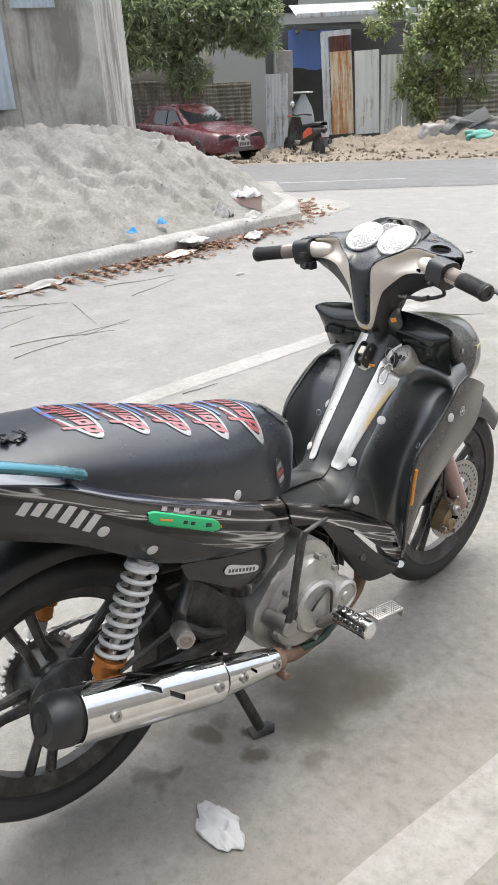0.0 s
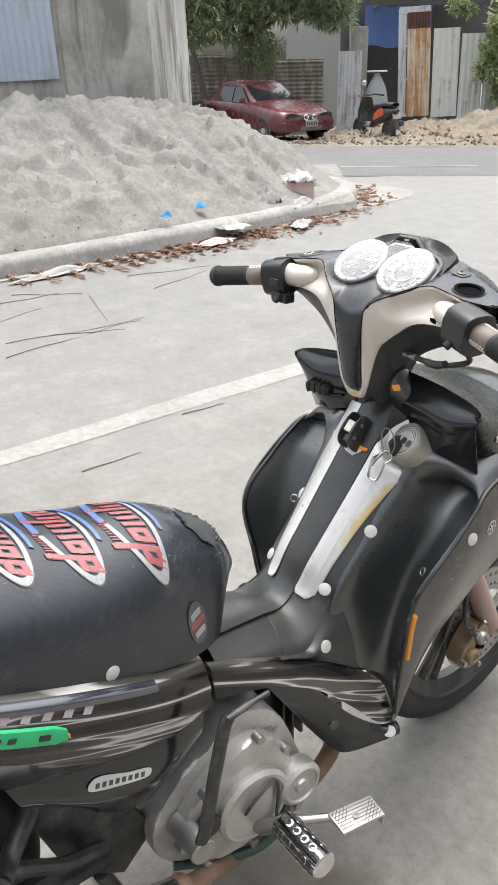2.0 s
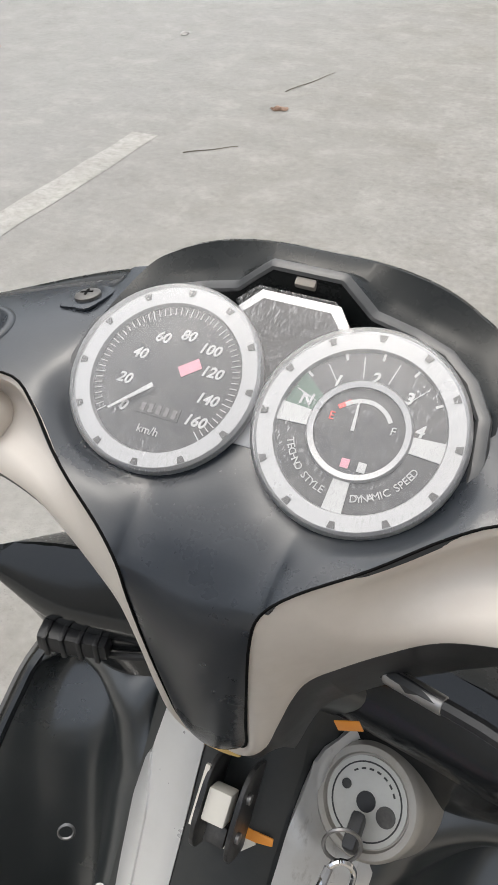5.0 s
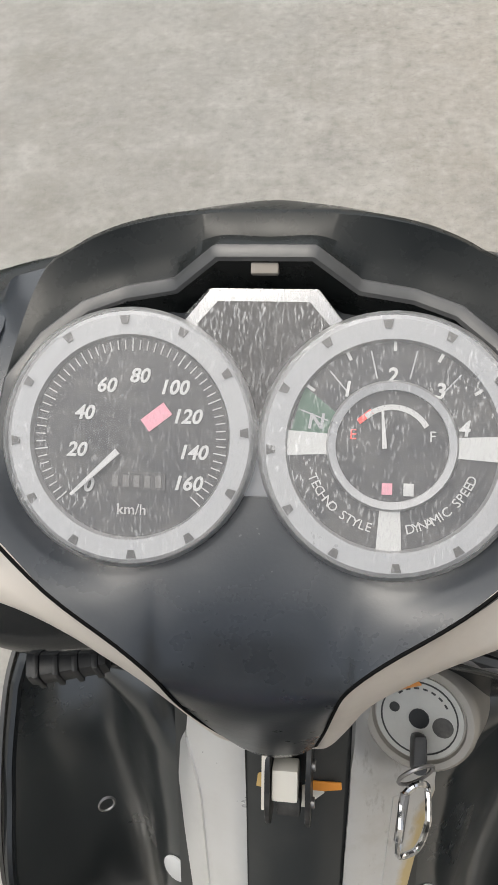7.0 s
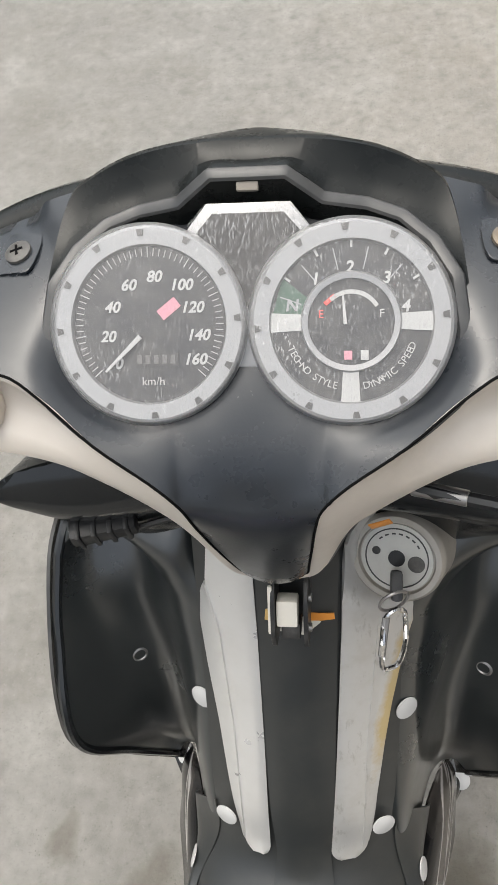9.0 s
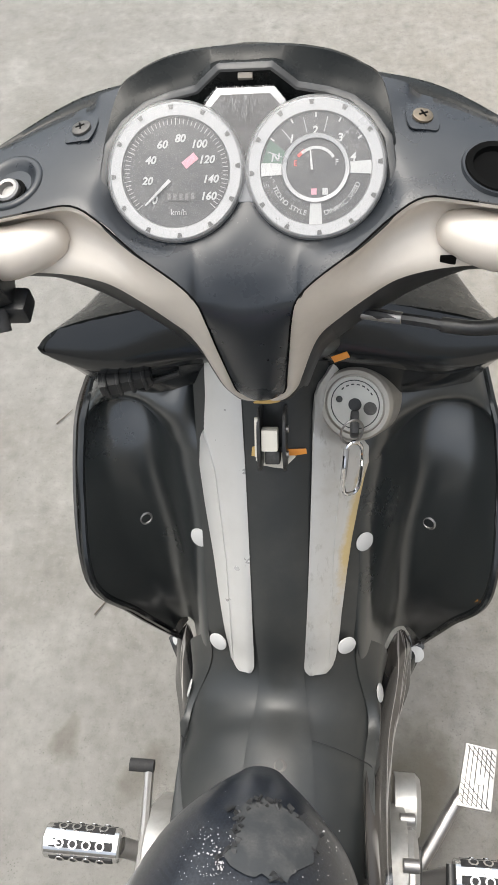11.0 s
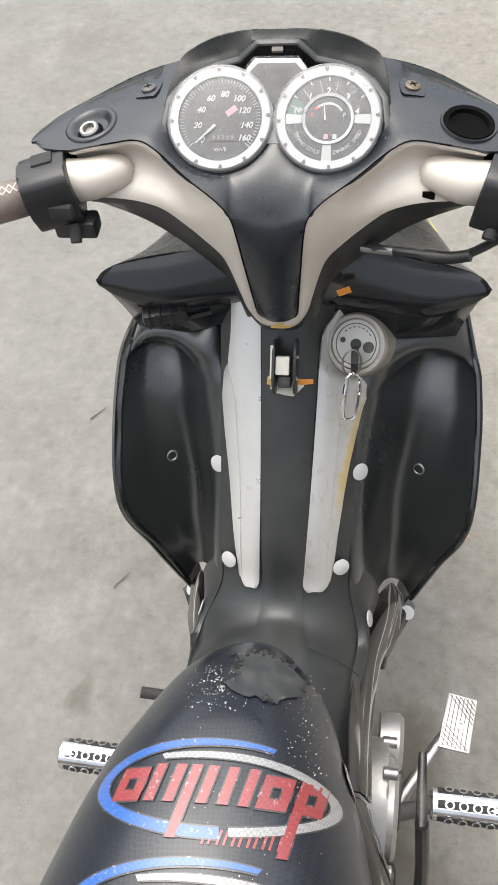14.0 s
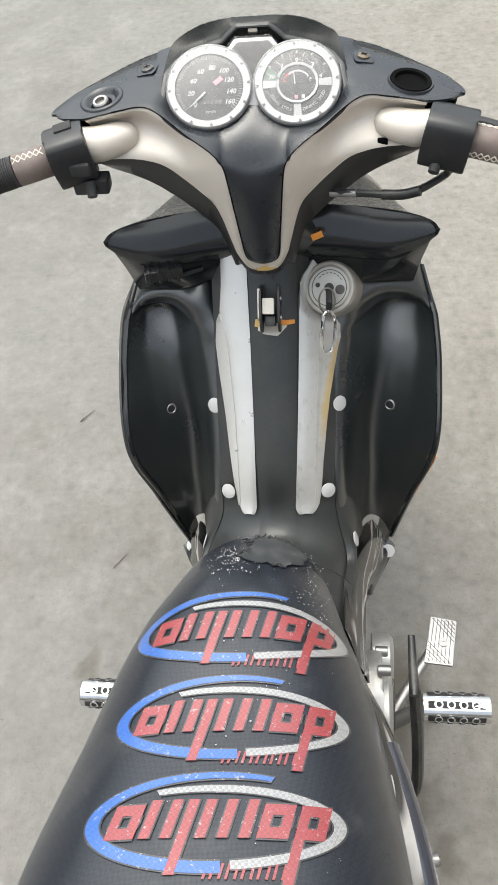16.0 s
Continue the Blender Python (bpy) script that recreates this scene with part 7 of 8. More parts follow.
def sheet_metal(name, color, rust, amount):
    n = Nodes(name, color, 0.55, 0.2)
    streak = n.noise(1.0, 5.0, 0.7, n.scaled(7, 7, 0.8))
    blot = n.noise(3.0, 6.0, 0.7)
    mask = n.ramp(n.math("ADD", streak, n.math("MULTIPLY", blot, 0.5)), 0.95 - amount, 1.15 - amount)
    n.set("Base Color", n.mix(mask, color, rust))
    n.bump(n.noise(40.0, 4.0), 0.2, 0.003)
    return n.mat


WALL = stained_wall()
ZINC = sheet_metal("weathered_zinc_sheet", (0.52, 0.54, 0.55), (0.24, 0.22, 0.20), 0.22)
PALEBLUE = sheet_metal("pale_blue_sheet", (0.42, 0.48, 0.54), (0.30, 0.32, 0.33), 0.15)
RUSTY = sheet_metal("rusty_sheet", (0.62, 0.54, 0.41), (0.44, 0.21, 0.08), 0.30)
DARKRUST = sheet_metal("dark_rust_sheet", (0.13, 0.05, 0.035), (0.07, 0.03, 0.025), 0.3)
DULL = sheet_metal("dull_brown_sheet", (0.40, 0.38, 0.335), (0.19, 0.17, 0.14), 0.35)
TARP = worn("blue_tarpaulin", (0.12, 0.22, 0.55), 0.5, amount=0.25, scale=3)
CLOTH = worn("grey_dust_sheet", (0.34, 0.36, 0.37), 0.8, amount=0.3, scale=4)
# dark grey: indoor and car-gap shade put into colour, also the dark debris
GLOOM = worn("inner_shade_and_debris", (0.09, 0.09, 0.088), 0.8, amount=0.2, scale=4)
BARK = worn("bark", (0.10, 0.085, 0.065), 0.9, dust=(0.2, 0.18, 0.15), amount=0.5, scale=6, bump=0.8, fine=40)
CARRED = worn("dark_red_car_paint", (0.085, 0.016, 0.022), 0.25, dust=(0.25, 0.2, 0.18), amount=0.3, scale=4)
CARGLASS = worn("dark_car_glass", (0.015, 0.018, 0.02), 0.06, amount=0.1, scale=3)
SCOOTRED = worn("orange_red_plastic", (0.50, 0.075, 0.035), 0.3, amount=0.15)
PLASTIC = worn("dirty_white_plastic_film", (0.31, 0.30, 0.285), 0.35, dust=(0.42, 0.38, 0.34), amount=0.5, scale=9)
BLUEBIT = worn("blue_plastic_scrap", (0.04, 0.28, 0.60), 0.4)
CARTON = worn("pink_white_carton", (0.60, 0.42, 0.38), 0.7, dust=(0.6, 0.57, 0.52), amount=0.7, scale=6)
TISSUE = worn("white_tissue", (0.42, 0.42, 0.415), 0.8, amount=0.15)
NET = worn("green_netting", (0.05, 0.24, 0.19), 0.6, dust=(0.3, 0.35, 0.33), amount=0.6, scale=14)


def leaf_material(name, dark, light):
    n = Nodes(name, dark, 0.45)
    tone = n.add("ShaderNodeNewGeometry").outputs["Random Per Island"]
    n.set("Base Color", n.mix(n.ramp(tone, 0.0, 1.0), dark, light))
    glow, blend = n.add("ShaderNodeBsdfTranslucent"), n.add("ShaderNodeMixShader")
    n.put(glow, "Color", n.mix(n.ramp(tone, 0.0, 1.0), tuple(c * 1.2 for c in dark), light))
    blend.inputs[0].default_value = 0.35
    n.tree.links.new(n.bsdf.outputs[0], blend.inputs[1])
    n.tree.links.new(glow.outputs[0], blend.inputs[2])
    n.tree.links.new(blend.outputs[0], n.tree.nodes["Material Output"].inputs[0])
    return n.mat


MANGO = leaf_material("mango_leaf", (0.125, 0.170, 0.095), (0.40, 0.46, 0.25))
VINE = leaf_material("vine_leaf", (0.15, 0.20, 0.085), (0.46, 0.51, 0.25))
DRY = leaf_material("dry_leaf", (0.16, 0.085, 0.055), (0.40, 0.27, 0.19))


def fbm(x, y, s, seed=0.0):
    return sum(noise.noise(Vector((x * s * 2 ** k, y * s * 2 ** k, seed + k))) / 1.9 ** k for k in range(5))


# ---- heap of sand on the island ----
HEAP_U, HEAP_H = [-9.0, -6.0, -2.45, -1.9, -1.5, -1.0, -0.7, -0.37, -0.05, 0.18, 0.40, 0.7], [0.3, 0.92, 0.88, 0.88, 0.84, 0.80, 0.76, 0.62, 0.42, 0.26, 0.12, 0.0]


def heap(u, v):
    top = float(np.interp(u, HEAP_U, HEAP_H))
    foot, crest = 7.86 + 0.93 * max(u, -6) + 0.12, 9.7 + 0.42 * max(u, -6)
    if v < foot:
        return -0.5
    if v < crest:
        t = min(1.0, max(0.0, (v - foot) / (crest - foot)))
        shape = t ** 0.85 * (1 - 0.12 * math.sin(math.pi * t)) if t > 0 else 0.0
    else:
        shape = max(0.0, 1 - ((v - crest) / 2.6) ** 2)
    ledge = fbm(u + 0.3 * v, v, 1.3, 9.0)
    step = min(1.0, max(0.0, ledge / 0.10))
    rough = 0.09 * fbm(u, v, 0.8, 3.0) + 0.085 * step + 0.08 * abs(fbm(u + 0.4 * v, v * 0.6, 2.4, 31.0)) + 0.030 * fbm(u, v, 6.5, 1.0) + 0.024 * fbm(u, v, 15.0, 12.0) - 0.030 * max(0.0, fbm(u, v, 2.2, 20.0))
    return top * shape + rough * min(1.0, top * shape * 4) - 0.03


rows = []
for i in range(330):
    u = -7.5 + 8.3 * i / 329
    row = []
    for j in range(200):
        v = 1.6 + 11.2 * j / 199 if u < -3 else max(1.6, 7.6 + 0.93 * max(u, -6)) + (12.8 - max(1.6, 7.6 + 0.93 * max(u, -6))) * j / 199
        p = far(u, v)
        row.append((p.x, p.y, drop(p.x, p.y) + 0.12 + heap(u, v)))
    rows.append(row)
pile = tagged(part("sand_mound", skin(rows), SAND, None, "large heap of grey building sand on the traffic island", angle=180), category="sand heap")
clods_r = random.Random(11)
bm = bmesh.new()
for k in range(420):
    u = clods_r.uniform(-3.6, 0.5)
    v = 7.9 + 0.93 * u + abs(clods_r.gauss(0, 0.75))
    s = clods_r.uniform(0.003, 0.009) * (1.6 if clods_r.random() < 0.08 else 1)
    p = far(u, v)
    own = bmesh.new()
    bmesh.ops.create_icosphere(own, subdivisions=1, radius=s)
    for q in own.verts:
        q.co *= clods_r.uniform(0.7, 1.25)
    own.transform(Matrix.Translation((p.x, p.y, p.z + 0.12 + max(0, heap(u, v)) + s * 0.1)))
    merge(own, bm)
tagged(part("sand_clods", bm, SAND, None, "scattered clods and pebbles of grey sand"), category="clods", kind="stuff")

# ---- tall stained cement wall behind the heap ----
FACING = Matrix((( ASIDE.x, AHEAD.x, 0, 0), (ASIDE.y, AHEAD.y, 0, 0), (0, 0, 1, 0), (0, 0, 0, 1)))


def spot(u, v, z):
    """A matrix at a far place whose x runs to the right, y ahead and z up."""
    p = EYE0 + ASIDE * u + AHEAD * v
    return Matrix.Translation((p.x, p.y, z)) @ FACING


wall = thing("building", "tall stained grey cement building corner with metal sheets fixed on it", "building", spot(-1.20, 9.75, -0.2) @ Matrix.Rotation(radians(-1.6), 4, "Y"))
part("wall", block(3.9, 3.2, 7.0, Matrix.Translation((-1.95, 1.6, 3.5)), 0.03), WALL, wall, "stained cement-rendered wall")


def corrugated(w, h, pitch, amp, m, bm=None, upright=True, sag=0.0):
    """A wavy sheet in the local xz plane, w wide and h high from its lower left corner."""
    n = max(8, int((w if upright else h) / pitch * 8))
    rows = []
    for i in range(n + 1):
        t = i / n
        y = amp * math.sin(2 * math.pi * t * (w if upright else h) / pitch)
        rows.append([m @ Vector((w * t, y + sag * k * k, h * k) if upright else (w * k, y, h * t)) for k in (0, 0.25, 0.5, 0.75, 1)])
    return thicken(skin(rows, bm=bm), 0.003)


part("metal_sheet", corrugated(1.3, 4.0, 0.08, 0.010, Matrix.Translation((-2.28, -0.03, 1.42))), PALEBLUE, wall, "pale blue corrugated metal sheet")
part("metal_sheet", corrugated(0.47, 1.2, 0.07, 0.010, Matrix.Translation((-0.86, -0.05, 2.39)) @ Matrix.Rotation(radians(3), 4, "Y")), PALEBLUE, wall, "pale blue corrugated metal sheet")
part("wall_joint", block(0.02, 0.02, 3.4, Matrix.Translation((-0.93, -0.004, 2.4)), 0.004), DULL, wall)


# ---- shanty fence and gate across the street ----
def sheet_thing(label, mat, u, v, z, w, h, lean=0.0, turn=0.0, upright=True, pitch=0.076, amp=0.010, group="fence sheets"):
    ob = part("fence_sheet", corrugated(w, h, pitch, amp, Matrix(), upright=upright), mat, None, label)
    ob.matrix_world = spot(u, v, z) @ Matrix.Rotation(radians(turn), 4, "Z") @ Matrix.Rotation(radians(lean), 4, "Y")
    return tagged(ob, label, "fence sheet", group)


for k in range(5):
    sheet_thing("dull brown horizontally ribbed fence sheet", DULL, -5.8 + 1.36 * k, 25.6 + 0.03 * (k % 2), -0.85 - 0.03 * k, 1.38, 2.45 - 0.05 * k, 0.4 * (k % 3 - 1), 0.0, False, 0.11, 0.014)
sheet_thing("grey zinc sheet door standing ajar", ZINC, 1.38, 24.75, -0.55, 0.62, 2.0, 0.5, -6, True, 0.10, 0.004)
post = tagged(part("gate_post", block(0.46, 0.30, 2.75, Matrix.Translation((0, 0, 1.375)), 0.02), KERBSTONE, None, "grey concrete gate post"), "grey concrete gate post", "post")
post.matrix_world = spot(1.95, 25.1, -0.72)
gate = thing("gate", "makeshift sheet-metal gate with a rusted panel", "gate", spot(3.05, 24.5, -0.22) @ Matrix.Rotation(radians(-2.4), 4, "Y"))
for x in (0.0, 0.70):
    part("gate_stile", block(0.07, 0.05, 2.62, Matrix.Translation((x, 0.03, 1.31)), 0.006), ZINC, gate)
for z in (0.05, 0.95, 1.75, 2.55):
    part("gate_rail", block(0.70, 0.04, 0.06, Matrix.Translation((0.35, 0.03, z)), 0.006), ZINC, gate)
part("gate_panel", corrugated(0.15, 2.55, 0.07, 0.008, Matrix.Translation((0.02, 0.0, 0.03))), ZINC, gate)
part("gate_panel", corrugated(0.60, 2.12, 0.076, 0.011, Matrix.Translation((0.19, -0.035, 0.02))), RUSTY, gate, "orange-rusted corrugated panel")
part("gate_panel", corrugated(0.58, 0.38, 0.076, 0.010, Matrix.Translation((0.19, -0.03, 2.14))), DARKRUST, gate, "dark red rusted panel")
part("gate_panel", corrugated(0.80, 0.16, 0.2, 0.003, Matrix.Translation((-0.02, -0.01, 2.50))), ZINC, gate)
part("gate_hasp", block(0.10, 0.03, 0.035, Matrix.Translation((0.06, -0.04, 1.02)), 0.006), ALLOY, gate)
PALEMETAL = sheet_metal("pale_painted_sheet", (0.70, 0.71, 0.68), (0.33, 0.31, 0.28), 0.16)
sheet_thing("pale grey-white sheet metal panel", PALEMETAL, 3.91, 24.6, -0.22, 0.68, 2.15, -1.6, 0, True, 0.17, 0.005)
sheet_thing("pale grey-white sheet metal panel", PALEMETAL, 4.62, 24.62, -0.30, 0.60, 2.10, -0.6, 0, True, 0.15, 0.006)
sheet_thing("pale grey-white sheet metal panel", PALEMETAL, 5.23, 24.65, -0.25, 0.55, 1.9, 0.6, 0, True, 0.15, 0.006)
sheet_thing("orange-rusted corrugated fence sheet", RUSTY, 5.79, 24.7, -0.25, 0.50, 1.45, -0.5, 0, True, 0.076, 0.010)
for k in range(4):
    sheet_thing("grey ribbed fence sheet", sheet_metal("grey_ribbed_sheet", (0.44, 0.45, 0.41), (0.28, 0.255, 0.21), 0.3) if k == 0 else bpy.data.materials["grey_ribbed_sheet"], 6.33 + 1.25 * k, 25.0, -0.4, 1.27, 2.6, -0.6, 0, False, 0.13, 0.018)
hut = thing("hut", "shanty hut with a zinc roof, blue tarpaulin and dark interior", "hut", spot(2.03, 26.2, -0.75))
part("roof", corrugated(3.4, 2.6, 0.09, 0.012, Matrix.Translation((0.35, -0.4, 3.66)) @ Matrix.Rotation(radians(-80), 4, "X")), ZINC, hut, "grey zinc roof")
part("roof_edge", block(3.4, 0.04, 0.12, Matrix.Translation((2.05, -0.42, 3.68)) @ Matrix.Rotation(radians(-0.6), 4, "Y"), 0.01), ZINC, hut)
part("back_wall", block(4.4, 0.1, 3.6, Matrix.Translation((1.8, 2.4, 1.8)), 0.02), GLOOM, hut)
part("side_wall", block(0.1, 2.4, 3.3, Matrix.Translation((-0.1, 1.2, 1.65)), 0.02), GLOOM, hut)
for x, z in ((0.45, 3.3), (1.6, 3.3), (2.9, 3.3)):
    part("rafter", block(0.07, 2.4, 0.09, Matrix.Translation((x, 0.8, z)), 0.01), GLOOM, hut)
rows = [[(0.2 + 1.9 * i / 9, 0.75 + 0.06 * math.sin(i), 2.30 + 1.05 * j / 5 + 0.05 * math.sin(1.3 * i)) for j in range(6)] for i in range(10)]
part("tarpaulin", thicken(skin(rows), 0.004), TARP, hut, "sagging blue tarpaulin")
part("beam", block(3.2, 0.10, 0.12, Matrix.Translation((1.9, -0.2, 3.34)) @ Matrix.Rotation(radians(1.5), 4, "Y"), 0.01), GLOOM, hut)
rows = []
for k in range(6):
    r = (0.06, 0.14, 0.22, 0.27, 0.30, 0.31)[k]
    rows.append([(r * math.cos(2 * math.pi * j / 20) * (1 + 0.12 * math.sin(5 * j)), 0.6 * r * math.sin(2 * math.pi * j / 20), 1.52 - 0.16 * k) for j in range(20)])
drape_ob = tagged(part("covered_stand", skin(rows, ring=True, caps=True), CLOTH, None, "stand covered with a grey dust sheet"), "stand covered with a grey dust sheet inside the gate", "covered stand")
drape_ob.matrix_world = spot(2.45, 24.9, -0.62)
tray = tagged(part("board", block(0.52, 0.30, 0.04, Matrix(), 0.01), PALEMETAL, None), "pale board lying on the covered stand", "board")
tray.matrix_world = spot(2.45, 24.9, 0.94)
bucket = tagged(part("bucket", lathe([(0.09, 0), (0.12, 0.22), (0.125, 0.23), (0.11, 0.22), (0.085, 0.02)], 20), SCOOTRED, None), "small red plastic bucket beside the gate", "bucket")
bucket.matrix_world = spot(2.91, 24.2, -0.40)
pale = thing("house", "pale plastered house far behind the hut", "house", spot(1.43, 33.0, -1.0))
part("wall", block(7.0, 4.0, 8.0, Matrix.Translation((2.0, 2.0, 4.0)), 0.02), worn("pale_plaster", (0.33, 0.33, 0.31), 0.8, amount=0.3, scale=1.5), pale)
part("window", block(1.0, 0.06, 1.1, Matrix.Translation((1.2, -0.02, 5.0)), 0.02), CARGLASS, pale)

# dirt shoulder and mound
strip_mesh("shoulder", st([(-16, 26.4), (-5, 21.5), (0, 19.4), (6, 16.9), (14, 13.9), (30, 11)]), st([(-16, 30), (-5, 27), (0, 27), (6, 27), (14, 27), (30, 27)]), DIRT, 60, 8, 0.008, "pale brown dirt shoulder", 0.06, 6)
rows = []
for i in range(190):
    u = 1.2 + 9.5 * i / 189
    row = []
    for j in range(90):
        v0 = 20.0 - 0.42 * (u - 0.5)
        v = v0 + (25.4 - v0) * j / 89
        t = j / 89
        h = (0.26 + 0.34 * math.exp(-((u - 5.5) / 1.3) ** 2) * math.sin(math.pi * min(1, t * 1.2)) ** 1.0 + 0.25 * min(1, max(0, (u - 5) / 2))) * min(1, t * 2.2) * min(1, (u - 1.2) / 0.9)
        p = far(u, v)
        row.append((p.x, p.y, p.z + h + (0.15 * fbm(u, v, 1.6, 5) + 0.09 * fbm(u, v, 6.0, 15)) * min(1, t * 3)))
    rows.append(row)
tagged(part("dirt_mound", skin(rows), DIRT, None, "mound of brown dirt and rubble before the fence", angle=180), category="dirt mound")
bm = bmesh.new()
for k in range(620):
    u = clods_r.uniform(-0.8, 9)
    v = 19.7 - 0.42 * u + abs(clods_r.gauss(0, 1.9)) + 0.1
    s = clods_r.uniform(0.012, 0.05) * (1.7 if clods_r.random() < 0.06 else 1)
    p = far(u, v)
    t = (v - (20.0 - 0.42 * (u - 0.5))) / (25.4 - (20.0 - 0.42 * (u - 0.5)))
    own = bmesh.new()
    bmesh.ops.create_icosphere(own, subdivisions=1, radius=s)
    for q in own.verts:
        q.co *= clods_r.uniform(0.7, 1.25)
    own.transform(Matrix.Translation((p.x, p.y, p.z + (0.3 * min(1, max(0, t) * 2.2) if u > 1.5 else 0.0) + 0.02)))
    merge(own, bm)
tagged(part("rubble", bm, DIRT, None, "broken stones and rubble on the dirt"), category="rubble", kind="stuff")


def lump(name, label, category, mat, u, v, z, sx, sy, sz, seed, rough=0.25):
    own = bmesh.new()
    bmesh.ops.create_icosphere(own, subdivisions=4, radius=1.0)
    for q in own.verts:
        d = 1 + rough * noise.noise(q.co * 1.6 + Vector((seed, 0, 0))) + rough * 0.5 * abs(noise.noise(q.co * 4 + Vector((0, seed, 0))))
        q.co = Vector((math.copysign(abs(q.co.x) ** 0.6, q.co.x) * sx, math.copysign(abs(q.co.y) ** 0.6, q.co.y) * sy, math.copysign(abs(q.co.z) ** 0.6, q.co.z) * sz)) * d
    ob = tagged(part(name, own, mat, None, angle=60), label, category)
    ob.matrix_world = spot(u, v, z)
    return ob


lump("concrete_chunk", "broken pale concrete chunk on the dirt mound", "concrete chunk", KERBSTONE, 5.11, 20.6, -0.08, 0.30, 0.25, 0.30, 2.0, 0.2)
lump("debris_mound", "pile of dark burnt sheets and debris", "debris", GLOOM, 6.08, 20.6, 0.05, 0.62, 0.4, 0.24, 5.0, 0.5)
lump("rubbish_bag", "crumpled green netting bag of rubbish", "rubbish bag", NET, 6.01, 19.9, -0.16, 0.36, 0.3, 0.20, 8.0, 0.4)
lump("rubble_heap", "grey heap of broken rubble", "rubble", KERBSTONE, 5.53, 19.8, -0.32, 0.45, 0.3, 0.14, 12.0, 0.5)
slate = tagged(part("black_board", block(1.0, 0.04, 0.34, Matrix(), 0.01), GLOOM, None), "charred black board leaning on the debris", "board")
slate.matrix_world = spot(5.88, 20.3, 0.22) @ Matrix.Rotation(radians(-24), 4, "Y") @ Matrix.Rotation(radians(-40), 4, "X")
slab_ob = tagged(part("concrete_block", block(1.30, 0.70, 0.26, Matrix.Translation((0, 0, 0.13)), 0.05), SOIL, None), "large weathered concrete block lying by the street", "concrete block")
slab_ob.matrix_world = spot(6.62, 17.95, -0.32) @ Matrix.Rotation(radians(-8), 4, "Z")
slab_ob = tagged(part("concrete_block", block(1.24, 0.62, 0.27, Matrix.Translation((0.03, 0.02, 0.135)), 0.06), worn("beige_weathered_block", (0.27, 0.235, 0.18), 0.9, dust=(0.15, 0.13, 0.10), amount=0.7, scale=5, bump=0.6, fine=60), None), "beige weathered concrete block stacked on another", "concrete block")
slab_ob.matrix_world = spot(6.60, 17.97, -0.06) @ Matrix.Rotation(radians(-6), 4, "Z")


# ---- trees ----
def leaves(name, count, mat, parent, centre, size, length, width, seed, clumps):
    r = random.Random(seed)
    hearts = []
    while len(hearts) < clumps:
        d = Vector((r.uniform(-1, 1), r.uniform(-1, 1), r.uniform(-1, 1)))
        if 0.25 < d.length < 1.0 * (0.75 + 0.35 * noise.noise(d * 2 + Vector((seed, 0, 0)))):
            hearts.append(Vector((d.x * size[0], d.y * size[1], d.z * size[2])) + Vector(centre))
    verts, faces = [], []
    for k in range(count):
        h = hearts[k % clumps]
        d = Vector((r.gauss(0, 1), r.gauss(0, 1), r.gauss(-0.35, 0.7))).normalized()
        p = h + d * r.uniform(0.02, 0.10)
        ll, ww = length * r.uniform(0.6, 1.2), width * r.uniform(0.7, 1.2)
        side = d.cross(Vector((r.uniform(-0.4, 0.4), r.uniform(-0.4, 0.4), 1))).normalized() * ww
        up = side.cross(d).normalized()
        b = len(verts)
        verts += [p, p + d * ll * 0.45 + side + up * 0.01, p + d * ll - up * 0.02, p + d * ll * 0.45 - side + up * 0.01]
        faces += [(b, b + 1, b + 2), (b, b + 2, b + 3)]
    return raw(name, verts, faces, mat, parent, "", False)


def tree(label, u, v, z, trunk, limbs, crowns, mat, seed):
    root = thing("tree", label, "tree", spot(u, v, z))
    part("trunk", tube(bend(trunk, 14), [0.13 - 0.006 * k for k in range(14)], 10), BARK, root)
    top = Vector(trunk[-1])
    for q in limbs:
        mid = top.lerp(Vector(q), 0.5) + Vector((0, 0, 0.15))
        part("limb", tube(bend([top, mid, q], 10), [0.06 - 0.0045 * k for k in range(10)], 8), BARK, root)
    for c, size, count, clumps, ll, ww in crowns:
        seed += 1
        leaves("crown", count, mat, root, c, size, ll, ww, seed, clumps)
    return root


tree("leafy mango tree with hanging dark green leaves", -1.0, 24.3, -0.62, [(0, 0, 0), (0.03, 0, 0.8), (0.05, 0.1, 1.7), (0.1, 0.2, 2.4)], [(-1.2, 0.2, 3.4), (1.3, 0.1, 3.5), (0.4, -0.5, 4.0), (2.2, 0.2, 3.6)],
     [((-0.35, 0, 3.7), (2.1, 1.3, 1.75), 9000, 620, 0.24, 0.034), ((1.9, -0.1, 3.5), (1.15, 0.9, 1.25), 4200, 280, 0.24, 0.034), ((0.2, 0.1, 2.3), (0.8, 0.6, 0.75), 1500, 110, 0.22, 0.03)], MANGO, 31)
tree("crooked tree beside the dull fence", -2.2, 24.6, -0.62, [(0.1, 0, 0), (0.0, 0, 0.9), (-0.15, 0, 1.6), (-0.4, 0, 2.6)], [(-0.9, 0.1, 3.4), (0.2, 0.1, 3.4)],
     [((-0.6, 0.2, 3.6), (1.2, 1.0, 1.6), 3600, 260, 0.22, 0.032)], MANGO, 52)
tuft = random.Random(23)
TUFTS = [((0.5, 0.2, 3.0), (1.5, 0.6, 0.8), 2400, 300, 0.15, 0.042)]
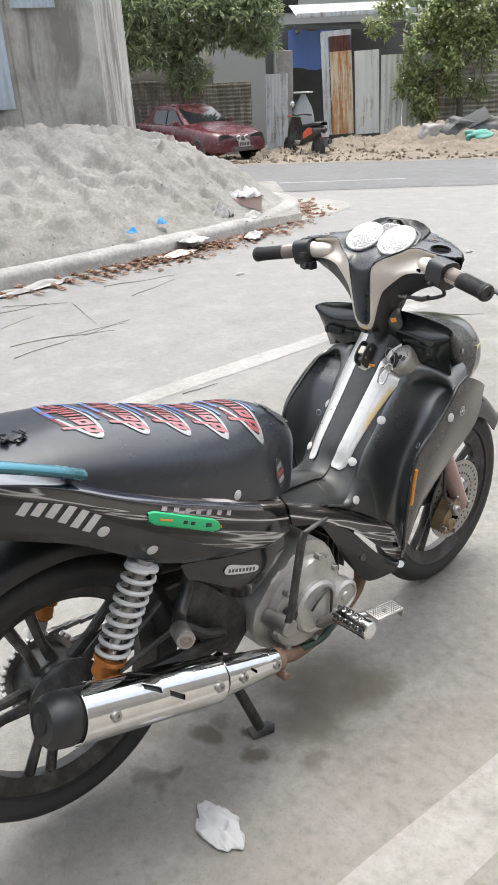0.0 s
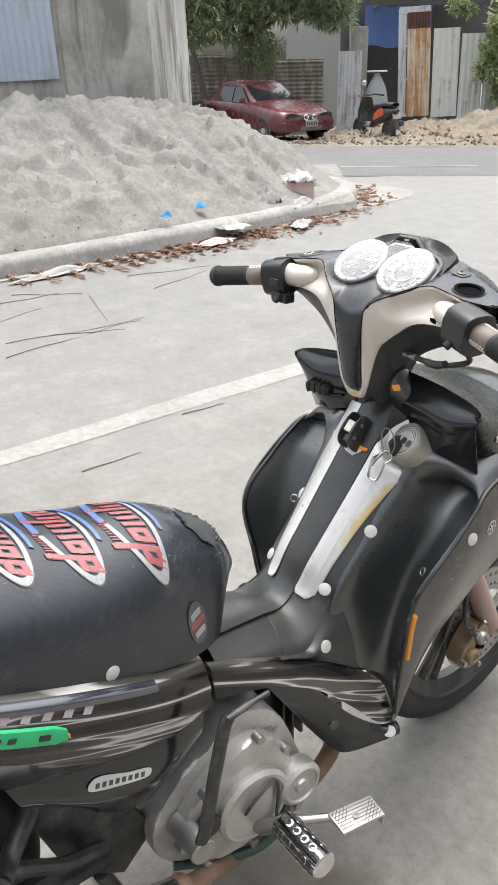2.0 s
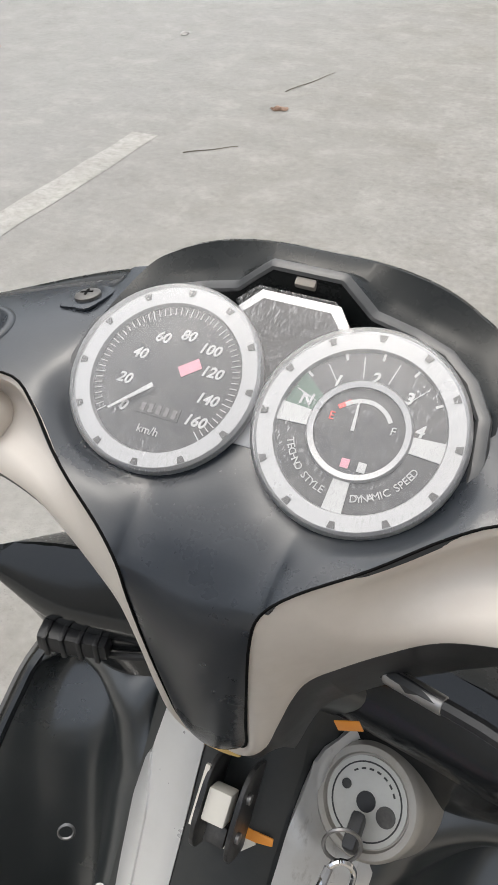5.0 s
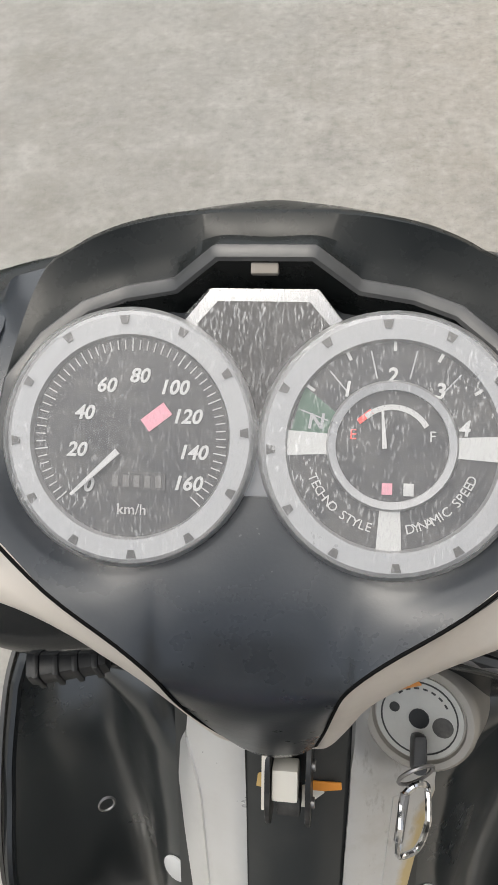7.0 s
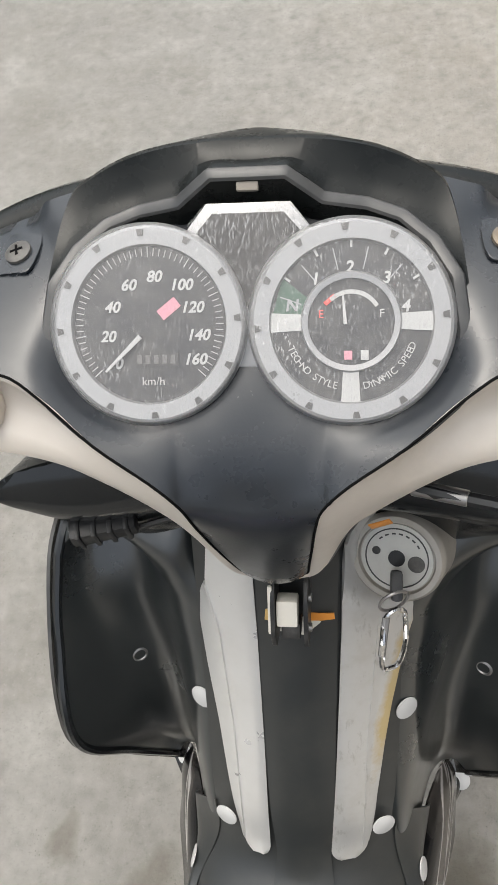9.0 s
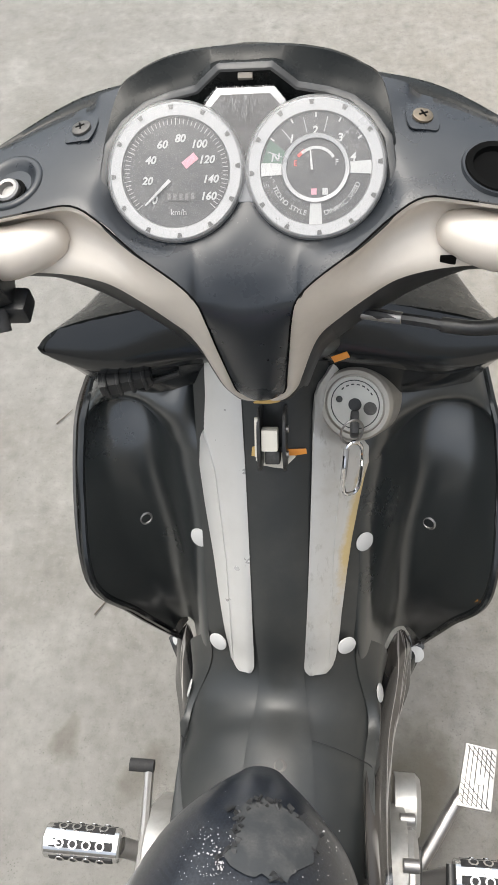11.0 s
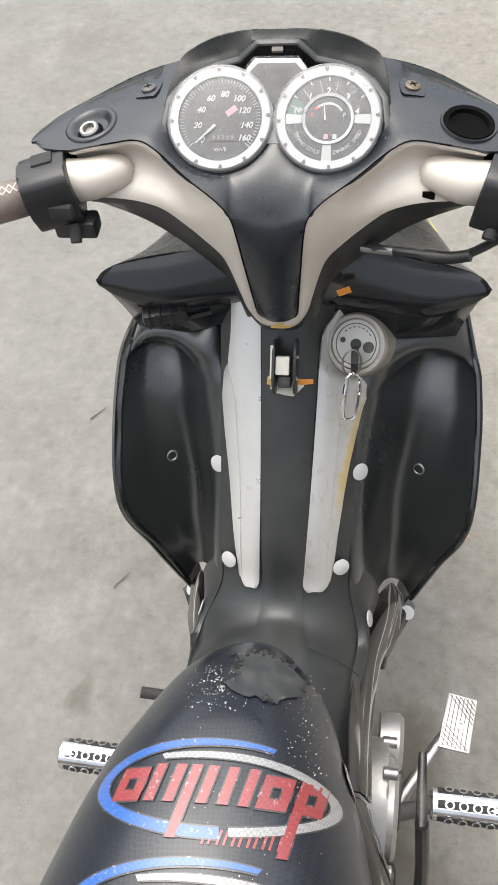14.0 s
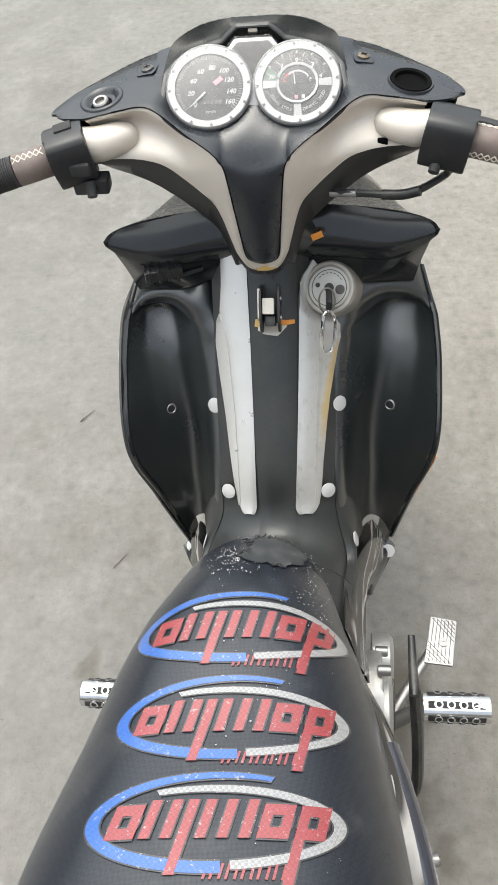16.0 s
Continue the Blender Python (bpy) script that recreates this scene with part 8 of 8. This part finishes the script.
for k in range(42):
    x = tuft.uniform(-1.9, 2.5)
    low = 0.85 + 0.5 * abs(x + 0.4) * (0.6 if x > 0 else 1.0) + 0.25 * math.sin(5 * x)
    z = low + (4.3 - low) * tuft.random() ** 1.3
    TUFTS.append(((x, tuft.uniform(-0.45, 0.3), z), (tuft.uniform(0.25, 0.62), 0.3, tuft.uniform(0.22, 0.5)), 330, 40, 0.15, 0.042))
tree("bushy tree with pale green leaves over the fence", 6.2, 24.1, -0.5, [(0.6, 0.3, 0), (0.6, 0.3, 0.9), (0.4, 0.2, 1.8)], [(-1.3, -0.1, 2.9), (0.6, -0.1, 3.2), (1.6, 0, 2.4), (-0.6, -0.3, 1.6)],
     TUFTS, VINE, 71)
tree("row of dense trees behind the fences", -4.5, 29.5, -0.7, [(0, 0, 0), (0.1, 0, 1.5), (0.1, 0, 3.0)], [(-2, 0, 4.5), (2, 0, 4.5)], [((0, 0, 4.2), (3.8, 1.6, 2.8), 6500, 520, 0.30, 0.06)], MANGO, 90)
tree("row of dense trees behind the fences", 8.5, 29.5, -0.7, [(0, 0, 0), (0.1, 0, 1.5), (0.1, 0, 3.0)], [(-2, 0, 4.5), (2, 0, 4.5)], [((0, 0, 4.0), (4.2, 1.6, 3.0), 6500, 520, 0.30, 0.06)], MANGO, 95)
for k, (a, b, c) in enumerate((((6.7, 24.0, 1.9), (7.0, 23.8, 1.2), (6.8, 23.9, 0.5)), ((7.3, 24.0, 2.1), (7.15, 23.8, 1.4), (7.4, 23.9, 0.7)))):
    pts = [spot(q[0], q[1], q[2]).translation for q in (a, b, c)]
    tagged(part("vine_stem", tube(bend(pts, 14), 0.012, 6), BARK, None), "thin bare vine stem hanging over the fence", "vine")


# ---- parked red saloon ----
def saloon(m):
    car = thing("car", "dusty dark red saloon car parked at the roadside", "car", m)
    def ring(y, half, low, belt, top, roof_half):
        return [(half * 0.80, y, low), (half * 0.97, y, low + 0.10), (half, y, (low + belt) / 2), (half * 0.96, y, belt), (roof_half, y, top), (roof_half * 0.5, y, top + 0.012), (0, y, top + 0.016)]
    secs = [(2.10, 0.60, 0.30, 0.50, 0.58, 0.50), (2.04, 0.76, 0.24, 0.58, 0.68, 0.60), (1.75, 0.82, 0.20, 0.68, 0.78, 0.66), (1.1, 0.835, 0.19, 0.76, 0.86, 0.68), (0.6, 0.84, 0.18, 0.82, 0.92, 0.68), (-0.3, 0.84, 0.18, 0.84, 0.93, 0.68), (-1.1, 0.84, 0.18, 0.85, 0.94, 0.68), (-1.7, 0.82, 0.20, 0.84, 0.94, 0.66), (-2.1, 0.78, 0.26, 0.78, 0.88, 0.6), (-2.2, 0.70, 0.34, 0.66, 0.72, 0.5)]
    rows = []
    for s in secs:
        half = ring(*s)
        rows.append(half + [(-x, y, z) for x, y, z in half[-2::-1]])
    part("body", skin(net(rows, 50, 40), caps=True), CARRED, car, "dusty dark red bodywork", angle=50)
    cab = []
    for y, z, w in ((0.72, 0.90, 0.69), (0.35, 1.12, 0.63), (-0.02, 1.33, 0.56), (-0.6, 1.385, 0.55), (-1.05, 1.33, 0.55), (-1.45, 1.08, 0.60), (-1.75, 0.92, 0.64)):
        cab.append([(w + 0.03, y, 0.90 if z > 0.9 else z - 0.02), (w + (0.9 - z) * 0.0, y, z - 0.05), (w * 0.8, y, z), (0, y, z + 0.02), (-w * 0.8, y, z), (-w, y, z - 0.05), (-w - 0.03, y, 0.90 if z > 0.9 else z - 0.02)])
    part("roof", skin(net(cab, 30, 30)), CARRED, car, angle=50)
    rows = [[(x, 0.70 - 0.66 * t, 0.925 + 0.385 * t + 0.012) for x in np.linspace(-0.60 + 0.08 * t, 0.60 - 0.08 * t, 7)] for t in (0.06, 0.35, 0.65, 0.94)]
    part("windscreen", thicken(skin(rows), 0.012), CARGLASS, car, "dark dusty windscreen")
    for s in (1, -1):
        for y0, y1, y2, y3 in ((0.48, -0.28, -0.28, 0.02), (-0.33, -1.0, -0.92, -0.33)):
            rows = [[Vector((s * 0.712, y0 + (y1 - y0) * t, 0.915)), Vector((s * 0.598, y3 + (y2 - y3) * t, 1.255))] for t in (0, 0.5, 1)]
            part("side_window", thicken(skin(rows), 0.012), CARGLASS, car)
        lampbody = part("headlight", slab(bend([(0.30, 0.585), (0.62, 0.57), (0.68, 0.64), (0.60, 0.70), (0.32, 0.675)], 24, True), 0.10, Matrix(((s, 0, 0, 0), (0, 0, 1, 1.99), (0, 1, 0, 0), (0, 0, 0, 1))), 0.012), CLEAR, car, "clear headlight")
        part("fog_lamp", lathe([(0.055, 0), (0.06, 0.03), (0.03, 0.045)], 18, along((s * 0.52, 2.06, 0.37), (s * 0.52, 3, 0.37))), CLEAR, car)
        part("grille_lamp", lathe([(0.07, 0), (0.075, 0.05), (0.06, 0.06), (0.02, 0.05)], 20, along((s * 0.12, 2.08, 0.60), (s * 0.12, 3, 0.60))), CHROME, car, "round auxiliary lamp")
        part("wing_mirror", block(0.16, 0.09, 0.11, Matrix.Translation((s * 0.86, 0.42, 0.96)), 0.03), CARRED, car)
        for y in (1.30, -1.28):
            w = part("wheel", lathe([(0.19, -0.09), (0.26, -0.10), (0.295, -0.07), (0.30, 0.0), (0.295, 0.07), (0.26, 0.10), (0.19, 0.09)], 32, Matrix.Translation((s * 0.74, y, 0.30)) @ AXLE, True), RUBBER, car, "black tyre")
            part("hubcap", lathe([(0.19, 0), (0.17, 0.02), (0.06, 0.03), (0.001, 0.035)], 24, along((s * 0.80, y, 0.30), (s * 2, y, 0.30))), ALLOY, w)
            # dark disc in place of the shade within the arch
            part("wheel_arch", lathe([(0.33, 0), (0.33, 0.012), (0.001, 0.012)], 28, along((s * 0.815, y, 0.33), (s * 2, y, 0.33))), GLOOM, car)
    part("bumper", slab(bend([(-0.80, 1.90), (-0.74, 2.08), (-0.4, 2.16), (0.4, 2.16), (0.74, 2.08), (0.80, 1.90)], 26), 0.20, Matrix.Translation((0, 0, 0.30)), 0.03), CARRED, car, "red front bumper")
    part("grille", block(0.50, 0.05, 0.11, Matrix.Translation((0, 2.085, 0.60)), 0.02), GLOOM, car)
    part("air_intake", block(0.62, 0.05, 0.10, Matrix.Translation((0, 2.155, 0.36)), 0.02), GLOOM, car)
    plate_ob = part("number_plate", block(0.36, 0.02, 0.15, Matrix.Translation((0, 2.185, 0.47)), 0.006), PLASTIC, car, "white number plate, characters shown as bars")
    for k in range(6):
        part("plate_bar", block(0.03, 0.006, 0.075, Matrix.Translation((-0.13 + 0.052 * k, 2.197, 0.47)), 0.0), GREYBAR, plate_ob)
    part("seam", block(1.2, 0.01, 0.008, Matrix.Translation((0, 1.98, 0.695)), 0.0), GLOOM, car)
    return car


CARROT = Matrix.Rotation(math.pi + radians(35), 4, "Z")
saloon(spot(-0.62, 23.3, -0.575) @ CARROT)
lump("parked_car", "dark car bonnet hidden behind the heap", "car", CARGLASS, -2.9, 24.2, -0.05, 0.9, 1.6, 0.42, 40.0, 0.05)


# ---- parked scooter, seen from behind ----
def scooter(m):
    root = thing("scooter", "red and black scooter parked across the street", "scooter", m)
    for y, n in ((-0.55, "rear_wheel"), (0.68, "front_wheel")):
        w = part(n, lathe([(0.15, -0.045), (0.21, -0.055), (0.245, -0.03), (0.25, 0), (0.245, 0.03), (0.21, 0.055), (0.15, 0.045)], 30, Matrix.Translation((0, y, 0.25)) @ AXLE, True), RUBBER, root)
        part("rim", lathe([(0.15, -0.03), (0.155, 0), (0.15, 0.03), (0.02, 0.03), (0.02, -0.03)], 24, Matrix.Translation((0, y, 0.25)) @ AXLE, True), IRON, w)
    rows = []
    for y, half, low, top in ((-0.86, 0.05, 0.66, 0.72), (-0.70, 0.12, 0.56, 0.76), (-0.35, 0.15, 0.42, 0.76), (-0.05, 0.13, 0.36, 0.62), (0.10, 0.12, 0.30, 0.36), (0.35, 0.13, 0.28, 0.36)):
        rows.append([(half * math.cos(a), y, (low + top) / 2 + (top - low) / 2 * math.sin(a)) for a in [2 * math.pi * k / 16 for k in range(16)]])
    part("body", skin(net(rows, 24, 28, ring=True), ring=True, caps=True), IRON, root, "black side bodywork")
    for s in (1, -1):
        part("side_panel", thicken(skin(net([[(s * 0.150, -0.52, 0.60), (s * 0.150, -0.52, 0.72)], [(s * 0.156, -0.34, 0.54), (s * 0.154, -0.34, 0.72)], [(s * 0.146, -0.12, 0.47), (s * 0.140, -0.12, 0.60)]], 8, 5)), 0.01), SCOOTRED, root, "orange-red side panel")
    part("seat", skin(net([[(h * c, y, z + 0.05 * s) for c, s in ((1, -0.5), (1, 0.6), (0.5, 1), (0, 1.05), (-0.5, 1), (-1, 0.6), (-1, -0.5))] for y, h, z in ((-0.78, 0.09, 0.80), (-0.5, 0.13, 0.80), (-0.2, 0.12, 0.76), (0.0, 0.08, 0.74))], 16, 20)), MATTE, root, "black scooter seat")
    part("leg_shield", skin(net([[(-0.20, 0.45, 0.40), (-0.10, 0.50, 0.40), (0.10, 0.50, 0.40), (0.20, 0.45, 0.40)], [(-0.22, 0.42, 0.65), (-0.1, 0.52, 0.65), (0.1, 0.52, 0.65), (0.22, 0.42, 0.65)], [(-0.14, 0.40, 0.92), (-0.06, 0.46, 0.94), (0.06, 0.46, 0.94), (0.14, 0.40, 0.92)]], 12, 14)), IRON, root)
    bar_ob = part("handlebar", tube(bend([(-0.32, 0.22, 0.98), (-0.15, 0.32, 1.0), (0, 0.36, 0.98), (0.15, 0.32, 1.0), (0.32, 0.22, 0.98)], 20), 0.022, 10), IRON, root)
    for s in (1, -1):
        part("grip", tube([(s * 0.22, 0.28, 0.99), (s * 0.34, 0.21, 0.975)], 0.024, 10), SCOOTRED if s < 0 else GRIP, bar_ob)
    stalk = part("mirror_stalk", tube([(-0.14, 0.30, 1.0), (-0.16, 0.30, 1.20)], 0.008, 6), IRON, bar_ob)
    part("mirror", lathe([(0.06, 0), (0.065, 0.012), (0.05, 0.02)], 20, along((-0.16, 0.30, 1.24), (-0.16, -1, 1.24))), CHROME, stalk)
    part("number_plate", block(0.20, 0.012, 0.13, Matrix.Translation((0.02, -0.80, 0.58)) @ Matrix.Rotation(-0.5, 4, "X"), 0.004), PLASTIC, root, "white plate, characters shown as bars")
    part("mudguard", slab([(-0.08, 0), (0.08, 0), (0.06, -0.34), (-0.06, -0.34)], 0.02, Matrix.Translation((0, -0.76, 0.62)) @ Matrix.Rotation(radians(70), 4, "X"), 0.006), IRON, root)
    part("muffler", tube([(0.15, -0.20, 0.30), (0.17, -0.45, 0.34), (0.18, -0.80, 0.42)], [0.03, 0.06, 0.055], 16), IRON, root, "black muffler")
    part("side_stand", tube([(-0.10, 0.0, 0.26), (-0.22, -0.05, 0.01)], 0.012, 6), IRON, root)
    return root


scooter(spot(2.09, 20.9, -0.475) @ Matrix.Rotation(radians(28), 4, "Z"))

# ---- litter: leaves, films, twigs, tissue ----
lit = random.Random(21)


def kerb_point(i, out):
    d = line[min(i + 1, 159)] - line[max(i - 1, 0)]
    nrm = np.array((-d[1], d[0])) / np.linalg.norm(d)
    return line[i][0] - nrm[0] * out, line[i][1] - nrm[1] * out


verts, faces = [], []
for k in range(1100):
    i = lit.choice((lit.randint(33, 50), lit.randint(33, 50), lit.randint(44, 60), lit.randint(60, 112)))
    x, y = kerb_point(i, abs(lit.gauss(0.0, 0.16)) + 0.02) if lit.random() < 0.82 else kerb_point(i, -lit.uniform(0.15, 0.5))
    z = drop(x, y) + (0.02 if abs(x) < 40 else 0) + lit.uniform(-0.014, 0.004)
    a, ll, ww, tilt = lit.uniform(0, 6.28), lit.uniform(0.04, 0.11), lit.uniform(0.012, 0.028), lit.uniform(-0.35, 0.35)
    d, s = Vector((math.cos(a), math.sin(a), tilt * 0.4)), Vector((-math.sin(a), math.cos(a), lit.uniform(-0.5, 0.5)))
    c = Vector((x, y, z))
    b = len(verts)
    verts += [c - d * ll / 2, c + s * ww + Vector((0, 0, 0.012)), c + d * ll / 2, c - s * ww + Vector((0, 0, 0.012)), c + Vector((0, 0, -0.004))]
    faces += [(b, b + 1, b + 4), (b + 1, b + 2, b + 4), (b + 2, b + 3, b + 4), (b + 3, b, b + 4)]
tagged(raw("dry_leaves", verts, faces, DRY, None, "fallen brown leaves gathered along the kerb", False), "fallen brown leaves gathered along the kerb", "leaves", kind="stuff")


def film(name, label, category, mat, x, y, z, w, d, h, seed, turn=0.0):
    """Crumpled thin film or paper lying on the ground."""
    n = 26
    rows = []
    for i in range(n):
        row = []
        for j in range(n):
            a, b = i / (n - 1) - 0.5, j / (n - 1) - 0.5
            r = 1 + 0.35 * noise.noise(Vector((a * 3, b * 3, seed)))
            q = h * max(0.0, 1 - 1.9 * math.hypot(a, b)) * (0.7 + 0.6 * noise.noise(Vector((a * 3.5, b * 3.5, seed)))) + 0.35 * h * abs(noise.noise(Vector((a * 6 + b * 3, b * 6 - a * 3, seed + 4)))) * (0.4 + 1.2 * min(0.5, math.hypot(a, b)))
            a, b = a * math.sqrt(max(0, 1 - 2 * b * b)), b * math.sqrt(max(0, 1 - 2 * a * a))
            row.append((a * w * r + 0.06 * w * noise.noise(Vector((b * 5, seed, 1))), b * d * r + 0.06 * d * noise.noise(Vector((a * 5, seed, 2))), q))
        rows.append(row)
    ob = tagged(part(name, skin(rows), mat, None, angle=25), label, category)
    film_depth(ob, 0.0008)
    ob.matrix_world = Matrix.Translation((x, y, z)) @ Matrix.Rotation(turn, 4, "Z")
    return ob


film("plastic_film", "dirty white plastic film in the gutter", "plastic film", PLASTIC, -4.42, 1.55, 0.01, 0.13, 0.62, 0.06, 3.0, 0.1)
film("plastic_film", "dirty white plastic film over the kerb", "plastic film", PLASTIC, -4.60, 3.25, 0.09, 0.24, 0.34, 0.06, 7.0, 0.5)
film("plastic_film", "pinkish plastic film by the kerb", "plastic film", CARTON, -4.46, 2.95, 0.02, 0.15, 0.40, 0.05, 9.0)
film("plastic_film", "white plastic film on the gutter", "plastic film", PLASTIC, -4.55, 3.95, 0.03, 0.16, 0.40, 0.05, 13.0, 0.7)
film("plastic_bag", "crumpled clear plastic bag leaning on the sand", "plastic bag", PLASTIC, -5.05, 3.98, 0.14, 0.22, 0.30, 0.26, 15.0, 0.3)
film("plastic_bag", "crumpled clear plastic bag leaning on the sand", "plastic bag", PLASTIC, -4.95, 4.30, 0.12, 0.18, 0.26, 0.09, 19.0, 0.3)
for k, (x, y) in enumerate(((-4.75, 2.70), (-4.92, 3.15), (-6.6, 1.2))):
    film("plastic_scrap", "small crumpled blue plastic scrap", "plastic scrap", BLUEBIT, x, y, 0.14 + (0.08 if k < 2 else 0.75), 0.10, 0.09, 0.06, 30.0 + k)
box_ob = tagged(part("carton", block(0.29, 0.22, 0.15, Matrix.Translation((0, 0, 0.075)), 0.012), CARTON, None), "crushed pink and white carton at the foot of the sand", "carton")
box_ob.matrix_world = spot(0.22, 8.75, 0.13) @ Matrix.Rotation(0.3, 4, "Z")
film("plastic_bag", "white plastic bag stuffed in the carton", "plastic bag", TISSUE, -5.23, 4.49, 0.275, 0.36, 0.36, 0.15, 25.0, 0.4)
film("tissue", "crumpled white tissue lying on the concrete", "tissue", TISSUE, 0.236, -0.700, 0.003, 0.085, 0.135, 0.032, 44.0, 1.45)


def twig(a, b, r):
    pts = [Vector((a[0] + (b[0] - a[0]) * t, a[1] + (b[1] - a[1]) * t, 0.004 + 0.006 * math.sin(9 * t) * min(1, math.hypot(b[0] - a[0], b[1] - a[1])))) + Vector((0.005 * math.sin(3 * t + a[0] * 9), 0.005 * math.cos(2.5 * t + a[1] * 7), 0)) * min(1, math.hypot(b[0] - a[0], b[1] - a[1])) for t in np.linspace(0, 1, 9)]
    tagged(part("twig", tube(pts, [r * (1 - 0.5 * k / 8) for k in range(9)], 5), BARK, None), "thin dry twig lying on the road", "twig", "twigs on the road")


for a, b in (((-3.97, 0.92), (-3.95, 1.35)), ((-2.97, 0.57), (-3.12, 1.47)), ((-3.76, 1.46), (-3.20, 1.27)), ((-3.17, 0.90), (-2.99, 1.27)), ((-3.63, 1.86), (-3.80, 2.40)), ((-4.12, 1.09), (-3.84, 1.45)),
             ((-1.59, 0.27), (-1.59, 0.52)), ((-1.79, 0.84), (-1.77, 1.05)), ((-3.20, 0.66), (-3.07, 1.41)), ((-1.55, 3.75), (-1.44, 4.15)), ((-1.62, 2.81), (-1.44, 2.97)), ((-0.53, 0.52), (-0.50, 0.555)), ((-0.385, 0.11), (-0.36, 0.145)),
             ((-4.05, 1.9), (-3.9, 2.5)), ((-3.5, 0.4), (-3.7, 1.1)), ((-4.2, 0.5), (-4.1, 0.95))):
    twig(a, b, 0.0026 if abs(a[0]) > 1 else 0.0016)
for k, (x, y) in enumerate(((-2.57, 4.55), (-3.69, 6.93), (-1.47, 3.49), (-3.51, 2.81), (-3.47, 3.87), (-1.18, 0.34), (-1.09, 0.345), (-0.85, 0.235))):
    film("leaf_scrap", "small dry scrap lying on the road", "scrap", DRY if k % 3 else PLASTIC, x, y, drop(x, y) + 0.003, 0.05 if k < 5 else 0.02, 0.09 if k < 5 else 0.03, 0.02, 60.0 + k, k)
